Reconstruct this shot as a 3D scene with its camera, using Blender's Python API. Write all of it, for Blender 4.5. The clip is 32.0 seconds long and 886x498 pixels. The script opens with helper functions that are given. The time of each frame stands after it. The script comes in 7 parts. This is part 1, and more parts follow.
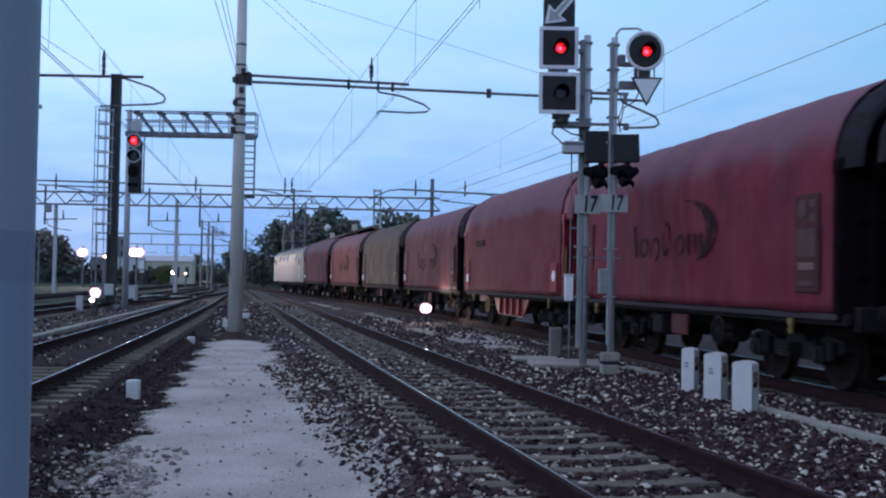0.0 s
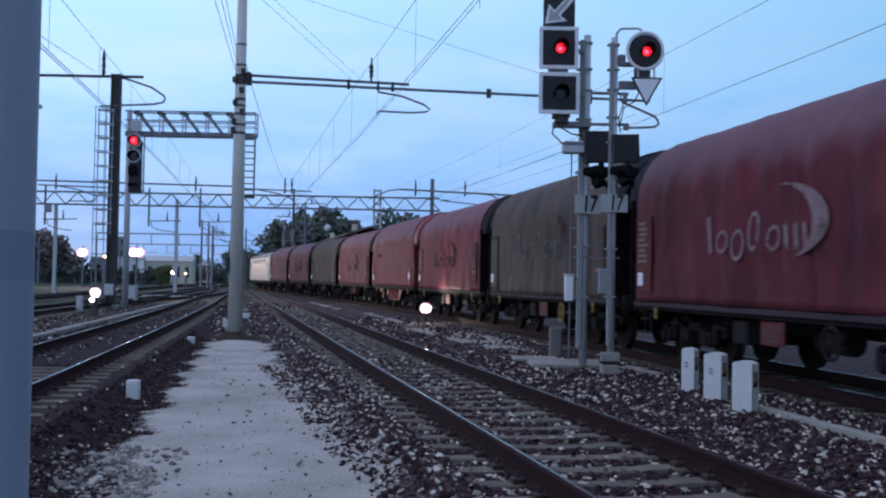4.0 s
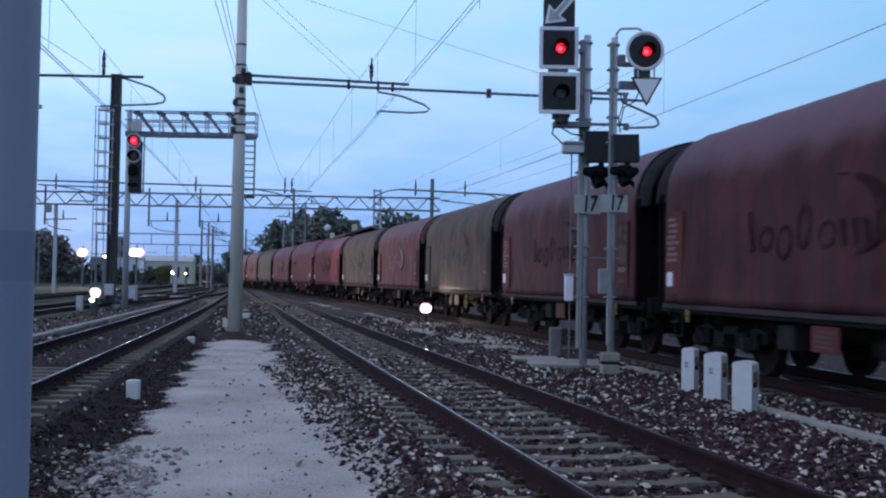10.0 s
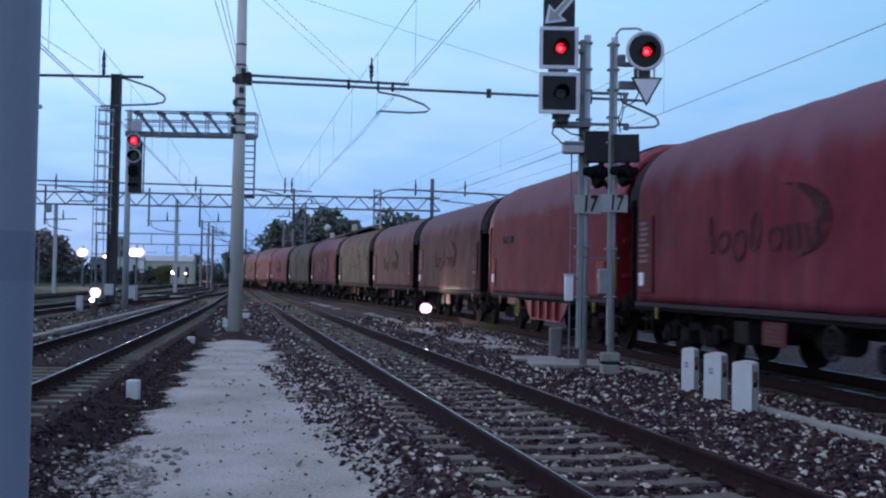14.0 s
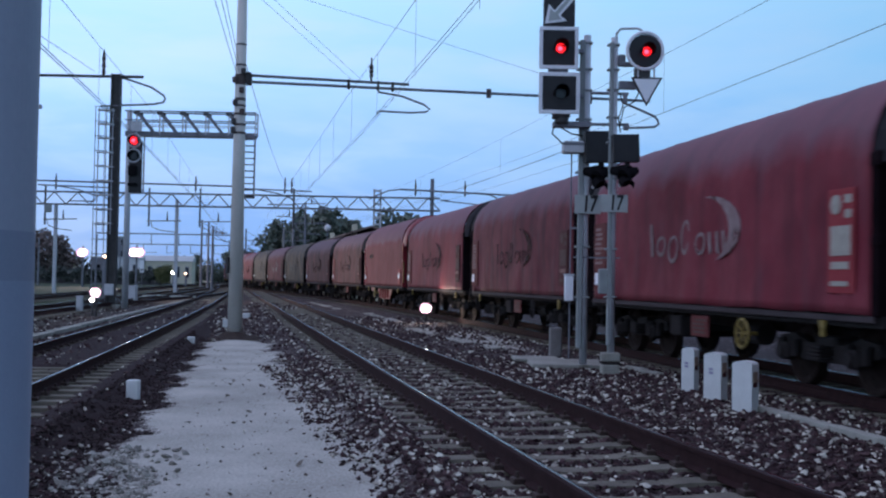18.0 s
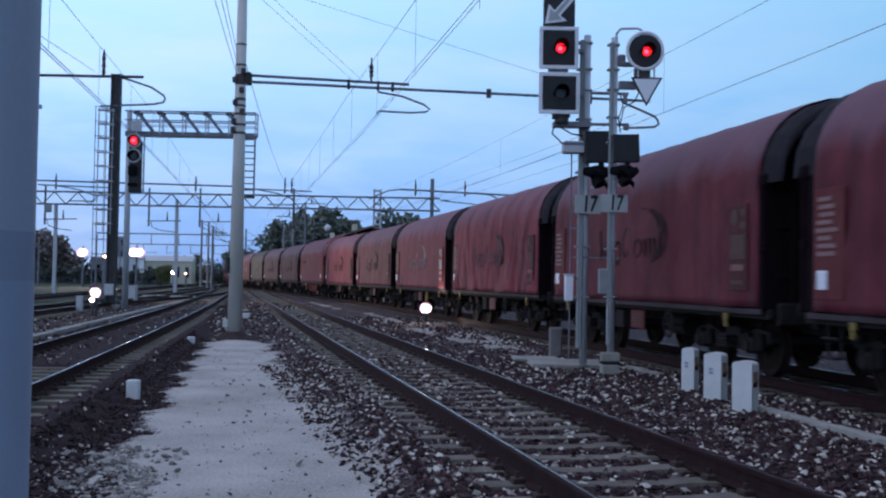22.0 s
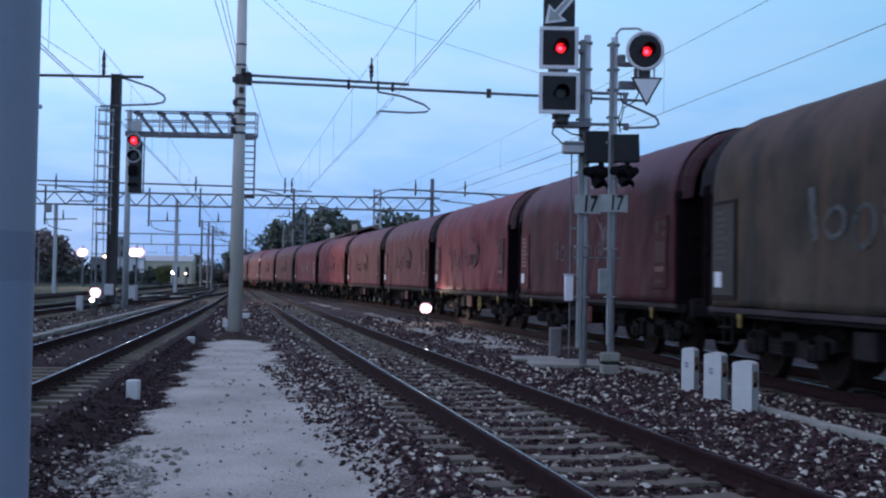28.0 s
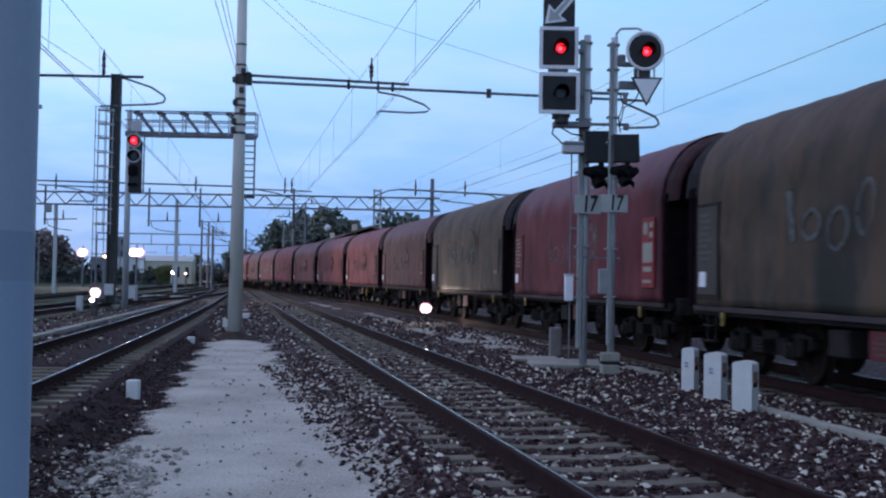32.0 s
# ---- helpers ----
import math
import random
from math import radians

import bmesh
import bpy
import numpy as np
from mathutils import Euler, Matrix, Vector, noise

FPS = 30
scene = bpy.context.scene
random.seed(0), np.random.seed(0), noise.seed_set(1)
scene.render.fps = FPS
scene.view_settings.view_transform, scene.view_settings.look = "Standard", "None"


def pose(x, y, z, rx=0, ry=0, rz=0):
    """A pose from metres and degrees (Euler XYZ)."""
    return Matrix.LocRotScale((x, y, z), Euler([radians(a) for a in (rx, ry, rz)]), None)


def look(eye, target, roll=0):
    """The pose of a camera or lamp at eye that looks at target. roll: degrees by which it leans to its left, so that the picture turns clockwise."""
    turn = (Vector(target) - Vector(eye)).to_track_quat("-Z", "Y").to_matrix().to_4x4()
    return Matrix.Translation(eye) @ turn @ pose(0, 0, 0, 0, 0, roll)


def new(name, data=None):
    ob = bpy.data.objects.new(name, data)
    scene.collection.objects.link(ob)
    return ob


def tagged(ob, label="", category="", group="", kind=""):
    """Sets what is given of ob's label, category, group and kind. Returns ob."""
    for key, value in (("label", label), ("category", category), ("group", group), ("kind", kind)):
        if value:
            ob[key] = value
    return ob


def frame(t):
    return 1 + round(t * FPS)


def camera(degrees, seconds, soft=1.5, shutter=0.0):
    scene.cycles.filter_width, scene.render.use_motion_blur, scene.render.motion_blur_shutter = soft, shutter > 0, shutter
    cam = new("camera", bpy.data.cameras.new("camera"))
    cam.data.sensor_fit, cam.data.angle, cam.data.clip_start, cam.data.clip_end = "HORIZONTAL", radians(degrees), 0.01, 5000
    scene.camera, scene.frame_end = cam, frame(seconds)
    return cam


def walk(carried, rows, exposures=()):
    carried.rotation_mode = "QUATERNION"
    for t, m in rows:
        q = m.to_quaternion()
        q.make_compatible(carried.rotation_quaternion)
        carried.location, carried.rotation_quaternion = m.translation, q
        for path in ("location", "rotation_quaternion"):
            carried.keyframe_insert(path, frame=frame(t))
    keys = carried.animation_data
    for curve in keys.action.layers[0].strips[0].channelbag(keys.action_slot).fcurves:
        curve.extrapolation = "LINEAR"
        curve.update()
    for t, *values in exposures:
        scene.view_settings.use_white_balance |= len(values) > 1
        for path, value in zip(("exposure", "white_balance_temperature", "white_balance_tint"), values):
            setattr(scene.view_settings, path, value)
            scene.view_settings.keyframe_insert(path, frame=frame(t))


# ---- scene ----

# ---------- camera: stands still on the path beside the track ----------
EYE = (0.0, 0.0, 1.308)
cam = camera(44.0, 32.0, soft=2.2, shutter=0.6)
_still = look(EYE, (0.0, math.cos(radians(1.6205)), 1.308 + math.sin(radians(1.6205))), 1.038)
walk(cam, [(0.0, _still), (32.0, _still)], exposures=((0.0, 0.0), (32.0, 0.0)))

# ---------- dusk sky ----------
SUN_ELEV, SUN_TURN = radians(4.0), radians(250.0)
world = bpy.data.worlds.new("dusk_sky")
scene.world = world
world.use_nodes = True
wn, wl = world.node_tree.nodes, world.node_tree.links
wn.clear()


def wnode(kind, **values):
    n = wn.new(kind)
    for k, v in values.items():
        n.inputs[k].default_value = v
    return n


sky = wn.new("ShaderNodeTexSky")
sky.sky_type = "NISHITA"
sky.sun_disc = False
sky.sun_elevation, sky.sun_rotation = SUN_ELEV, SUN_TURN
sky.ozone_density = 4.0
sky.dust_density = 0.6
coord = wn.new("ShaderNodeTexCoord")
squash = wn.new("ShaderNodeMapping")
squash.inputs["Scale"].default_value = (1.6, 1.6, 7.0)
squash.inputs["Rotation"].default_value = (0.05, 0.12, 0.3)
clouds = wnode("ShaderNodeTexNoise", Scale=3.2, Detail=6.0, Roughness=0.55, Distortion=0.3)
ramp = wn.new("ShaderNodeValToRGB")
ramp.color_ramp.elements[0].position, ramp.color_ramp.elements[1].position = 0.40, 0.68
split = wn.new("ShaderNodeSeparateXYZ")
height = wn.new("ShaderNodeValToRGB")
height.color_ramp.interpolation = "EASE"
h0 = height.color_ramp.elements
h0[0].position, h0[0].color = 0.0, (0.185, 0.335, 0.68, 1)
h0[1].position, h0[1].color = 0.55, (0.385, 0.40, 0.68, 1)
for pos_, col_ in ((0.05, (0.23, 0.42, 0.80, 1)), (0.12, (0.30, 0.53, 0.90, 1)), (0.20, (0.37, 0.64, 0.98, 1)), (0.28, (0.42, 0.72, 1.02, 1)), (0.38, (0.43, 0.54, 0.83, 1))):
    e_ = h0.new(pos_)
    e_.color = col_
veil = wn.new("ShaderNodeMix")
veil.data_type = "RGBA"
veil.inputs["B"].default_value = (0.50, 0.68, 0.95, 1)
both = wn.new("ShaderNodeMix")
both.data_type = "RGBA"
both.inputs["Factor"].default_value = 0.93
scaled = wn.new("ShaderNodeMix")
scaled.data_type, scaled.blend_type = "RGBA", "MULTIPLY"
scaled.inputs["Factor"].default_value = 1.0
scaled.inputs["B"].default_value = (0.1, 0.1, 0.1, 1)
back = wnode("ShaderNodeBackground", Strength=1.0)
out = wn.new("ShaderNodeOutputWorld")
wl.new(coord.outputs["Generated"], squash.inputs["Vector"])
wl.new(squash.outputs["Vector"], clouds.inputs["Vector"])
wl.new(clouds.outputs["Fac"], ramp.inputs["Fac"])
wl.new(coord.outputs["Generated"], split.inputs["Vector"])
wl.new(split.outputs["Z"], height.inputs["Fac"])
half = wn.new("ShaderNodeMath")
half.operation = "MULTIPLY"
half.inputs[1].default_value = 0.6
wl.new(ramp.outputs["Color"], half.inputs[0])
wl.new(half.outputs[0], veil.inputs["Factor"])
wl.new(height.outputs["Color"], veil.inputs["A"])
wl.new(sky.outputs["Color"], scaled.inputs["A"])
wl.new(scaled.outputs["Result"], both.inputs["A"])
wl.new(veil.outputs["Result"], both.inputs["B"])
# brighter towards the side where the sun went down
side = wnode("ShaderNodeMapRange")
for key_, val_ in (("From Min", -0.40), ("From Max", 0.40), ("To Min", 1.60), ("To Max", 1.00)):
    side.inputs[key_].default_value = val_
wl.new(split.outputs["X"], side.inputs["Value"])
# a dull cloud bank low in the west
bank_x, bank_z = wnode("ShaderNodeMapRange"), wnode("ShaderNodeMapRange")
for node_, lo_, hi_ in ((bank_x, -0.12, -0.34), (bank_z, 0.15, 0.04)):
    node_.inputs["From Min"].default_value, node_.inputs["From Max"].default_value = lo_, hi_
wl.new(split.outputs["X"], bank_x.inputs["Value"])
wl.new(split.outputs["Z"], bank_z.inputs["Value"])
bank, dull, dim = wn.new("ShaderNodeMath"), wn.new("ShaderNodeMath"), wn.new("ShaderNodeMath")
bank.operation, dull.operation, dim.operation = "MULTIPLY", "MULTIPLY_ADD", "MULTIPLY"
dull.inputs[1].default_value, dull.inputs[2].default_value = -0.16, 1.0
wl.new(bank_x.outputs["Result"], bank.inputs[0])
wl.new(bank_z.outputs["Result"], bank.inputs[1])
wl.new(bank.outputs[0], dull.inputs[0])
wl.new(dull.outputs[0], dim.inputs[0])
wl.new(side.outputs["Result"], dim.inputs[1])
wl.new(dim.outputs[0], back.inputs["Strength"])
# the after-glow is rosier in the west, the east is a colder blue
turn_ = wnode("ShaderNodeMapRange")
turn_.inputs["From Min"].default_value, turn_.inputs["From Max"].default_value = -0.42, 0.42
wl.new(split.outputs["X"], turn_.inputs["Value"])
hue_ = wn.new("ShaderNodeValToRGB")
q0 = hue_.color_ramp.elements
q0[0].position, q0[0].color, q0[1].position, q0[1].color = 0.0, (1.0, 0.94, 0.96, 1), 1.0, (0.75, 0.93, 1.0, 1)
q1 = q0.new(0.55)
q1.color = (0.93, 0.94, 0.97, 1)
wl.new(turn_.outputs["Result"], hue_.inputs["Fac"])
tint_ = wn.new("ShaderNodeMix")
tint_.data_type, tint_.blend_type = "RGBA", "MULTIPLY"
tint_.inputs["Factor"].default_value = 1.0
wl.new(both.outputs["Result"], tint_.inputs["A"])
wl.new(hue_.outputs["Color"], tint_.inputs["B"])
wl.new(tint_.outputs["Result"], back.inputs["Color"])
wl.new(back.outputs["Background"], out.inputs["Surface"])

sun_data = bpy.data.lights.new("sun", "SUN")
sun_data.energy, sun_data.angle, sun_data.color = 0.06, radians(40), (1.0, 0.84, 0.76)
sun = new("sun", sun_data)
sun.matrix_world = look((0, 0, 40), (math.sin(SUN_TURN) * -40, math.cos(SUN_TURN) * -40, 40 - 40 * math.tan(radians(14))))


# ---------- materials ----------
def material(name, rough=0.7, metal=0.0, spec=0.4):
    m = bpy.data.materials.new(name)
    m.use_nodes = True
    p = m.node_tree.nodes["Principled BSDF"]
    p.inputs["Roughness"].default_value, p.inputs["Metallic"].default_value = rough, metal
    p.inputs["Specular IOR Level"].default_value = spec
    return m, m.node_tree.nodes, m.node_tree.links, p


def surface(name, dark, light, scale=6.0, rough=0.7, metal=0.0, bump=0.15, fine=60.0, vary=0.0, spec=0.4, stretch=(1, 1, 1), contrast=0.25, island=False, dist=0.02):
    """Two colours mixed by coarse stains and fine grain, with a little relief."""
    m, n, l, p = material(name, rough, metal, spec)
    c = n.new("ShaderNodeTexCoord")
    mp = n.new("ShaderNodeMapping")
    mp.inputs["Scale"].default_value = stretch
    a, b = n.new("ShaderNodeTexNoise"), n.new("ShaderNodeTexNoise")
    a.inputs["Scale"].default_value, a.inputs["Detail"].default_value = scale, 5.0
    b.inputs["Scale"].default_value, b.inputs["Detail"].default_value = fine, 3.0
    add = n.new("ShaderNodeMix")
    add.inputs["Factor"].default_value = 0.35
    r = n.new("ShaderNodeValToRGB")
    e = r.color_ramp.elements
    e[0].position, e[1].position = 0.5 - contrast, 0.5 + contrast
    e[0].color, e[1].color = (*dark, 1), (*light, 1)
    bp = n.new("ShaderNodeBump")
    bp.inputs["Strength"].default_value, bp.inputs["Distance"].default_value = bump, dist
    l.new(c.outputs["Object"], mp.inputs["Vector"])
    l.new(mp.outputs["Vector"], a.inputs["Vector"])
    l.new(mp.outputs["Vector"], b.inputs["Vector"])
    l.new(a.outputs["Fac"], add.inputs["A"])
    l.new(b.outputs["Fac"], add.inputs["B"])
    fac = add.outputs["Result"]
    if vary:
        src = n.new("ShaderNodeNewGeometry").outputs["Random Per Island"] if island else n.new("ShaderNodeObjectInfo").outputs["Random"]
        mr = n.new("ShaderNodeMapRange")
        mr.inputs["To Min"].default_value, mr.inputs["To Max"].default_value = -vary, vary
        sm = n.new("ShaderNodeMath")
        l.new(src, mr.inputs["Value"])
        l.new(mr.outputs["Result"], sm.inputs[0])
        l.new(fac, sm.inputs[1])
        fac = sm.outputs[0]
    l.new(fac, r.inputs["Fac"])
    l.new(r.outputs["Color"], p.inputs["Base Color"])
    l.new(b.outputs["Fac"], bp.inputs["Height"])
    l.new(bp.outputs["Normal"], p.inputs["Normal"])
    return m


def glow(name, colour, strength):
    m, n, l, p = material(name, 0.3)
    p.inputs["Base Color"].default_value = (*colour, 1)
    p.inputs["Emission Color"].default_value = (*colour, 1)
    p.inputs["Emission Strength"].default_value = strength
    return m


def tarpaulin(name, dark, light, grime, amount, rough=0.74, dust_sheen=0.55, sharp=0.20, soil=0.6, drape=0.16):
    """Faded wagon sheet: coarse fading, streaks that run down, dusty arched roof with sky sheen painted in."""
    m, n, l, p = material(name, rough, 0.0, 0.16)
    c, oi = n.new("ShaderNodeTexCoord"), n.new("ShaderNodeObjectInfo")
    mp, mq = n.new("ShaderNodeMapping"), n.new("ShaderNodeMapping")
    off = n.new("ShaderNodeVectorMath")
    off.operation = "SCALE"
    off.inputs[0].default_value = (31.0, 17.0, 11.0)
    l.new(oi.outputs["Random"], off.inputs["Scale"])
    for q, sc in ((mp, (0.5, 0.5, 0.6)), (mq, (2.6, 2.6, 0.22))):
        q.inputs["Scale"].default_value = sc
        l.new(c.outputs["Object"], q.inputs["Vector"])
        l.new(off.outputs[0], q.inputs["Location"])
    a, b, g = n.new("ShaderNodeTexNoise"), n.new("ShaderNodeTexNoise"), n.new("ShaderNodeTexNoise")
    a.inputs["Scale"].default_value, a.inputs["Detail"].default_value = 1.6, 6.0
    b.inputs["Scale"].default_value, b.inputs["Detail"].default_value = 1.3, 5.0
    g.inputs["Scale"].default_value, g.inputs["Detail"].default_value = 45.0, 3.0
    l.new(mp.outputs["Vector"], a.inputs["Vector"])
    l.new(mq.outputs["Vector"], b.inputs["Vector"])
    l.new(c.outputs["Object"], g.inputs["Vector"])
    r = n.new("ShaderNodeValToRGB")
    e = r.color_ramp.elements
    e[0].position, e[1].position, e[0].color, e[1].color = 0.3, 0.72, (*dark, 1), (*light, 1)
    l.new(a.outputs["Fac"], r.inputs["Fac"])
    r2 = n.new("ShaderNodeValToRGB")
    r2.color_ramp.elements[0].position, r2.color_ramp.elements[1].position = 0.46, 0.78
    l.new(b.outputs["Fac"], r2.inputs["Fac"])
    k = n.new("ShaderNodeMath")
    k.operation = "MULTIPLY"
    k.inputs[1].default_value = amount
    l.new(r2.outputs["Color"], k.inputs[0])
    mx = n.new("ShaderNodeMix")
    mx.data_type = "RGBA"
    mx.inputs["B"].default_value = (*grime, 1)
    l.new(k.outputs[0], mx.inputs["Factor"])
    l.new(r.outputs["Color"], mx.inputs["A"])
    blot = n.new("ShaderNodeTexNoise")
    blot.inputs["Scale"].default_value, blot.inputs["Detail"].default_value, blot.inputs["Roughness"].default_value = 0.85, 8.0, 0.62
    mb = n.new("ShaderNodeMapping")
    mb.inputs["Scale"].default_value = (1.5, 1.5, 0.8)
    l.new(c.outputs["Object"], mb.inputs["Vector"])
    l.new(off.outputs[0], mb.inputs["Location"])
    l.new(mb.outputs["Vector"], blot.inputs["Vector"])
    spots = n.new("ShaderNodeMapRange")
    for key, val in (("From Min", 0.50), ("From Max", 0.66), ("To Min", 0.0), ("To Max", soil)):
        spots.inputs[key].default_value = val
    l.new(blot.outputs["Fac"], spots.inputs["Value"])
    worn = n.new("ShaderNodeMix")
    worn.data_type = "RGBA"
    worn.inputs["B"].default_value = (dark[0] * 0.42, dark[1] * 0.75, dark[2] * 0.75, 1)
    l.new(spots.outputs["Result"], worn.inputs["Factor"])
    l.new(mx.outputs["Result"], worn.inputs["A"])
    pale = n.new("ShaderNodeMapRange")
    for key, val in (("From Min", 0.42), ("From Max", 0.30), ("To Min", 0.0), ("To Max", soil * 0.55)):
        pale.inputs[key].default_value = val
    l.new(blot.outputs["Fac"], pale.inputs["Value"])
    rub = n.new("ShaderNodeMix")
    rub.data_type = "RGBA"
    rub.inputs["B"].default_value = (light[0] * 1.45, light[1] * 1.6, light[2] * 1.5, 1)
    l.new(pale.outputs["Result"], rub.inputs["Factor"])
    l.new(worn.outputs["Result"], rub.inputs["A"])
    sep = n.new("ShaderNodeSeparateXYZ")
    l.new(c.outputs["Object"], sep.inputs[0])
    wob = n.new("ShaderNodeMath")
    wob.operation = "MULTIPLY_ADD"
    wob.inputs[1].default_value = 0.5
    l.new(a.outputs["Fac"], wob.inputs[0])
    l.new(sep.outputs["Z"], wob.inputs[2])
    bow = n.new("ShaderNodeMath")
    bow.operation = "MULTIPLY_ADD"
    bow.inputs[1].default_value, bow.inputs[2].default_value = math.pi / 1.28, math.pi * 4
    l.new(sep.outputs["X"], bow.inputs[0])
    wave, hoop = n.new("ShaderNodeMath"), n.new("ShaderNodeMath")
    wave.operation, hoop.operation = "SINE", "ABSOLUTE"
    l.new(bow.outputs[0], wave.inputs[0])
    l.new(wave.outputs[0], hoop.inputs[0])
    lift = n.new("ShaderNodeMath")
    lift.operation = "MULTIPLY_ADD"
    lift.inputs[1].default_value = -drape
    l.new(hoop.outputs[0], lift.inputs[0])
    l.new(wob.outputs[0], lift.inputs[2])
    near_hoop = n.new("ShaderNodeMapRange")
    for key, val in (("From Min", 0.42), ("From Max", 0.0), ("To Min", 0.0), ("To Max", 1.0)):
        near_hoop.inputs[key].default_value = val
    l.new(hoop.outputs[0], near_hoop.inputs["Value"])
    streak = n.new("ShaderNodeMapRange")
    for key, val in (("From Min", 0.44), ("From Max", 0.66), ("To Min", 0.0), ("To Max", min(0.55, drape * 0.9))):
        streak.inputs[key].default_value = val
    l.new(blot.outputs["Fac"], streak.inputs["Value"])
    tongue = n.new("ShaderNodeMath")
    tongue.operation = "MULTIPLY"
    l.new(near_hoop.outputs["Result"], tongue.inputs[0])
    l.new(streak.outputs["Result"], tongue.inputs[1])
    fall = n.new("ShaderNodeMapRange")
    for key, val in (("From Min", 3.33 - sharp), ("From Max", 3.33 + sharp), ("To Min", 0.0), ("To Max", dust_sheen)):
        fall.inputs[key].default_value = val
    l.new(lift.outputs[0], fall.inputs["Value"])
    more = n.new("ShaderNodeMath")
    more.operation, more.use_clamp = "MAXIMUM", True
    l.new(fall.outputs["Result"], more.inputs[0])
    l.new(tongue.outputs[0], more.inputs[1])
    # violet-grey roof tone: dusty film plus the sky's sheen put into the colour
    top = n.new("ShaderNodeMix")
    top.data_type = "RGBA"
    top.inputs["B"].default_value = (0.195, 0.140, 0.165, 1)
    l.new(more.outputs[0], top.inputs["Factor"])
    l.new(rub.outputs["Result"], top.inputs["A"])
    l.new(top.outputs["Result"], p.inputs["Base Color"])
    bp = n.new("ShaderNodeBump")
    bp.inputs["Strength"].default_value, bp.inputs["Distance"].default_value = 0.5, 0.06
    l.new(a.outputs["Fac"], bp.inputs["Height"])
    bp2 = n.new("ShaderNodeBump")
    bp2.inputs["Strength"].default_value, bp2.inputs["Distance"].default_value = 0.08, 0.004
    l.new(g.outputs["Fac"], bp2.inputs["Height"])
    l.new(bp.outputs["Normal"], bp2.inputs["Normal"])
    l.new(bp2.outputs["Normal"], p.inputs["Normal"])
    return m


def worn(m, scale, lo, hi):
    """Rubs a print away in patches."""
    n, l = m.node_tree.nodes, m.node_tree.links
    c, t, r = n.new("ShaderNodeTexCoord"), n.new("ShaderNodeTexNoise"), n.new("ShaderNodeMapRange")
    t.inputs["Scale"].default_value, t.inputs["Detail"].default_value, t.inputs["Roughness"].default_value = scale, 7.0, 0.65
    r.inputs["From Min"].default_value, r.inputs["From Max"].default_value = lo, hi
    l.new(c.outputs["Object"], t.inputs["Vector"])
    l.new(t.outputs["Fac"], r.inputs["Value"])
    l.new(r.outputs["Result"], n["Principled BSDF"].inputs["Alpha"])


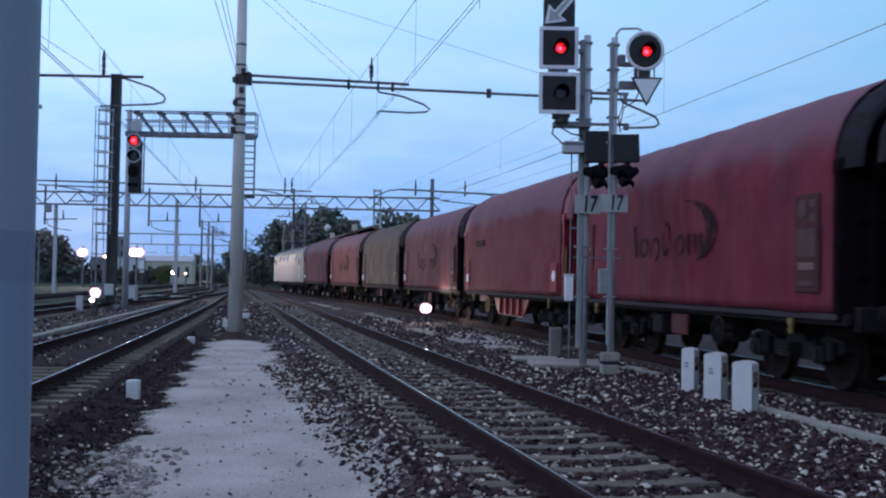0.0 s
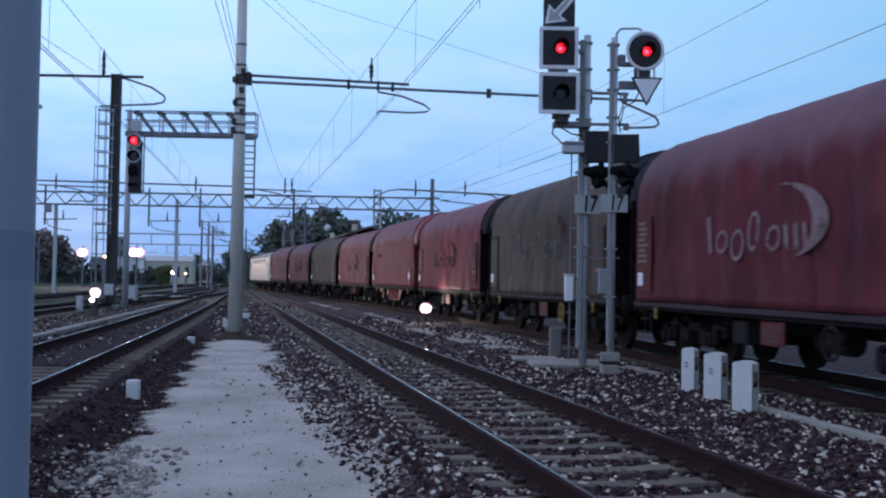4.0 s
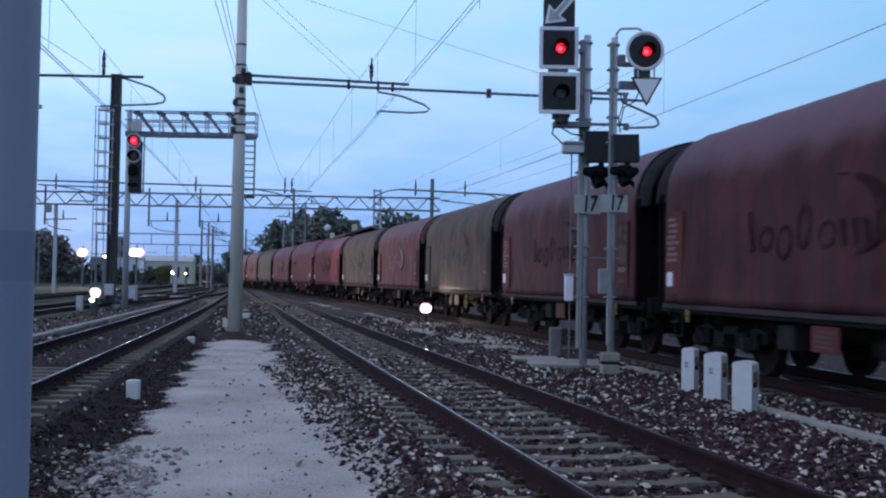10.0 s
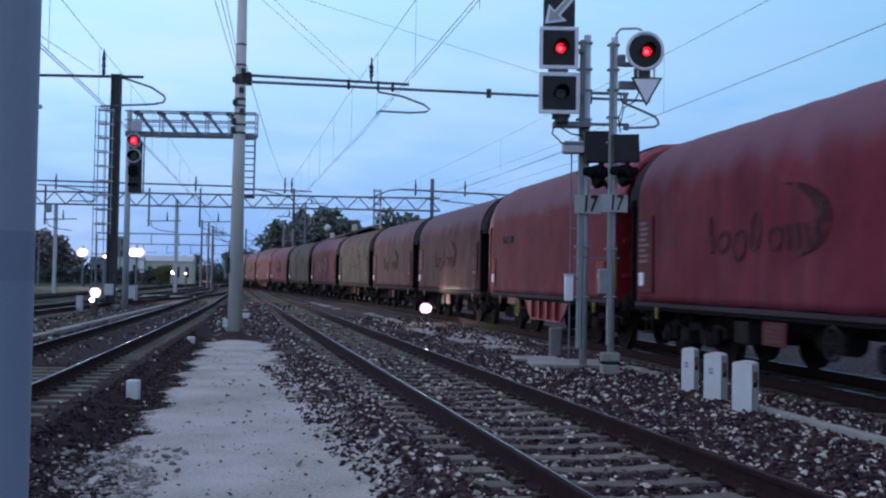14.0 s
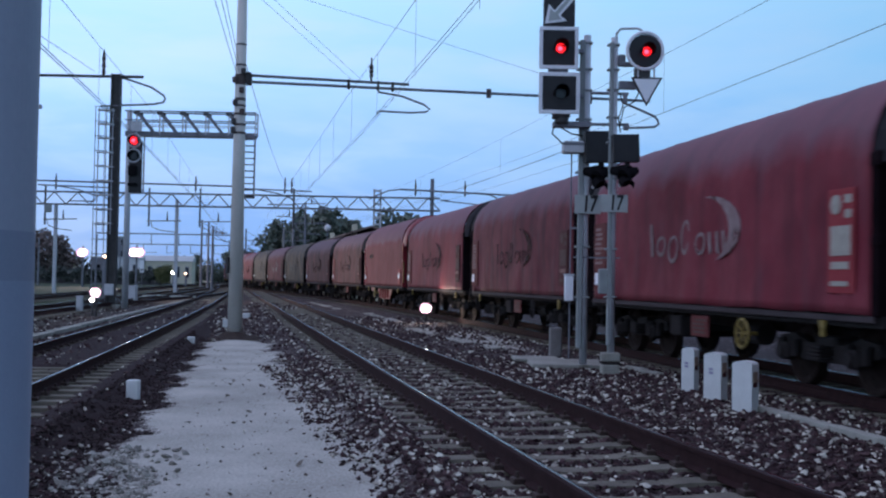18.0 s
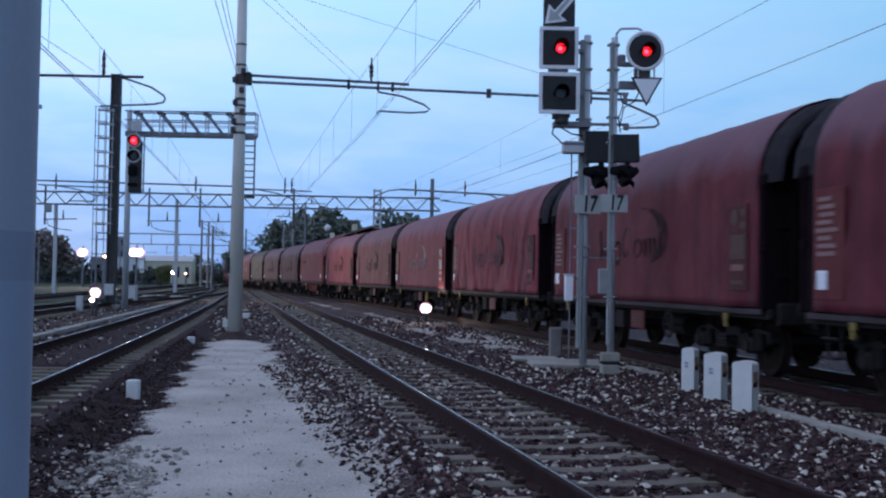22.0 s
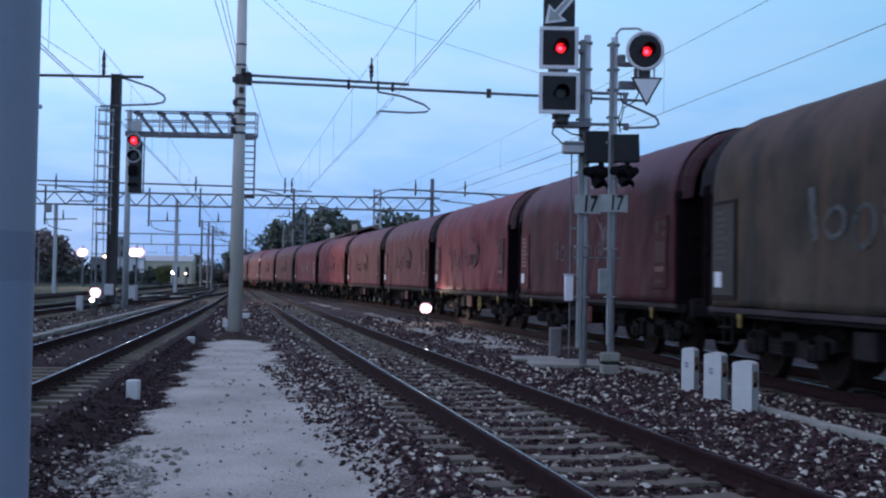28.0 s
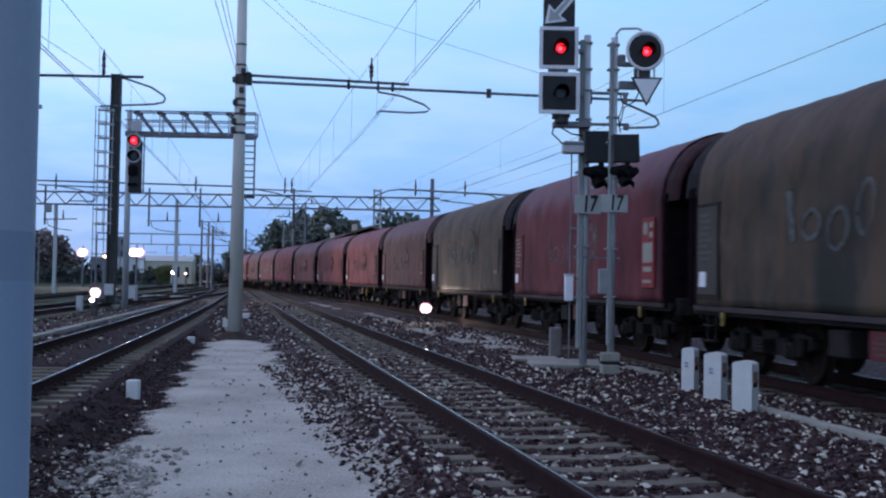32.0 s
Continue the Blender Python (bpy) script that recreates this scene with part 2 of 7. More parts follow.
def ground_material():
    """Dark ballast dirt, pale crushed stone on the trodden path (by the sheet's own attribute), weeds far off."""
    m, n, l, p = material("ballast_and_path", 0.95, 0.0, 0.2)
    c = n.new("ShaderNodeTexCoord")
    at_ = n.new("ShaderNodeAttribute")
    at_.attribute_name = "path"
    weeds = n.new("ShaderNodeAttribute")
    weeds.attribute_name = "weeds"
    vo, a, b = n.new("ShaderNodeTexVoronoi"), n.new("ShaderNodeTexNoise"), n.new("ShaderNodeTexNoise")
    vo.inputs["Scale"].default_value = 21.0
    a.inputs["Scale"].default_value, a.inputs["Detail"].default_value = 0.9, 6.0
    b.inputs["Scale"].default_value, b.inputs["Detail"].default_value = 38.0, 5.0
    for t in (vo, a, b):
        l.new(c.outputs["Object"], t.inputs["Vector"])
    stone = n.new("ShaderNodeValToRGB")
    e = stone.color_ramp.elements
    e[0].position, e[0].color, e[1].position, e[1].color = 0.0, (0.026, 0.016, 0.016, 1), 0.90, (0.42, 0.38, 0.32, 1)
    q = e.new(0.7)
    q.color = (0.060, 0.040, 0.038, 1)
    q = e.new(0.84)
    q.color = (0.11, 0.082, 0.078, 1)
    l.new(vo.outputs["Color"], stone.inputs["Fac"])
    soil = n.new("ShaderNodeMix")
    soil.data_type = "RGBA"
    soil.inputs["B"].default_value = (0.042, 0.028, 0.028, 1)
    l.new(a.outputs["Fac"], soil.inputs["Factor"])
    l.new(stone.outputs["Color"], soil.inputs["A"])
    pale = n.new("ShaderNodeValToRGB")
    e = pale.color_ramp.elements
    e[0].position, e[0].color, e[1].position, e[1].color = 0.3, (0.23, 0.22, 0.185, 1), 0.66, (0.57, 0.55, 0.475, 1)
    pm = n.new("ShaderNodeMix")
    pm.inputs["Factor"].default_value = 0.55
    l.new(a.outputs["Fac"], pm.inputs["A"])
    l.new(b.outputs["Fac"], pm.inputs["B"])
    l.new(pm.outputs["Result"], pale.inputs["Fac"])
    edge = n.new("ShaderNodeMath")
    edge.operation = "MULTIPLY_ADD"
    edge.inputs[1].default_value, edge.inputs[2].default_value = 2.2, -1.1
    rag = n.new("ShaderNodeTexNoise")
    rag.inputs["Scale"].default_value, rag.inputs["Detail"].default_value, rag.inputs["Roughness"].default_value = 3.4, 9.0, 0.68
    l.new(c.outputs["Object"], rag.inputs["Vector"])
    rg = n.new("ShaderNodeMix")
    rg.inputs["Factor"].default_value = 0.45
    l.new(rag.outputs["Fac"], rg.inputs["A"])
    l.new(b.outputs["Fac"], rg.inputs["B"])
    l.new(rg.outputs["Result"], edge.inputs[0])
    sm = n.new("ShaderNodeMath")
    l.new(edge.outputs[0], sm.inputs[0])
    l.new(at_.outputs["Fac"], sm.inputs[1])
    cut = n.new("ShaderNodeMapRange")
    cut.inputs["From Min"].default_value, cut.inputs["From Max"].default_value = 0.42, 0.58
    l.new(sm.outputs[0], cut.inputs["Value"])
    mx = n.new("ShaderNodeMix")
    mx.data_type = "RGBA"
    l.new(cut.outputs["Result"], mx.inputs["Factor"])
    # ground made darker in a band along the side track
    dark_bed_attr = n.new("ShaderNodeAttribute")
    dark_bed_attr.attribute_name = "dark_bed"
    ok = n.new("ShaderNodeMath")
    ok.operation = "MULTIPLY"
    ok.inputs[1].default_value = 0.9
    l.new(dark_bed_attr.outputs["Fac"], ok.inputs[0])
    om = n.new("ShaderNodeMix")
    om.data_type = "RGBA"
    om.inputs["B"].default_value = (0.024, 0.013, 0.013, 1)
    l.new(ok.outputs[0], om.inputs["Factor"])
    l.new(soil.outputs["Result"], om.inputs["A"])
    l.new(om.outputs["Result"], mx.inputs["A"])
    l.new(pale.outputs["Color"], mx.inputs["B"])
    gr = n.new("ShaderNodeMix")
    gr.data_type = "RGBA"
    gr.inputs["B"].default_value = (0.030, 0.050, 0.020, 1)
    gk = n.new("ShaderNodeMath")
    gk.operation = "MULTIPLY"
    l.new(a.outputs["Fac"], gk.inputs[0])
    l.new(weeds.outputs["Fac"], gk.inputs[1])
    gc = n.new("ShaderNodeMath")
    gc.operation, gc.use_clamp = "MULTIPLY", True
    gc.inputs[1].default_value = 1.75
    l.new(gk.outputs[0], gc.inputs[0])
    l.new(gc.outputs[0], gr.inputs["Factor"])
    l.new(mx.outputs["Result"], gr.inputs["A"])
    l.new(gr.outputs["Result"], p.inputs["Base Color"])
    bp = n.new("ShaderNodeBump")
    bp.inputs["Strength"].default_value, bp.inputs["Distance"].default_value = 0.5, 0.03
    l.new(b.outputs["Fac"], bp.inputs["Height"])
    l.new(bp.outputs["Normal"], p.inputs["Normal"])
    return m


def stone_material():
    m, n, l, p = material("ballast_stone", 0.9, 0.0, 0.25)
    g = n.new("ShaderNodeNewGeometry")
    r = n.new("ShaderNodeValToRGB")
    r.color_ramp.interpolation = "CONSTANT"
    e = r.color_ramp.elements
    e[0].position, e[0].color, e[1].position, e[1].color = 0.0, (0.031, 0.016, 0.017, 1), 0.905, (0.66, 0.63, 0.52, 1)
    for pos, col in ((0.36, (0.051, 0.027, 0.028, 1)), (0.62, (0.081, 0.047, 0.046, 1)), (0.78, (0.15, 0.12, 0.10, 1)), (0.825, (0.38, 0.35, 0.285, 1))):
        q = e.new(pos)
        q.color = col
    l.new(g.outputs["Random Per Island"], r.inputs["Fac"])
    l.new(r.outputs["Color"], p.inputs["Base Color"])
    return m


M = {}
M["ground"] = ground_material()
M["stone"] = stone_material()
M["dark_stone"] = surface("dark_ballast", (0.020, 0.013, 0.013), (0.060, 0.044, 0.042), 12.0, 0.95, 0, 0.2, vary=0.3, island=True, spec=0.1)
M["clod"] = surface("dry_dirt_clod", (0.09, 0.075, 0.06), (0.20, 0.175, 0.14), 12.0, 0.95, 0, 0.3, vary=0.3, island=True, spec=0.1)
M["rubble"] = surface("grey_rubble", (0.15, 0.142, 0.12), (0.47, 0.45, 0.39), 9.0, 0.9, 0, 0.2, vary=0.35, island=True)
M["rail"] = surface("rusty_rail", (0.018, 0.008, 0.009), (0.043, 0.020, 0.019), 9.0, 0.92, 0.0, 0.2, 80, spec=0.12)
M["rail_top"] = surface("worn_rail_head", (0.042, 0.036, 0.040), (0.13, 0.12, 0.128), 4.0, 0.17, 1.0, 0.02, 90)
M["sleeper"] = surface("concrete_sleeper", (0.086, 0.074, 0.054), (0.208, 0.186, 0.138), 5.0, 0.9, 0, 0.3, 70, vary=0.12)
M["soil"] = surface("dark_earth", (0.030, 0.022, 0.019), (0.075, 0.056, 0.046), 7.0, 0.95, 0, 0.4, 40, spec=0.1)
M["clip"] = surface("rail_fastening_steel", (0.03, 0.02, 0.017), (0.08, 0.05, 0.04), 20, 0.8, 0.3)
M["concrete"] = surface("weathered_concrete", (0.19, 0.188, 0.155), (0.40, 0.395, 0.335), 3.0, 0.9, 0, 0.3, 50, vary=0.1)
M["concrete_dark"] = surface("stained_concrete", (0.10, 0.095, 0.09), (0.24, 0.225, 0.21), 3.0, 0.9, 0, 0.3, 50)
M["pole"] = surface("pale_pole_concrete", (0.49, 0.475, 0.415), (0.69, 0.665, 0.60), 2.0, 0.85, 0, 0.15, 40, stretch=(1, 1, 0.35))
M["bluepole"] = surface("grey_painted_steel", (0.240, 0.290, 0.365), (0.33, 0.380, 0.455), 1.6, 0.6, 0, 0.05, 40, contrast=0.35)
M["bluepole_low"] = surface("pale_blue_painted_steel", (0.215, 0.280, 0.370), (0.295, 0.360, 0.455), 2.4, 0.6, 0, 0.08, 90, contrast=0.35)
M["bluepole_band"] = surface("dull_painted_steel", (0.190, 0.240, 0.315), (0.262, 0.315, 0.395), 2.4, 0.65, 0, 0.08, 90, contrast=0.35)
M["galv"] = surface("galvanised_steel", (0.38, 0.39, 0.40), (0.58, 0.59, 0.60), 5.0, 0.5, 0.15, 0.06, 60)
M["mast_tube"] = surface("bright_galvanised_tube", (0.42, 0.44, 0.455), (0.58, 0.60, 0.61), 5.0, 0.42, 0.1, 0.04, 60)
M["steel"] = surface("dull_grey_steel", (0.13, 0.135, 0.15), (0.25, 0.25, 0.27), 4.0, 0.6, 0.3, 0.08, 60)
M["darksteel"] = surface("dark_weathered_steel", (0.035, 0.035, 0.035), (0.085, 0.08, 0.075), 4.0, 0.7, 0.2, 0.1, 60)
M["rustband"] = surface("rust_stained_clamp", (0.06, 0.045, 0.04), (0.14, 0.11, 0.10), 8.0, 0.8, 0.2, 0.1, 60)
M["wire"] = surface("copper_wire", (0.06, 0.065, 0.075), (0.12, 0.12, 0.13), 8.0, 0.6, 0.3, 0.0)
M["insul"] = surface("brown_glazed_porcelain", (0.03, 0.018, 0.016), (0.07, 0.04, 0.035), 8.0, 0.3, 0, 0.02)
M["black"] = surface("matt_black_paint", (0.012, 0.012, 0.013), (0.028, 0.027, 0.028), 4.0, 0.6, 0, 0.05)
M["white"] = surface("white_paint", (0.60, 0.60, 0.60), (0.80, 0.80, 0.79), 6.0, 0.6, 0, 0.05, 60, contrast=0.4)
M["markerwhite"] = surface("whitewashed_stone", (0.54, 0.56, 0.53), (0.78, 0.80, 0.76), 7.0, 0.85, 0, 0.2, 50, contrast=0.38)
M["sign"] = surface("reflective_sign_white", (0.42, 0.43, 0.44), (0.58, 0.58, 0.59), 6.0, 0.5, 0, 0.02)
M["boxgrey"] = surface("grey_cabinet_paint", (0.42, 0.43, 0.43), (0.58, 0.58, 0.58), 5.0, 0.6, 0, 0.05)
M["border"] = surface("bright_white_paint", (0.74, 0.75, 0.76), (0.88, 0.88, 0.88), 6.0, 0.6, 0, 0.05, 60, contrast=0.4)
M["board"] = surface("greenish_white_board", (0.32, 0.35, 0.33), (0.46, 0.49, 0.455), 6.0, 0.6, 0, 0.02)
M["channel"] = surface("grey_green_paint", (0.20, 0.225, 0.22), (0.32, 0.345, 0.33), 5.0, 0.7, 0, 0.08)
M["hood_black"] = surface("flat_black_hood", (0.006, 0.006, 0.007), (0.014, 0.013, 0.014), 4.0, 0.95, 0, 0.05, spec=0.05)
M["tan_plate"] = surface("rusty_tan_plate", (0.20, 0.135, 0.095), (0.36, 0.27, 0.20), 12.0, 0.85, 0, 0.1)
M["red_lens"] = glow("lit_red_lens", (0.9, 0.012, 0.02), 1.6)
M["red_core"] = glow("lit_red_filament", (1.0, 0.014, 0.032), 13.0)
M["dark_lens"] = surface("unlit_lens", (0.01, 0.012, 0.012), (0.02, 0.022, 0.022), 6, 0.15)
M["lamp_white"] = glow("lit_lamp", (1.0, 0.88, 0.84), 30.0)
# emissive ring that stands in for the bloom round bright lamps
M["lamp_bloom"] = glow("painted_lamp_bloom", (1.0, 0.78, 0.84), 1.6)
M["lamp_orange"] = glow("lit_small_lamp", (1.0, 0.62, 0.42), 10.0)
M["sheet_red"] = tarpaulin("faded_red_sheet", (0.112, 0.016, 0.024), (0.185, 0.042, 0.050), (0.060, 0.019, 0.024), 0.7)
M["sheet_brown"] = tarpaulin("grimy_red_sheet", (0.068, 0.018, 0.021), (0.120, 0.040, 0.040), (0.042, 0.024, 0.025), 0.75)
M["sheet_torn"] = tarpaulin("creased_red_sheet", (0.180, 0.020, 0.030), (0.262, 0.060, 0.068), (0.10, 0.040, 0.043), 0.7, dust_sheen=0.48, sharp=0.34, drape=0.30)
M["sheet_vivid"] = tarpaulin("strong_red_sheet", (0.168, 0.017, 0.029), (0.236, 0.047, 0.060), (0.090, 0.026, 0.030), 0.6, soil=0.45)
M["sheet_bright"] = tarpaulin("clean_red_sheet", (0.155, 0.022, 0.030), (0.215, 0.048, 0.054), (0.13, 0.032, 0.036), 0.4, dust_sheen=0.5, sharp=0.10, soil=0.22, drape=0.05)
M["sheet_olive"] = tarpaulin("grimy_olive_sheet", (0.042, 0.034, 0.027), (0.108, 0.083, 0.058), (0.150, 0.086, 0.048), 0.7, dust_sheen=0.10, soil=0.7, drape=0.12)
M["end_black"] = surface("sooty_black_steel", (0.006, 0.0035, 0.0045), (0.015, 0.008, 0.010), 3.0, 0.92, 0, 0.1, spec=0.06)
M["hood_grey"] = surface("dusty_black_hood", (0.016, 0.015, 0.017), (0.036, 0.034, 0.037), 3.0, 0.85, 0, 0.15, 30, spec=0.1)
M["end_red"] = surface("red_painted_steel", (0.17, 0.005, 0.012), (0.25, 0.012, 0.020), 2.0, 0.5, 0, 0.05)
M["end_maroon"] = surface("maroon_painted_steel", (0.022, 0.004, 0.006), (0.045, 0.008, 0.010), 2.0, 0.8, 0, 0.05)
M["under"] = surface("brake_dust_steel", (0.015, 0.013, 0.013), (0.041, 0.035, 0.033), 4.0, 0.95, 0, 0.2, spec=0.12)
M["wheel"] = surface("rusty_wheel", (0.012, 0.008, 0.007), (0.032, 0.021, 0.018), 6.0, 0.9, 0.0, 0.1, spec=0.12)
M["tread"] = surface("worn_wheel_tread", (0.25, 0.24, 0.24), (0.4, 0.39, 0.39), 6.0, 0.35, 1.0, 0.05)
M["plate_red"] = surface("dirty_red_plate", (0.115, 0.030, 0.030), (0.170, 0.052, 0.048), 5.0, 0.7, 0, 0.05, spec=0.08)
M["plate_new"] = surface("clean_red_plate", (0.25, 0.030, 0.038), (0.32, 0.055, 0.060), 5.0, 0.6, 0, 0.05, spec=0.08)
M["plate_rear"] = surface("grimy_rear_plate", (0.072, 0.028, 0.027), (0.125, 0.048, 0.044), 5.0, 0.75, 0, 0.05, spec=0.08)
M["bar_dim"] = surface("nearly_gone_marking", (0.085, 0.050, 0.044), (0.15, 0.095, 0.08), 12.0, 0.75, 0, 0.02, spec=0.08)
M["marking_clear"] = surface("cream_marking", (0.30, 0.27, 0.22), (0.46, 0.43, 0.36), 10.0, 0.75, 0, 0.02, spec=0.08)
M["plate_olive"] = surface("dirty_olive_plate", (0.062, 0.056, 0.048), (0.105, 0.096, 0.080), 5.0, 0.7, 0, 0.05, spec=0.08)
M["bar_pale"] = surface("worn_white_marking", (0.20, 0.11, 0.10), (0.34, 0.24, 0.22), 14.0, 0.7, 0, 0.02, spec=0.08)
M["bar_rust"] = surface("faded_marking", (0.20, 0.10, 0.085), (0.30, 0.18, 0.15), 14.0, 0.7, 0, 0.02, spec=0.08)
M["bar_olive"] = surface("grimy_olive_marking", (0.085, 0.078, 0.066), (0.14, 0.13, 0.11), 12.0, 0.75, 0, 0.02, spec=0.08)
M["paper"] = surface("white_waybill", (0.70, 0.72, 0.75), (0.85, 0.86, 0.88), 9.0, 0.5, 0, 0.02)
M["logo_white"] = surface("worn_white_print", (0.17, 0.09, 0.088), (0.34, 0.27, 0.26), 5.0, 0.7, 0, 0.02, spec=0.08)
M["logo_faint"] = surface("rubbed_pale_print", (0.13, 0.075, 0.075), (0.26, 0.205, 0.195), 2.5, 0.75, 0, 0.0, spec=0.08)
M["logo_dark"] = surface("worn_black_print", (0.022, 0.010, 0.012), (0.070, 0.026, 0.028), 2.5, 0.7, 0, 0.02, spec=0.08)
M["logo_grey"] = surface("faded_grey_print", (0.080, 0.084, 0.078), (0.165, 0.175, 0.165), 2.5, 0.7, 0, 0.02, spec=0.08)
M["logo_ghost"] = surface("ghost_of_a_print", (0.070, 0.026, 0.030), (0.105, 0.045, 0.050), 2.5, 0.75, 0, 0.0, spec=0.08)
M["logo_teal"] = surface("dull_teal_print", (0.070, 0.050, 0.055), (0.115, 0.090, 0.092), 2.5, 0.75, 0, 0.0, spec=0.08)
M["logo_red"] = surface("faded_red_print", (0.050, 0.015, 0.020), (0.085, 0.028, 0.032), 4.0, 0.7, 0, 0.02, spec=0.08)
M["sillgrey"] = surface("dusty_side_sill", (0.038, 0.030, 0.031), (0.085, 0.068, 0.068), 3.0, 0.85, 0, 0.1, 40, stretch=(0.4, 1, 1), spec=0.12)
M["ink"] = surface("faded_purple_ink", (0.22, 0.19, 0.30), (0.36, 0.33, 0.44), 30.0, 0.8)
M["peach_plate"] = surface("sun_bleached_plate", (0.24, 0.10, 0.08), (0.36, 0.19, 0.15), 9.0, 0.7, spec=0.1)
# dimmer outer ring of the same painted bloom
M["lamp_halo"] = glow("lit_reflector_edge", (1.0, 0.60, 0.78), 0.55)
for name_, lo_, hi_ in (("logo_white", 0.30, 0.44), ("logo_faint", 0.36, 0.62), ("logo_dark", 0.34, 0.58), ("logo_grey", 0.34, 0.56), ("logo_red", 0.42, 0.80), ("logo_teal", 0.32, 0.54), ("logo_ghost", 0.34, 0.56)):
    worn(M[name_], 2.2, lo_, hi_)
# dark tone for the shadow at the edge of the raised olive panel
M["panel_shade"] = surface("painted_panel_shadow", (0.018, 0.014, 0.013), (0.042, 0.034, 0.030), 3.0, 0.7, 0, 0.05, spec=0.08)
M["yellow"] = surface("yellow_paint", (0.15, 0.10, 0.022), (0.27, 0.19, 0.04), 8.0, 0.6, 0, 0.05)
M["loco_grey"] = surface("pale_grey_loco_paint", (0.075, 0.085, 0.095), (0.115, 0.128, 0.138), 3.0, 0.5, 0, 0.03)
# orange band whose peach tone has the floodlight painted into it
M["loco_peach"] = surface("floodlit_peach_loco_band", (0.110, 0.070, 0.048), (0.165, 0.110, 0.078), 3.0, 0.5, 0, 0.03)
M["loco_blue"] = surface("teal_loco_paint", (0.09, 0.15, 0.17), (0.17, 0.25, 0.26), 3.0, 0.5, 0, 0.03)
M["glass"] = surface("dark_window_glass", (0.01, 0.012, 0.014), (0.02, 0.022, 0.025), 3.0, 0.08, 0, 0.0, spec=0.6)
# leaf tones lifted so that the colour holds the distance haze
M["leaf"] = surface("haze_lifted_foliage", (0.085, 0.110, 0.085), (0.20, 0.22, 0.165), 0.8, 0.8, 0, 0.0, vary=0.25, island=True)
M["leaf_brown"] = surface("hazy_brown_foliage", (0.115, 0.090, 0.082), (0.23, 0.175, 0.15), 0.8, 0.8, 0, 0.0, vary=0.25, island=True)
# yellow-green with the yard lamps' light painted into the leaves
M["leaf_green"] = surface("lit_green_foliage", (0.10, 0.12, 0.045), (0.20, 0.20, 0.09), 0.8, 0.8, 0, 0.0, vary=0.25, island=True)
M["bark"] = surface("bark", (0.05, 0.04, 0.03), (0.10, 0.08, 0.06), 6.0, 0.9, 0, 0.3)
# cream plaster and pale roof lightened to hold the yard lamps' light
M["plaster"] = surface("cream_plaster", (0.55, 0.50, 0.36), (0.68, 0.62, 0.47), 0.4, 0.9, 0, 0.05)
M["plaster2"] = surface("grey_plaster", (0.18, 0.18, 0.19), (0.26, 0.26, 0.27), 0.4, 0.9, 0, 0.05)
M["darkwall"] = surface("dirty_concrete_panel", (0.09, 0.09, 0.095), (0.16, 0.155, 0.16), 0.7, 0.9, 0, 0.1)
M["paleroof"] = surface("pale_sheet_roof", (0.46, 0.47, 0.45), (0.60, 0.61, 0.58), 0.5, 0.8, 0, 0.05)
M["rooftile"] = surface("clay_roof", (0.14, 0.09, 0.075), (0.22, 0.15, 0.12), 1.0, 0.9, 0, 0.1)
# hedge tone lifted for the haze too
M["hedge"] = surface("far_hedge", (0.048, 0.055, 0.050), (0.115, 0.122, 0.100), 0.6, 0.9, 0, 0.2, island=True, vary=0.2)


# ---------- mesh helpers ----------
def part(name, bm, mat, parent=None, label="", smooth=False, m=None):
    """Links a bmesh as one mesh object, under a thing or a part."""
    if isinstance(bm, bmesh.types.BMesh):
        me = bpy.data.meshes.new(name)
        bmesh.ops.recalc_face_normals(bm, faces=bm.faces)
        if smooth:
            for fc in bm.faces:
                fc.smooth = len(fc.verts) <= 4
        bm.to_mesh(me)
        bm.free()
        me.materials.append(mat)
    else:
        me = bm
    ob = new(name, me)
    if parent is not None:
        ob.parent = parent
    if m is not None:
        ob.matrix_basis = m
    if label:
        ob["label"] = label
    return ob


def thing(name, m, label, category, group="", kind=""):
    ob = new(name)
    ob.matrix_basis = m
    ob.empty_display_size = 0.2
    return tagged(ob, label, category, group, kind)


def box(bm, x, y, z, sx, sy, sz, bev=0.0, m=None):
    """A box round its centre, with its edges taken off by bev."""
    r = bmesh.ops.create_cube(bm, size=1.0)
    vs = r["verts"]
    for v in vs:
        v.co = Vector((v.co.x * sx + x, v.co.y * sy + y, v.co.z * sz + z))
    if bev:
        es = list({e for v in vs for e in v.link_edges})
        vs = bmesh.ops.bevel(bm, geom=es, offset=bev, segments=1, affect="EDGES")["verts"]
    if m is not None:
        for v in vs:
            v.co = m @ v.co
    return bm


def ring(bm, c, ax, r, n, up=None):
    ax = Vector(ax).normalized()
    u = ax.orthogonal().normalized() if up is None else Vector(up)
    w = ax.cross(u)
    return [bm.verts.new(Vector(c) + u * (r * math.cos(a)) + w * (r * math.sin(a))) for a in (2 * math.pi * k / n for k in range(n))]


def join(bm, a, b):
    n = len(a)
    for i in range(n):
        bm.faces.new((a[i], a[(i + 1) % n], b[(i + 1) % n], b[i]))


def cyl(bm, p, q, r, r2=None, n=10, caps=True):
    p, q = Vector(p), Vector(q)
    a = ring(bm, p, q - p, r, n)
    b = ring(bm, q, q - p, r if r2 is None else r2, n)
    join(bm, a, b)
    if caps:
        bm.faces.new(a[::-1])
        bm.faces.new(b)
    return bm


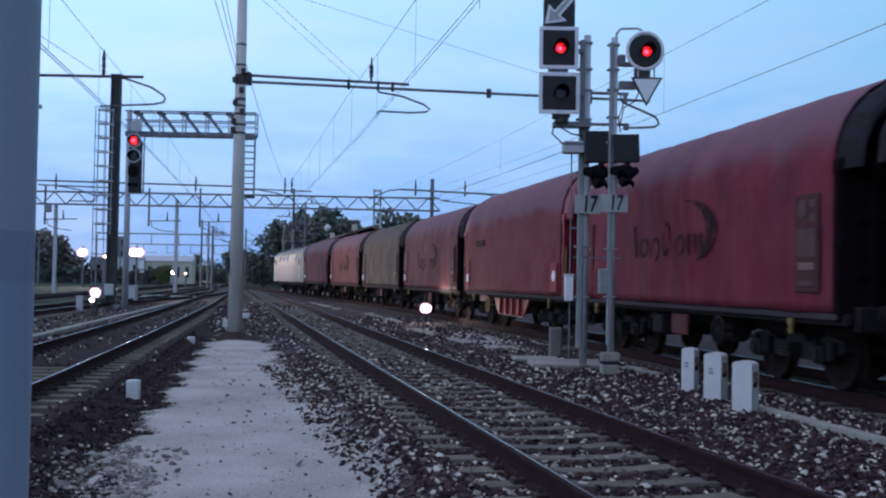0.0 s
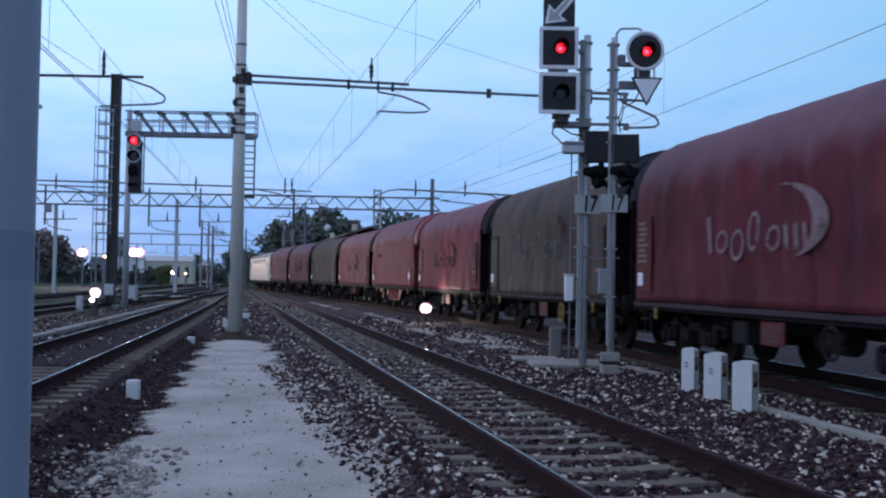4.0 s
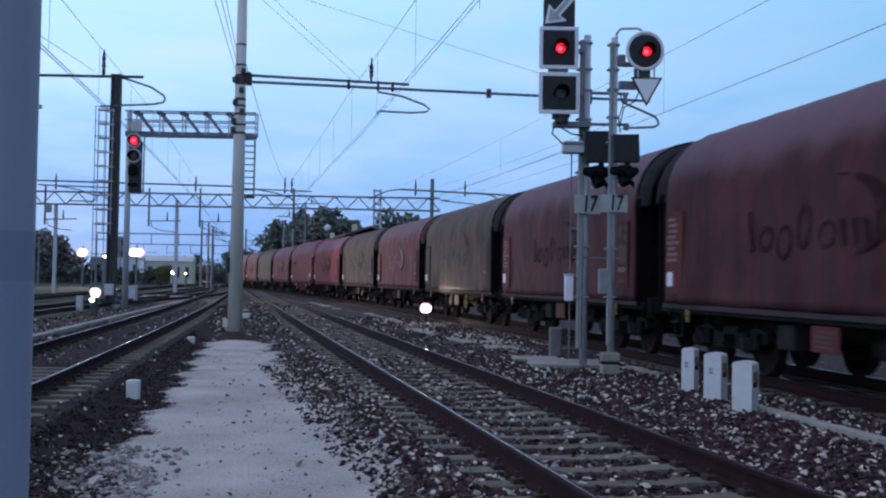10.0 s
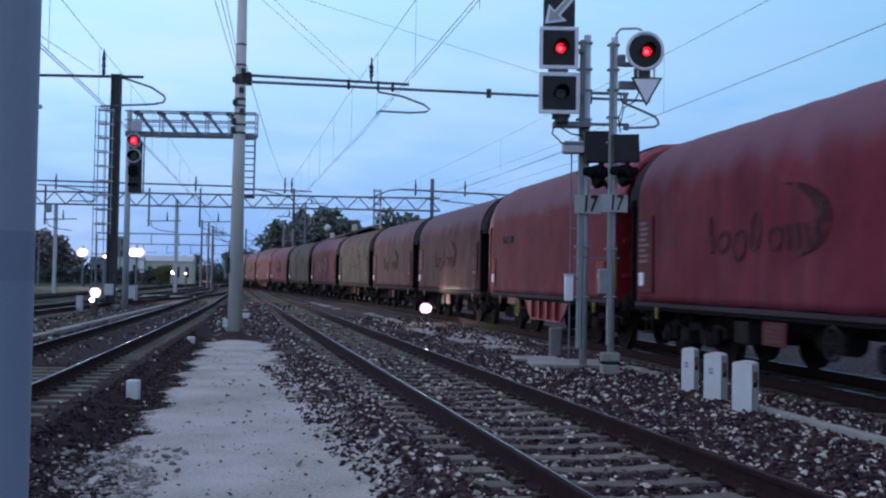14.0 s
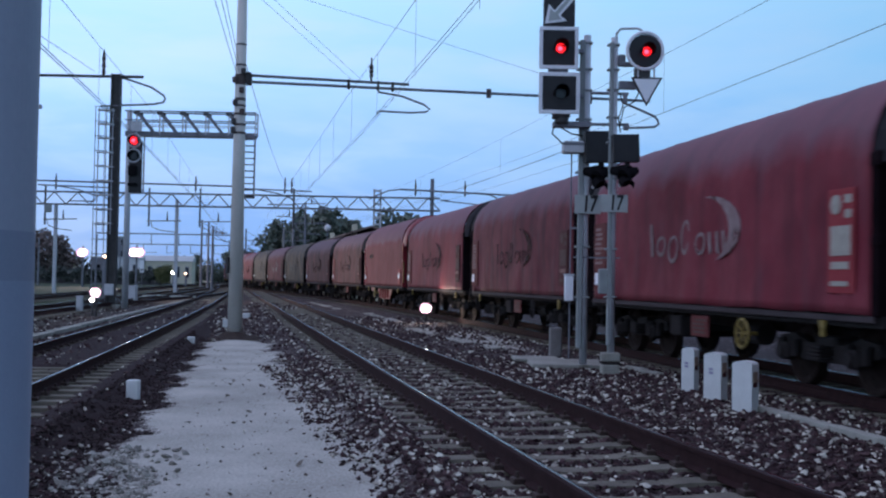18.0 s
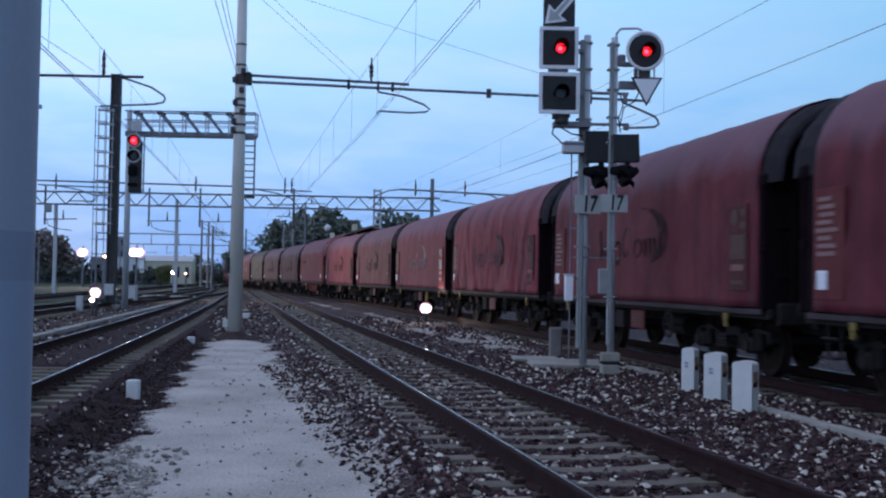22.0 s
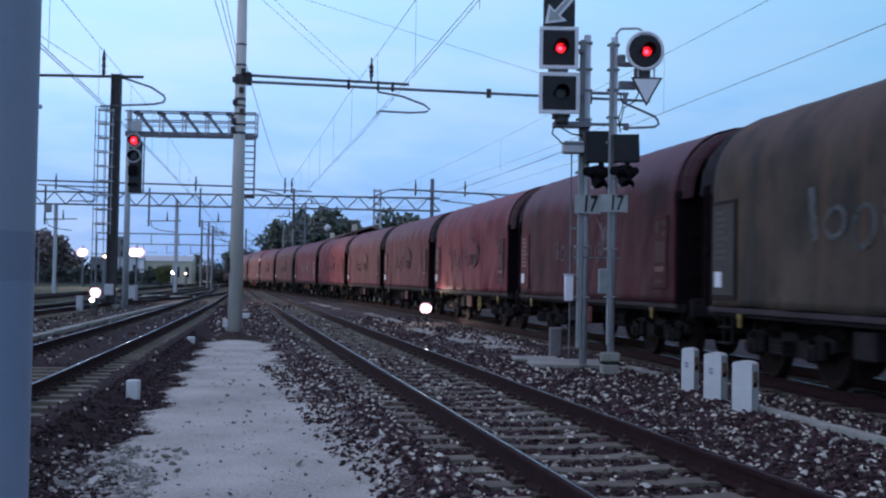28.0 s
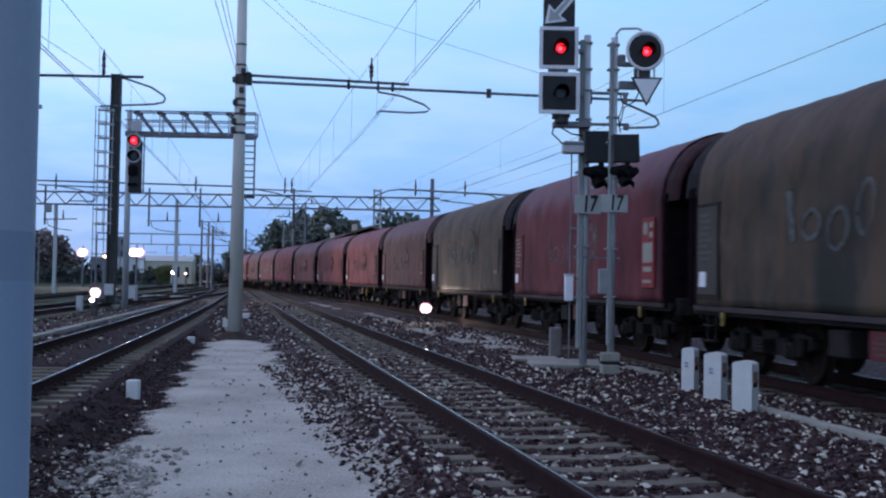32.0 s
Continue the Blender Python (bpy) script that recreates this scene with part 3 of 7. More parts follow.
def tube(bm, pts, r, n=6):
    pts = [Vector(p) for p in pts]
    last, up = None, None
    for i, p in enumerate(pts):
        d = (pts[min(i + 1, len(pts) - 1)] - pts[max(i - 1, 0)]).normalized()
        up = d.orthogonal().normalized() if up is None else (up - d * up.dot(d)).normalized()
        k = ring(bm, p, d, r, n, up)
        if last:
            join(bm, last, k)
        else:
            bm.faces.new(k[::-1])
        last = k
    bm.faces.new(last)
    return bm


def lathe(bm, prof, n=16, m=None):
    """Turns a profile of (radius, height) round the z axis."""
    last = None
    first = None
    for r, z in prof:
        k = [bm.verts.new((r * math.cos(2 * math.pi * i / n), r * math.sin(2 * math.pi * i / n), z)) for i in range(n)]
        if last:
            join(bm, last, k)
        else:
            first = k
        last = k
    bm.faces.new(first[::-1])
    bm.faces.new(last)
    if m is not None:
        bm.transform(m)
    return bm


def extrude(bm, outline, p0, dx, dy, depth):
    """A flat outline (u, v), laid out from p0 along dx and dy and given depth along their normal."""
    p0, dx, dy = Vector(p0), Vector(dx), Vector(dy)
    nn = dx.cross(dy).normalized() * depth
    a = [bm.verts.new(p0 + dx * u + dy * v) for u, v in outline]
    b = [bm.verts.new(p0 + dx * u + dy * v + nn) for u, v in outline]
    join(bm, a, b)
    bm.faces.new(a[::-1])
    bm.faces.new(b)
    return bm


def sweep(bm, path, prof):
    """A closed profile (side, up) along a path of (x, y, z, heading)."""
    last = None
    for x, y, z, th in path:
        k = [bm.verts.new((x + a * math.cos(th), y - a * math.sin(th), z + b)) for a, b in prof]
        if last:
            join(bm, last, k)
        else:
            bm.faces.new(k[::-1])
        last = k
    bm.faces.new(last)
    return bm


def B():
    return bmesh.new()


# ---------- the lines of the tracks ----------
def parabola(x0, slope, bend, y0, y1, step):
    rows = []
    y = y0
    while y <= y1:
        rows.append((x0 + slope * y + bend * y * y, y, math.atan(slope + 2 * bend * y)))
        y += step
    return rows


TRAIN_Z = -0.05
_s = np.arange(-290.0, 330.0, 1.0)
_k = np.interp(_s, [-16, -12, 15, 40, 70, 95, 120, 140, 175, 190], [0, -0.00224, -0.00115, -0.00207, -0.00059, 0.0005, 0.00089, 0.00145, 0.00126, -0.0001])
_th = np.cumsum(_k)
_th += -0.17442 - np.interp(0.0, _s, _th)
_x, _y = np.cumsum(np.sin(_th)), np.cumsum(np.cos(_th))
_x += 3.3533 - np.interp(0.0, _s, _x) + 1.45 * np.cos(_th)
_y += 22.0 - np.interp(0.0, _s, _y) - 1.45 * np.sin(_th)


def on_line(s):
    """Place and heading on the goods line, s metres along it."""
    return float(np.interp(s, _s, _x)), float(np.interp(s, _s, _y)), float(np.interp(s, _s, _th))


LINE_A = (3.05, -0.198, 0.0)
LINE_B = (-3.71, -0.1425, -0.000213)
LINE_D = (-9.45, -0.139, 0.0)
LINE_E = (-14.75, -0.137, 0.0)
A_ROWS = parabola(*LINE_A, -12.0, 116.0, 2.0)
B_ROWS = parabola(*LINE_B, -12.0, 200.0, 2.0)
D_ROWS = parabola(*LINE_D, -12.0, 230.0, 5.0)
E_ROWS = parabola(*LINE_E, -12.0, 260.0, 5.0)
C_ROWS = [on_line(s) for s in range(-285, 325, 4)]


def line_x(line, y):
    return line[0] + line[1] * y + line[2] * y * y


# ---------- ground: one sheet to the horizon ----------
def spaced(lo, hi, step, far, grow):
    mid = list(np.arange(lo, hi, step))
    a, b, d = mid[0], mid[-1], step
    left, right = [], []
    while a > -far or b < far:
        d *= grow
        a -= d
        b += d
        left.append(a)
        right.append(b)
    return np.array(left[::-1] + mid + right)


def path_mask(x, y):
    """How much of the trodden pale path lies at a place, 0 to 1."""
    yy = [4.0, 8.1, 10.0, 14.8, 20.0, 25.3, 27.5, 29.0]
    lo = np.interp(y, yy, [-2.05, -2.42, -2.92, -3.64, -4.52, -5.45, -5.7, -5.4])
    hi = np.interp(y, yy, [0.45, -0.18, -0.62, -1.68, -2.90, -3.95, -4.5, -5.4])
    lo = lo + 0.10 * np.sin(y * 2.3 + 0.6) + 0.07 * np.sin(y * 5.1) + 0.04 * np.sin(y * 11.7)
    hi = hi + 0.11 * np.sin(y * 1.9 + 2.0) + 0.07 * np.sin(y * 4.3 + 1.0) + 0.05 * np.sin(y * 9.1)
    d = np.minimum(x - lo, hi - x)
    return np.clip(0.5 + d / 0.7, 0, 1) * (y < 29.2) * (y > -60)


def rise(x, y):
    """Height of the ground: ballast beds stand a little over the yard."""
    z = np.full(np.shape(x), -0.36)
    c_at = np.interp(y, _y, _x)
    for xc, top, half in ((line_x(LINE_A, y), -0.206, 1.3), (line_x(LINE_B, y), -0.225, 1.2), (c_at, -0.26, 2.2),
                          (line_x(LINE_D, y), -0.24, 1.5), (line_x(LINE_E, y), -0.24, 1.5)):
        d = np.abs(x - xc)
        z = np.maximum(z, top - 0.14 * np.clip((d - half) / 0.9, 0, 1))
    # ballast heaped over the sleeper ends beside the path
    for d, at in ((line_x(LINE_A, y) - x, 1.38), (x - line_x(LINE_B, y), 1.36)):
        z = np.maximum(z, -0.165 - 0.20 * np.clip(np.abs(d - at) - 0.15, 0, 1) / 0.2)
    # the side track lies deep in dirt further on
    z = np.where((np.abs(x - line_x(LINE_B, y)) < 0.60) & (y > 17.5) & (y < 80), np.maximum(z, -0.160), z)
    between = (x > line_x(LINE_A, y)) & (x < c_at)
    z = np.where(between, np.maximum(z, -0.255), z)
    z = np.where(path_mask(x, y) > 0.5, np.maximum(z, -0.32), z)
    return z


def build_ground():
    xs, ys = spaced(-9.0, 7.5, 0.13, 2600, 1.28), spaced(5.0, 32.0, 0.13, 2600, 1.22)
    X, Y = np.meshgrid(xs, ys)
    Z = rise(X, Y)
    rng = np.random.default_rng(4)
    near = (np.abs(X) < 12) & (Y > 2) & (Y < 40)
    Z = Z + np.where(near, rng.normal(0, 0.007, X.shape) * (1 - 0.7 * path_mask(X, Y)), 0)
    nx, ny = len(xs), len(ys)
    # plate added only to keep the beam off the ground nearby
    idx = np.arange(nx * ny).reshape(ny, nx)
    quads = np.stack([idx[:-1, :-1], idx[:-1, 1:], idx[1:, 1:], idx[1:, :-1]], -1).reshape(-1, 4)
    me = bpy.data.meshes.new("ground")
    me.from_pydata(np.stack([X, Y, Z], -1).reshape(-1, 3).tolist(), [], quads.tolist())
    dark_bed = np.clip(1.6 - np.abs(X - line_x(LINE_B, Y) - 0.5) / 2.2, 0, 1) * (1 - path_mask(X, Y))
    for name_, val in (("dark_bed", dark_bed), ("path", np.maximum(np.maximum(path_mask(X, Y), 0.78 * np.exp(-((X - 1.05 + 0.155 * (Y - 30)) / 0.75) ** 2 - ((Y - 29.5) / 6.0) ** 2)), 0.36 * np.exp(-((X - np.interp(Y, _y, _x) + 2.9) / 0.9) ** 2) * (Y > 16) * (Y < 75))), ("weeds", np.clip((line_x(LINE_B, Y) - 2.6 - X) / 4, 0, 1) * (Y > 18) * 1.2 + (Y > 140) * 1.0)):
        at_ = me.attributes.new(name_, "FLOAT", "POINT")
        at_.data.foreach_set("value", np.clip(val, 0, 1).astype(np.float32).ravel())
    me.materials.append(M["ground"])
    for pl in me.polygons:
        pl.use_smooth = True
    tagged(new("ground", me), "dark ballast ground with a pale trodden gravel path", "ground", kind="structure")


build_ground()


def build_stones():
    """Loose ballast, thick where the camera stands near."""
    rng = np.random.default_rng(11)
    pts = []
    for count, y0, y1, x0, x1, smin, smax in ((24000, 6.5, 13.0, -4.5, 6.0, 0.016, 0.046), (19000, 13.0, 22.0, -7.5, 5.5, 0.020, 0.052), (11000, 22.0, 45.0, -12.0, 4.5, 0.026, 0.06), (9000, 18.0, 62.0, -19.0, -7.0, 0.03, 0.09), (1500, 6.8, 24.0, -5.0, 0.6, 0.006, 0.016), (5000, -10.0, 6.5, -4.5, 6.5, 0.018, 0.05), (260, 7.6, 12.5, -3.7, -2.3, 0.02, 0.055)):
        y = y0 + (y1 - y0) * rng.random(count) ** 1.15
        x = x0 + (x1 - x0) * rng.random(count)
        pm = path_mask(x, y)
        left = x < line_x(LINE_A, y) - 3.4
        keep = (rng.random(count) > np.clip(pm * 1.9, 0, 0.985 if smax > 0.03 else 0.45)) & (np.abs(x - line_x(LINE_A, y) - 0.7525) > 0.09) & (np.abs(x - line_x(LINE_A, y) + 0.7525) > 0.09)
        keep &= x < np.interp(y, _y, _x) - 1.0
        yard = x < line_x(LINE_B, y) - 2.0
        keep &= ~left | yard | (rng.random(count) > np.where(y > 10.5, 0.86, 0.5))
        along = ((x - 5.426) * -0.1942 + (y + 12) * 0.981 - 0.247) % 0.6
        across = (x - line_x(LINE_A, y)) * 0.981
        on_sleeper = ((along < 0.11) | (along > 0.49)) & (np.abs(across) < 1.25)
        keep &= ~on_sleeper | (rng.random(count) > np.where(y < 11.5, 0.74, np.where(y < 16, 0.40, 0.15)) - 0.25 * ((np.abs(across) < 0.65) & (y > 12)) - 0.22 * (np.abs(across) > 0.9))
        size = smin + (smax - smin) * rng.random(count) ** 2
        size = np.where((pm > 0.4) & (smax > 0.03), size * 0.6, size)
        size = np.where(left, size * 0.8, size)
        pts.append(np.stack([x, y, size], 1)[keep])
    scatter(np.concatenate(pts), rng, M["stone"], "ballast_stones", "loose crushed ballast stones, mostly dark, some pale")
    # dark ballast between the path and the side track
    n = 15000
    y = 7.0 + 22.0 * rng.random(n) ** 1.5
    x = line_x(LINE_B, y) + 1.45 + rng.random(n) * 2.4
    keep = (path_mask(x, y) < 0.42) & (x < line_x(LINE_A, y) - 3.0)
    scatter(np.stack([x, y, 0.010 + 0.026 * rng.random(n) ** 1.5], 1)[keep], rng, M["dark_stone"], "sooty_stones", "fine dark ballast beside the path")
    # stones kicked over the edge of the path beside the running track
    n = 5200
    y = 7.0 + 13.0 * rng.random(n) ** 1.2
    x = np.interp(y, [4.0, 8.1, 10.0, 14.8, 20.0], [0.45, -0.20, -0.68, -1.80, -3.04]) - 0.30 + 1.2 * rng.random(n) ** 0.7
    scatter(np.stack([x, y, 0.012 + 0.030 * rng.random(n) ** 1.8], 1), rng, M["stone"], "edge_stones", "dark and pale stones along the edge of the path")
    # flat clods of dirt trodden into the path
    n = 190
    y = 7.2 + 17.0 * rng.random(n) ** 1.4
    x = np.interp(y, [7, 10, 15, 20, 25], [-1.0, -1.7, -2.7, -3.7, -4.7]) + rng.normal(0, 0.62, n)
    keep = path_mask(x, y) > 0.45
    scatter(np.stack([x, y, 0.006 + 0.042 * rng.random(n) ** 3.6], 1)[keep], rng, M["clod"], "dirt_clods", "flat dark clods of dirt on the pale path", 0.35)
    # a spill of paler rubble beside the path
    n = 3000
    y = 7.6 + 2.6 * rng.random(n) ** 1.3
    x = np.interp(y, [7.6, 8.6, 9.4, 10.2], [-2.1, -2.35, -2.72, -2.95]) + rng.normal(0, 0.34, n)
    keep = (path_mask(x, y) < 0.9) & (x > -4.4)
    scatter(np.stack([x, y, 0.005 + 0.026 * rng.random(n) ** 2.2], 1)[keep], rng, M["rubble"], "gravel_rubble", "grey spilled rubble at the edge of the gravel path")
    n = 150
    y = 8.3 + 2.0 * rng.random(n)
    x = -2.75 + rng.normal(0, 0.30, n)
    scatter(np.stack([x, y, 0.018 + 0.040 * rng.random(n) ** 1.5], 1), rng, M["rubble"], "pale_stones", "larger pale stones in the dark ballast by the path")


def scatter(P, rng, mat, name, label, flat=1.0):
    """Lays one angular stone at each place (x, y, size)."""
    n = len(P)
    base = np.array([(1, 0, 0), (-1, 0, 0), (0, 1, 0), (0, -1, 0), (0, 0, 1), (0, 0, -1), (.6, .6, .5), (-.6, -.6, .5)])
    tri = np.array([(4, 6, 2), (6, 0, 2), (4, 0, 6), (4, 3, 0), (4, 7, 3), (7, 1, 3), (4, 1, 7), (4, 2, 1), (5, 2, 0), (5, 0, 3), (5, 3, 1), (5, 1, 2)])
    V = base[None] * rng.uniform(0.6, 1.25, (n, 8, 1)) * np.stack([rng.uniform(.8, 1.4, n), rng.uniform(.6, 1.0, n), rng.uniform(.45, .85, n) * flat], -1)[:, None]
    a = rng.uniform(0, 2 * np.pi, n)
    tilt = rng.normal(0, 0.35, n)
    ca, sa = np.cos(a)[:, None], np.sin(a)[:, None]
    vx, vz = V[..., 0] * np.cos(tilt)[:, None] - V[..., 2] * np.sin(tilt)[:, None], V[..., 0] * np.sin(tilt)[:, None] + V[..., 2] * np.cos(tilt)[:, None]
    wx, wy = vx * ca - V[..., 1] * sa, vx * sa + V[..., 1] * ca
    s = P[:, 2][:, None]
    W = np.stack([wx * s + P[:, 0][:, None], wy * s + P[:, 1][:, None], vz * s + (rise(P[:, 0], P[:, 1]) + P[:, 2] * 0.28)[:, None]], -1)
    F = tri[None] + (np.arange(n) * 8)[:, None, None]
    me = bpy.data.meshes.new(name)
    me.from_pydata(W.reshape(-1, 3).tolist(), [], F.reshape(-1, 3).tolist())
    me.materials.append(mat)
    tagged(new(name, me), label, "ballast", kind="stuff")


build_stones()


# ---------- tracks ----------
RAIL = [(-0.07, -0.172), (0.07, -0.172), (0.07, -0.160), (0.012, -0.140), (0.010, -0.045), (0.034, -0.036), (0.036, -0.005), (-0.036, -0.005), (-0.034, -0.036), (-0.010, -0.045), (-0.012, -0.140), (-0.07, -0.160)]
HEAD = [(0.004, -0.0045), (0.034, -0.0045), (0.034, -0.002), (0.029, 0.0), (0.009, 0.0), (0.004, -0.002)]


def sleeper_mesh():
    bm = B()
    w0, w1 = 0.15, 0.115
    last = None
    for x, hz, hw in ((-1.25, 0.0, 1.0), (-0.45, 0.0, 1.0), (-0.3, -0.014, 0.94), (0.3, -0.014, 0.94), (0.45, 0.0, 1.0), (1.25, 0.0, 1.0)):
        k = [bm.verts.new((x, -w0 * hw, -0.2)), bm.verts.new((x, w0 * hw, -0.2)), bm.verts.new((x, w1 * hw, hz)), bm.verts.new((x, -w1 * hw, hz))]
        if last:
            join(bm, last, k)
        else:
            bm.faces.new(k[::-1])
        last = k
    bm.faces.new(last)
    bmesh.ops.recalc_face_normals(bm, faces=bm.faces)
    me = bpy.data.meshes.new("sleeper")
    bm.to_mesh(me)
    bm.free()
    me.materials.append(M["sleeper"])
    return me


SLEEPER = sleeper_mesh()


def clip_mesh():
    bm = B()
    for sx in (-0.7525, 0.7525):
        for side in (-1, 1):
            box(bm, sx + side * 0.105, 0, 0.02, 0.085, 0.12, 0.045, 0.006)
            cyl(bm, (sx + side * 0.105, 0, 0.02), (sx + side * 0.105, 0, 0.085), 0.018, n=6)
    bmesh.ops.recalc_face_normals(bm, faces=bm.faces)
    me = bpy.data.meshes.new("rail_clips")
    bm.to_mesh(me)
    bm.free()
    me.materials.append(M["clip"])
    return me


CLIPS = clip_mesh()


def railway_track(rows, label, z=0.0, near=None, far_to=400.0, far_from=-400.0):
    """Two rails on concrete sleepers; sleepers inside `near` are pieces of their own, the rest one joined part."""
    tr = thing("railway_track", pose(0, 0, 0), label, "railway track", "tracks", "structure")
    pts = [(x, y, z, th) for x, y, th in rows]
    for side in (-0.7525, 0.7525):
        off = [(x + side * math.cos(th), y - side * math.sin(th), zz, th) for x, y, zz, th in pts]
        rl = part("rail", sweep(B(), off, RAIL), M["rail"], tr, "rust-brown steel rail")
        part("rail_head", sweep(B(), off, HEAD), M["rail_top"], rl, "bright worn running surface")
    ds = np.concatenate([[0], np.cumsum([math.dist(rows[i][:2], rows[i + 1][:2]) for i in range(len(rows) - 1)])])
    arr = np.array(rows)
    verts, faces = [], []
    base = [(v.co.x, v.co.y, v.co.z) for v in SLEEPER.vertices]
    fac = [tuple(p.vertices) for p in SLEEPER.polygons]
    for d in np.arange(0.247, ds[-1], 0.6):
        x, y, th = (float(np.interp(d, ds, arr[:, k])) for k in range(3))
        if near and near[0] < y < near[1]:
            ob = part("sleeper", SLEEPER, None, tr, m=pose(x, y, z - 0.172, random.uniform(-.6, .6), 0, -math.degrees(th) + random.uniform(-.8, .8)))
            part("rail_clips", CLIPS, None, ob)
        elif far_from < y < far_to:
            c, s = math.cos(-th), math.sin(-th)
            o = len(verts)
            verts += [(x + a * c - b * s, y + a * s + b * c, z - 0.18 + e) for a, b, e in base]
            faces += [tuple(o + i for i in f) for f in fac]
    if verts:
        me = bpy.data.meshes.new("far_sleepers")
        me.from_pydata(verts, [], faces)
        me.materials.append(M["sleeper"])
        tagged(part("far_sleepers", me, None, tr), kind="stuff")
    return tr


railway_track(A_ROWS, "running track with rusty rails on pale concrete sleepers", near=(7.0, 42.0))
railway_track(B_ROWS, "curving side track with shiny rails on concrete sleepers", near=(12.0, 42.0))
railway_track(C_ROWS, "track under the passing goods train", TRAIN_Z)
railway_track(D_ROWS, "yard track with dark rails", far_from=20)
railway_track(E_ROWS, "yard track beside the grass verge", far_from=30)


def crossover_rows():
    """The turnout curve that leads from the yard track over to the side track."""
    rows = []
    for k in range(41):
        y = 40.0 + 1.5 * k
        u = k / 40.0
        w = u * u * (3 - 2 * u)
        rows.append((line_x(LINE_D, y) * (1 - w) + line_x(LINE_B, y) * w, y))
    out_ = []
    for i, (x, y) in enumerate(rows):
        x0, y0 = rows[max(i - 1, 0)]
        x1, y1 = rows[min(i + 1, 40)]
        out_.append((x, y, math.atan2(x1 - x0, y1 - y0)))
    return out_


turnout = thing("turnout", pose(0, 0, 0), "turnout rails crossing from yard track to side track", "railway track", "tracks", "structure")
for side_ in (-0.7525, 0.7525):
    off_ = [(x + side_ * math.cos(t), y - side_ * math.sin(t), -0.003, t) for x, y, t in crossover_rows()]
    rl_ = part("rail", sweep(B(), off_, RAIL), M["rail"], turnout)
    part("rail_head", sweep(B(), off_, HEAD), M["rail_top"], rl_)


# ---------- the goods train ----------
PITCH = 12.04
WAGON_TOP, EAVE, SILL, HALF = 4.09, 2.82, 1.04, 1.45


def arch(half, eave, top, n=12, power=2.25):
    """Outline of the sheet from eave to eave, as (side, height)."""
    pts = []
    for i in range(n + 1):
        a = math.pi * i / n
        c, s = math.cos(a), math.sin(a)
        pts.append((half * math.copysign(abs(c) ** (2 / power), c), eave + (top - eave) * abs(s) ** (2 / power)))
    return pts


def section(half, sill, eave, top, n=14):
    side = [(half, sill + (eave - sill) * k / 14) for k in range(14)]
    return side + arch(half, eave, top, n) + [(-a, b) for a, b in side[::-1]]


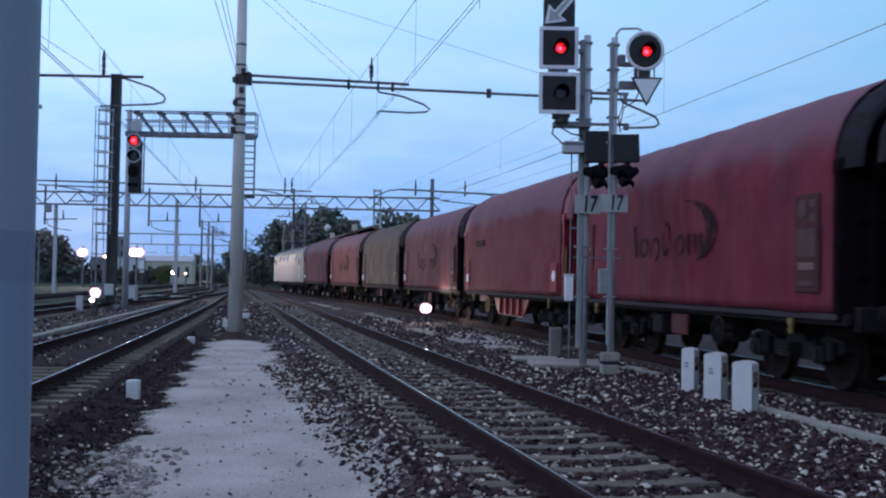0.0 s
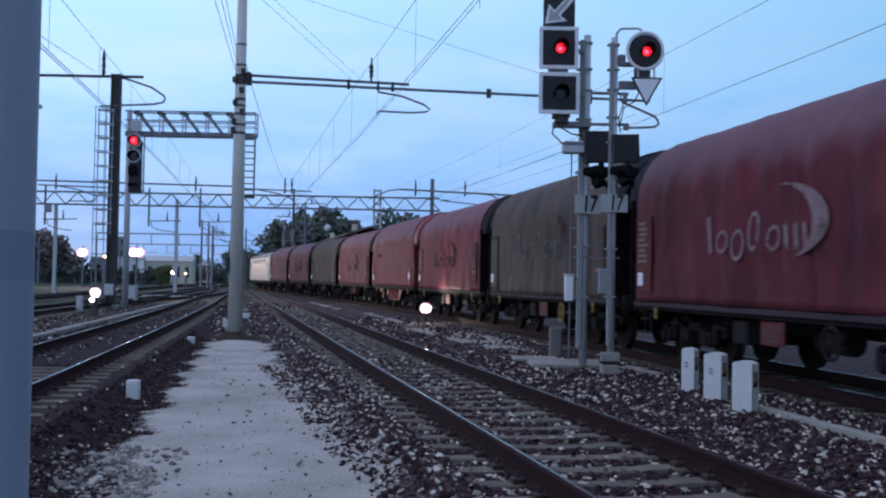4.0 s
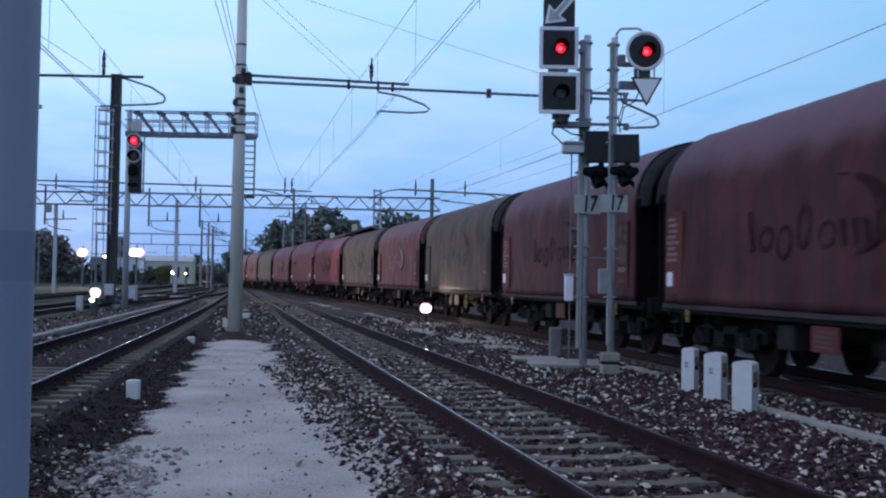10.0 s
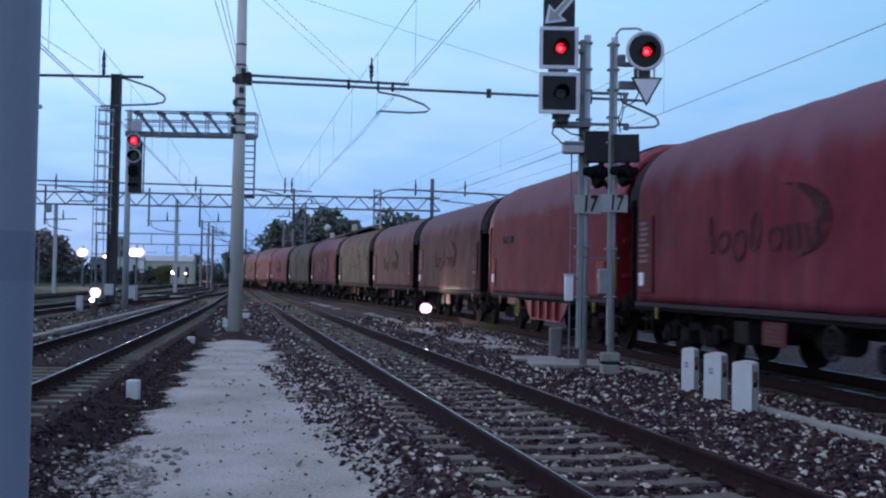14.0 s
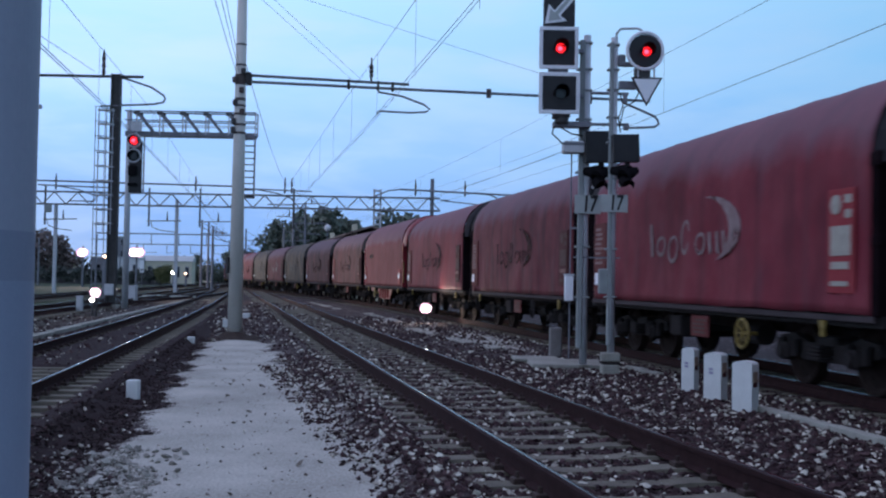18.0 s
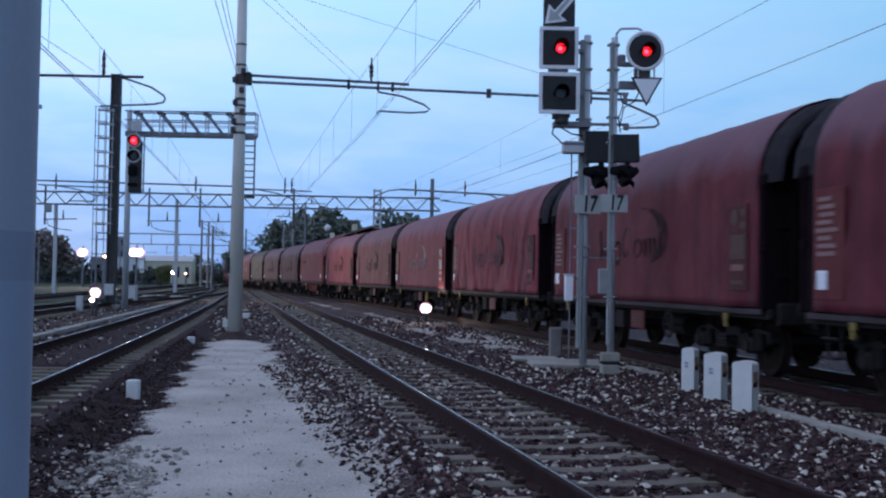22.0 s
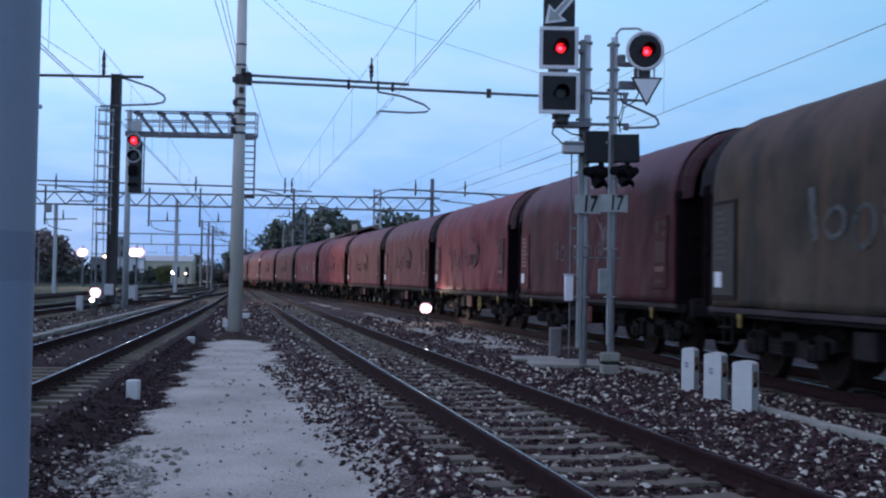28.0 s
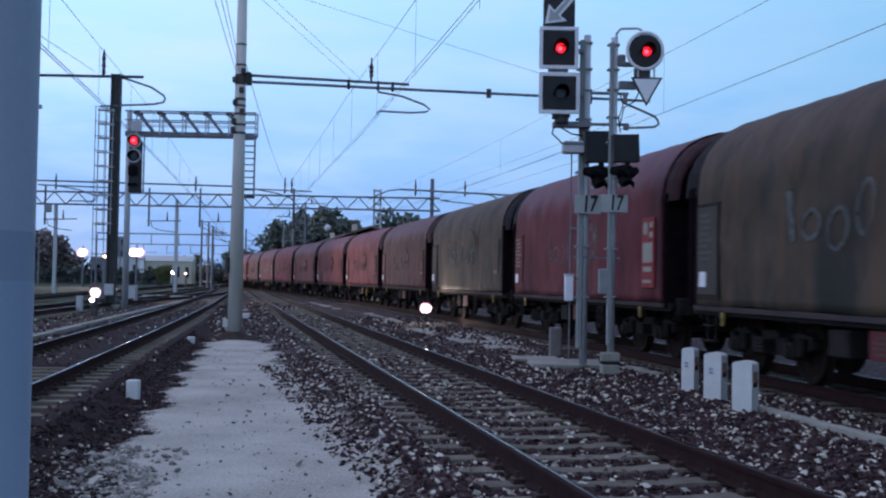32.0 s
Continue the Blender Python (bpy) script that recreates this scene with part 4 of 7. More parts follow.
def sheet_mesh(seed, crease, mat, tail=-5.34, lift=1.0):
    """The tarpaulin hood over a wagon, with ribs showing on the roof and slack folds low on its sides."""
    rng = random.Random(seed)
    sec = section(HALF, SILL, EAVE, WAGON_TOP)
    nx = 104
    X0, X1 = tail, 5.12
    verts, faces = [], []
    folds = [(rng.uniform(-5, 5), rng.uniform(0.15, 0.5), rng.uniform(-1, 1), rng.uniform(-0.6, 0.6)) for _ in range(14)] + [(rng.choice((-1, 1)) * rng.uniform(3.6, 4.9), rng.uniform(0.07, 0.14), rng.uniform(0.5, 1.1), rng.choice((-1, 1)) * rng.uniform(0.5, 1.2)) for _ in range(int(5 + 4 * crease))]
    # slack folds gathered at the lower corners, and long creases on a loose sheet
    tucks = [(-4.9 + 0.22 * q, 0.05 + 0.02 * (q % 2), 1.5 - 0.3 * q, -1.15 - 0.12 * q) for q in range(3)] + [(4.75 - 0.3 * q, 0.06, 1.0, 0.95) for q in range(2)]
    long_ = [(rng.uniform(-4.6, 4.6), rng.uniform(0.035, 0.08), rng.choice((-1, 1)) * rng.uniform(0.5, 1.2), rng.uniform(-0.5, 0.9)) for _ in range(int(16 * max(0.0, crease - 0.55)))]
    for i in range(nx + 1):
        x = X0 + (X1 - X0) * i / nx
        rib = abs(math.sin(math.pi * (x + 5.12) / 1.28))
        edge = min(1.0, (X1 - x) / 0.25, (x - X0) / 0.25)
        for j, (y, z) in enumerate(sec):
            low = max(0.0, 1 - (z - SILL) / 1.7)
            high = max(0.0, (z - EAVE) / (WAGON_TOP - EAVE))
            d = 0.0
            for fx, fw, fa, sl in folds:
                d += fa * math.exp(-(((x - fx - sl * (z - 2)) / fw) ** 2))
            ns = noise.noise(Vector((x * 0.9, z * 1.1, seed * 3.7))) + 0.5 * noise.noise(Vector((x * 2.6, z * 2.0, seed * 1.3)))
            amt = (0.013 + 0.018 * crease) * (0.4 + low) * (d * 0.6 + ns)
            corner = max(0.0, 1 - (z - SILL) / 0.75) * (0.5 + 0.5 * crease)
            if corner > 0:
                amt += 0.042 * corner * sum(fa * math.exp(-(((x - fx - sl * (z - 1.2)) / fw) ** 2)) for fx, fw, fa, sl in tucks)
            amt += 0.048 * (1 - 0.8 * high) * sum(fa * math.exp(-(((x - fx - sl * (z - 2)) / fw) ** 2)) for fx, fw, fa, sl in long_)
            sgn = 1 if y > 0 else -1
            yy = y + sgn * amt * edge * (1 if abs(y) > 0.3 else 0)
            zz = z - (0.010 + 0.005 * math.sin(seed * 1.7 + round((x + 5.12) / 1.28))) * high * rib * edge + 0.010 * high * edge * noise.noise(Vector((x * 0.6, 3.0, seed * 2.1)))
            if j in (0, len(sec) - 1):
                zz += 0.006 * math.sin(x * 3.1 + seed) + 0.010 * ns
            verts.append((x, yy, zz if zz < EAVE else EAVE + (zz - EAVE) * lift))
    m = len(sec)
    for i in range(nx):
        for j in range(m - 1):
            a = i * m + j
            faces.append((a, a + m, a + m + 1, a + 1))
    me = bpy.data.meshes.new("sheet")
    me.from_pydata(verts, [], faces)
    me.materials.append(mat)
    for p in me.polygons:
        p.use_smooth = True
    return me


def solid(me, thick=0.012):
    """Gives an open sheet its thickness."""
    bm = B()
    bm.from_mesh(me)
    bmesh.ops.solidify(bm, geom=list(bm.faces), thickness=thick)
    bm.to_mesh(me)
    bm.free()
    return me


def hood_bm(start=5.09, lift=1.0):
    """The fixed end arch of a wagon, above the end wall."""
    bm = B()
    out_, inn = arch(HALF - 0.012, EAVE - 0.02, WAGON_TOP - 0.022), arch(HALF - 0.10, EAVE - 0.02, WAGON_TOP - 0.13)
    rows = []
    for x, sh in ((start, 0.0), (5.62, 0.0), (5.82, 0.07), (5.86, 0.13)):
        rows.append([bm.verts.new((x, y * (1 - sh * 0.35), EAVE + (z - EAVE) * (1 - sh * 0.9))) for y, z in out_])
    last = [bm.verts.new((5.84, y, EAVE + (z - EAVE) * 0.86)) for y, z in inn]
    base = [bm.verts.new((start + 0.02, y, z)) for y, z in inn]
    rows.append(last)
    rows.append(base)
    for a, b in zip(rows, rows[1:]):
        for i in range(len(a) - 1):
            bm.faces.new((a[i], a[i + 1], b[i + 1], b[i]))
    for i in range(len(rows[0]) - 1):
        bm.faces.new((rows[0][i], base[i], base[i + 1], rows[0][i + 1]))
    for e in (0, -1):
        bm.faces.new([r[e] for r in rows])
    for v in bm.verts:
        if v.co.z > EAVE:
            v.co.z = EAVE + (v.co.z - EAVE) * lift
    return bm


def endwall_bm():
    bm = B()
    w = HALF - 0.09
    prof = [(-w, 0.98), (w, 0.98), (w, EAVE)] + arch(w, EAVE, WAGON_TOP - 0.2)[1:-1] + [(-w, EAVE)]
    extrude(bm, prof, (5.38, 0, 0), (0, 1, 0), (0, 0, 1), 0.09)
    return bm


def corner_bm(side):
    bm = B()
    box(bm, 5.28, side * (HALF - 0.06), 1.95, 0.38, 0.08, 1.86, 0.012)
    box(bm, 5.43, side * (HALF - 0.04), 1.95, 0.09, 0.12, 1.86, 0.02)
    box(bm, 5.43, side * (HALF - 0.03), EAVE + 0.02, 0.22, 0.12, 0.20, 0.03)
    cyl(bm, (5.46, side * (HALF - 0.06), EAVE - 0.02), (5.46, side * (HALF + 0.04), EAVE - 0.02), 0.06, n=10)
    box(bm, 5.42, side * (HALF - 0.03), 1.9, 0.16, 0.12, 0.16, 0.03)
    return bm


def frame_bm(skirt):
    bm = B()
    for s in (-1, 1):
        box(bm, 0, s * 1.33, 0.955, 11.0, 0.10, 0.15, 0.015)
        box(bm, 0, s * 0.42, 0.83, 10.9, 0.14, 0.34, 0.02)
        box(bm, s * 5.5, 0, 0.96, 0.16, 2.5, 0.32, 0.03)
        for x in (-4.6, -2.4, -1.2, 0.0, 1.2, 2.4, 4.6):
            box(bm, x, s * 0.88, 0.93, 0.10, 0.86, 0.14, 0.01)
    box(bm, 0, 0, 1.015, 10.9, 2.6, 0.05)
    return bm


def skirt_bm(side):
    bm = B()
    prof = [(-2.0, 0.88), (2.0, 0.88), (1.35, 0.40), (-1.35, 0.40)]
    extrude(bm, prof, (0, side * 1.30, 0), (1, 0, 0), (0, 0, 1), 0.05)
    for x in (-1.1, -0.4, 0.3, 1.0):
        box(bm, x, side * 1.33, 0.66, 0.08, 0.10, 0.46, 0.01)
    return bm


def bogie_bm():
    bm = B()
    for s in (-1, 1):
        prof = [(-1.28, 0.50), (-1.28, 0.66), (-0.85, 0.72), (-0.5, 0.60), (0.5, 0.60), (0.85, 0.72), (1.28, 0.66), (1.28, 0.50), (0.55, 0.36), (-0.55, 0.36)]
        extrude(bm, prof, (0, s * 1.04 - 0.05, 0), (1, 0, 0), (0, 0, 1), 0.10)
        for ax in (-0.9, 0.9):
            box(bm, ax, s * 1.06, 0.46, 0.26, 0.22, 0.24, 0.04)
            cyl(bm, (ax, s * 1.16, 0.46), (ax, s * 1.21, 0.46), 0.09, n=10)
            for dx in (-0.2, 0.2):
                cyl(bm, (ax + dx, s * 1.06, 0.40), (ax + dx, s * 1.06, 0.64), 0.065, n=8)
        for k in range(4):
            box(bm, 0, s * 1.08, 0.42 + 0.05 * k, 0.36 - 0.0 * k, 0.20, 0.035, 0.006)
    box(bm, 0, 0, 0.62, 0.5, 2.0, 0.18, 0.03)
    for x in (-1.25, 1.25):
        box(bm, x, 0, 0.56, 0.10, 2.0, 0.12, 0.02)
    return bm


def wheelset_bm():
    bm = B()
    cyl(bm, (0, -1.05, 0), (0, 1.05, 0), 0.085, n=10)
    for s in (-1, 1):
        w = B()
        lathe(w, [(0.12, -0.09), (0.14, -0.07), (0.36, -0.025), (0.40, -0.065), (0.455, -0.067), (0.462, 0.04), (0.488, 0.05), (0.488, 0.07), (0.40, 0.07), (0.36, 0.02), (0.14, 0.06), (0.12, 0.09)], 24, Matrix.Translation((0, s * 0.76, 0)) @ Matrix.Rotation(s * math.pi / 2, 4, "X"))
        tmp = bpy.data.meshes.new("tmp")
        w.to_mesh(tmp)
        w.free()
        bm.from_mesh(tmp)
        bpy.data.meshes.remove(tmp)
        for k in range(4):
            a = k * math.pi / 2
            box(bm, 0.24 * math.cos(a), s * 0.80, 0.24 * math.sin(a), 0.07, 0.03, 0.07, 0.01)
    return bm


def buffer_bm():
    bm = B()
    turn = Matrix.Translation((5.55, 0, 1.02)) @ Matrix.Rotation(math.pi / 2, 4, "Y")
    return lathe(bm, [(0.13, 0), (0.13, 0.10), (0.095, 0.11), (0.095, 0.26), (0.075, 0.27), (0.075, 0.38), (0.21, 0.40), (0.225, 0.42), (0.20, 0.45)], 14, turn)


def hook_bm():
    bm = B()
    box(bm, 5.64, 0, 0.98, 0.26, 0.08, 0.12, 0.02)
    tube(bm, [(5.72, -0.06, 0.96), (5.80, -0.07, 0.74), (5.92, -0.06, 0.66), (5.94, 0.06, 0.66), (5.80, 0.07, 0.74), (5.72, 0.06, 0.96)], 0.02)
    return bm


def hose_bm():
    return tube(B(), [(5.56, 0.5, 0.92), (5.62, 0.5, 0.80), (5.74, 0.48, 0.60), (5.92, 0.42, 0.55), (6.0, 0.4, 0.62)], 0.025)


def panel_bm(x0, x1, z0, z1, y=HALF + 0.035, t=0.03):
    return box(B(), (x0 + x1) / 2, y, (z0 + z1) / 2, abs(x1 - x0), t, z1 - z0, 0.008)


def bars_bm(x0, x1, z0, z1, rows, seed, y=HALF + 0.055):
    rng = random.Random(seed)
    bm = B()
    hgt = (z1 - z0) / rows
    for k in range(rows):
        a = x0 + (x1 - x0) * rng.uniform(0.0, 0.15)
        b = x0 + (x1 - x0) * rng.uniform(0.6, 1.0)
        box(bm, (a + b) / 2, y, z0 + hgt * (k + 0.5), abs(b - a), 0.008, hgt * 0.55)
    return bm


def logo_shapes(x, z, w, hgt, mat, parent, y=HALF + 0.024):
    """Plain bars and ovals in place of a printed name; the row runs backwards along the wagon."""
    spec = ((0.00, 0.07, 0.0, 1.0, 0), (0.10, 0.15, 0.0, 0.60, 1), (0.27, 0.15, -0.22, 0.60, 1), (0.45, 0.12, 0.0, 1.02, 1), (0.63, 0.14, 0.0, 0.60, 1), (0.79, 0.05, 0.0, 0.60, 0), (0.87, 0.06, 0.0, 0.60, 0), (0.95, 0.05, 0.0, 0.60, 0))
    for a, b, lo, hi, oval in spec:
        cx, cz, rx, rz = x - (a + b / 2) * w, z + hgt * (lo + hi) / 2, b * w / 2, hgt * (hi - lo) / 2
        bm = B()
        if oval:
            tube(bm, [(cx + rx * 0.80 * math.cos(t) - rz * 0.14 * math.sin(t), y, cz + rz * 0.88 * math.sin(t)) for t in (math.pi * k / 8 for k in range(17))], 0.040, 4)
            bm.transform(Matrix.Translation((0, y, 0)) @ Matrix.Diagonal((1, 0.06, 1, 1)) @ Matrix.Translation((0, -y, 0)))
        else:
            box(bm, 0, 0, 0, rx * 1.25, 0.004, rz * 2)
            bm.transform(Matrix.Translation((cx, y, cz)) @ Matrix.Shear("XY", 4, (0, 0)) @ Matrix.Rotation(radians(9), 4, "Y"))
        part("logo_shape", bm, mat, parent)


def crescent_bm(x, z, k=1.0, y=HALF + 0.030):
    """A sickle moon that sweeps round the end of the printed name; u runs backwards along the wagon."""
    def curve(pts):
        (a0, b0), (a1, b1), (a2, b2), (a3, b3) = pts
        row = []
        for i in range(17):
            t = i / 16
            u = 1 - t
            row.append((-k * (u ** 3 * a0 + 3 * u * u * t * a1 + 3 * u * t * t * a2 + t ** 3 * a3), k * (u ** 3 * b0 + 3 * u * u * t * b1 + 3 * u * t * t * b2 + t ** 3 * b3)))
        return row
    outer = curve(((2.45, 0.90), (3.80, 0.95), (4.40, 0.12), (2.92, -0.10)))
    inner = curve(((2.45, 0.90), (3.40, 0.84), (3.75, 0.22), (2.92, -0.10)))
    return extrude(B(), outer + inner[::-1][1:-1], (x, y, z), (1, 0, 0), (0, 0, 1), -0.010)


def bracket_bm():
    bm = B()
    box(bm, 0, HALF - 0.03, 0.90, 0.13, 0.05, 0.10, 0.01)
    box(bm, 0, HALF - 0.03, 0.80, 0.07, 0.05, 0.14, 0.01)
    return bm


def handwheel_bm():
    bm = B()
    pts = [(-1.9 + 0.21 * math.cos(a), HALF - 0.02, 0.66 + 0.21 * math.sin(a)) for a in (2 * math.pi * k / 18 for k in range(19))]
    tube(bm, pts, 0.022, 6)
    for k in range(4):
        a = k * math.pi / 4
        cyl(bm, (-1.9 - 0.2 * math.cos(a), HALF - 0.02, 0.66 - 0.2 * math.sin(a)), (-1.9 + 0.2 * math.cos(a), HALF - 0.02, 0.66 + 0.2 * math.sin(a)), 0.012, n=5)
    cyl(bm, (-1.9, HALF - 0.25, 0.66), (-1.9, HALF, 0.66), 0.03, n=8)
    return bm


def handrail_bm(x):
    bm = B()
    d = 0.1 if x > 0 else -0.1
    return tube(bm, [(x, HALF - 0.05, 2.15), (x + d, HALF - 0.02, 2.15), (x + d, HALF - 0.02, 1.25), (x, HALF - 0.05, 1.22)], 0.02)


def step_bm(x):
    bm = B()
    for dx in (-0.16, 0.16):
        box(bm, x + dx, 1.36, 0.70, 0.03, 0.03, 0.45)
    box(bm, x, 1.40, 0.48, 0.36, 0.16, 0.03, 0.005)
    box(bm, x, 1.40, 0.72, 0.36, 0.10, 0.03, 0.005)
    return bm


def mesh_of(bm, mat, name, smooth=False):
    me = bpy.data.meshes.new(name)
    bmesh.ops.recalc_face_normals(bm, faces=bm.faces)
    if smooth:
        for fc in bm.faces:
            fc.smooth = True
    bm.to_mesh(me)
    bm.free()
    me.materials.append(mat)
    return me


FLIP = pose(0, 0, 0, 0, 0, 180)
BAKED = {
    "frame": mesh_of(frame_bm(False), M["under"], "underframe"), "bogie": mesh_of(bogie_bm(), M["under"], "bogie"), "wheelset": mesh_of(wheelset_bm(), M["wheel"], "wheelset"),
    "buffer": mesh_of(buffer_bm(), M["under"], "buffer"), "hook": mesh_of(hook_bm(), M["under"], "coupling"), "hose": mesh_of(hose_bm(), M["black"], "brake_hose"), "bracket": mesh_of(bracket_bm(), M["yellow"], "lashing_bracket"),
    "handwheel": mesh_of(handwheel_bm(), M["yellow"], "brake_handwheel"), "darkwheel": mesh_of(handwheel_bm(), M["under"], "brake_handwheel"), "step": mesh_of(step_bm(4.75), M["under"], "step"),
    "skirt": mesh_of(skirt_bm(1), M["end_red"], "side_skirt"), "plate": mesh_of(panel_bm(-0.55, 0.15, 0.52, 0.86, 1.36), M["plate_red"], "data_plate"),
    "plate_bars": mesh_of(bars_bm(-0.48, 0.08, 0.56, 0.82, 4, 5, 1.38), M["bar_dim"], "plate_markings"),
    "paper": mesh_of(panel_bm(4.68, 4.93, 1.32, 1.56, HALF + 0.06, 0.02), M["paper"], "waybill"),
    "rail_f": mesh_of(handrail_bm(5.46), M["yellow"], "handrail"), "rail_r": mesh_of(handrail_bm(-5.46), M["yellow"], "handrail"),
    "sill": mesh_of(box(B(), -0.05, 1.43, 0.985, 10.7, 0.05, 0.085, 0.012), M["sillgrey"], "side_sill"),
    "bleached": mesh_of(panel_bm(2.35, 3.25, 0.74, 0.92, 1.42), M["peach_plate"], "data_plate"),
    "panel_frame": mesh_of(panel_bm(4.22, 5.09, 1.13, 2.64, HALF + 0.028, 0.024), M["panel_shade"], "panel_frame"),
    "box": mesh_of(box(B(), 0.9, 1.2, 0.66, 0.5, 0.3, 0.34, 0.02), M["under"], "brake_box"),
    "tank": mesh_of(cyl(B(), (-1.3, 0.75, 0.62), (-0.5, 0.75, 0.62), 0.17, n=14), M["under"], "air_reservoir"),
    "roundel": mesh_of(cyl(B(), (-4.80, HALF + 0.02, 1.50), (-4.80, HALF + 0.055, 1.50), 0.13, n=18), M["paper"], "roundel"),
}
for nm_, mt_ in (("black", "end_black"), ("red", "end_red"), ("maroon", "end_maroon")):
    cover_ = M["hood_grey" if nm_ == "black" else mt_]
    BAKED["hood_" + nm_] = mesh_of(hood_bm(lift=1.095 if nm_ == "red" else 1.0), cover_, "end_hood")
    BAKED["hood_rear_" + nm_] = mesh_of(hood_bm(*((5.20, 1.095) if nm_ == "red" else (5.30, 1.0))), cover_, "end_hood")
    BAKED["wall_" + nm_] = mesh_of(endwall_bm(), M["end_black" if nm_ != "red" else "end_red"], "end_wall")
    BAKED["post_" + nm_] = mesh_of(box(B(), 5.50, 0, 2.2, 0.08, 0.10, 2.3, 0.012), M["end_black" if nm_ != "red" else "end_red"], "end_post")
    BAKED["bar_" + nm_] = mesh_of(box(B(), 5.485, 0, 0, 0.06, 2.5, 0.08, 0.01), M["end_black" if nm_ != "red" else "end_red"], "end_bar")
    BAKED["cornl_" + nm_] = mesh_of(corner_bm(1), M["end_black" if nm_ != "red" else "end_red"], "corner_post")
    BAKED["cornr_" + nm_] = mesh_of(corner_bm(-1), M["end_black" if nm_ != "red" else "end_red"], "corner_post")
for nm_, mt_ in (("red", "plate_red"), ("olive", "plate_olive")):
    BAKED["front_" + nm_] = mesh_of(panel_bm(4.30, 5.05, 1.20, 2.58), M[mt_], "front_panel")
    BAKED["rear_" + nm_] = mesh_of(panel_bm(-4.44, -5.05, 1.28, 2.55), M["plate_rear" if nm_ == "red" else mt_], "rear_panel")
    bar = "bar_pale" if nm_ == "red" else "bar_olive"
    BAKED["front_bars_" + nm_] = mesh_of(bars_bm(4.98, 4.40, 1.72, 2.50, 8, 3), M[bar], "panel_markings")
    for j_, bm_ in enumerate((cyl(B(), (-4.64, HALF + 0.05, 2.36), (-4.64, HALF + 0.06, 2.36), 0.12, n=16), box(B(), -4.75, HALF + 0.055, 1.92, 0.46, 0.01, 0.36), box(B(), -4.74, HALF + 0.055, 1.62, 0.40, 0.01, 0.09), box(B(), -4.72, HALF + 0.055, 1.40, 0.40, 0.01, 0.06), box(B(), -4.92, HALF + 0.055, 2.42, 0.16, 0.01, 0.10), box(B(), -4.92, HALF + 0.055, 2.24, 0.14, 0.01, 0.10))):
        BAKED["rear_mark_%d_%s" % (j_, nm_)] = mesh_of(bm_, M["bar_dim" if j_ != 2 else "bar_rust"], "panel_marking")
for key_ in ["rear_red"] + ["rear_mark_%d_red" % j_ for j_ in range(6)]:
    me_ = BAKED[key_].copy()
    me_.materials[0] = M["plate_new" if key_ == "rear_red" else "marking_clear"]
    BAKED[key_.replace("red", "clear")] = me_
BAKED["front_new"] = mesh_of(panel_bm(4.62, 5.04, 1.18, 2.02), M["plate_new"], "front_panel")
BAKED["rear_new"] = mesh_of(panel_bm(-4.52, -5.05, 1.12, 1.80), M["plate_new"], "rear_panel")
BAKED["front_bars_new"] = mesh_of(bars_bm(5.0, 4.70, 1.62, 1.98, 4, 3), M["bar_rust"], "panel_markings")


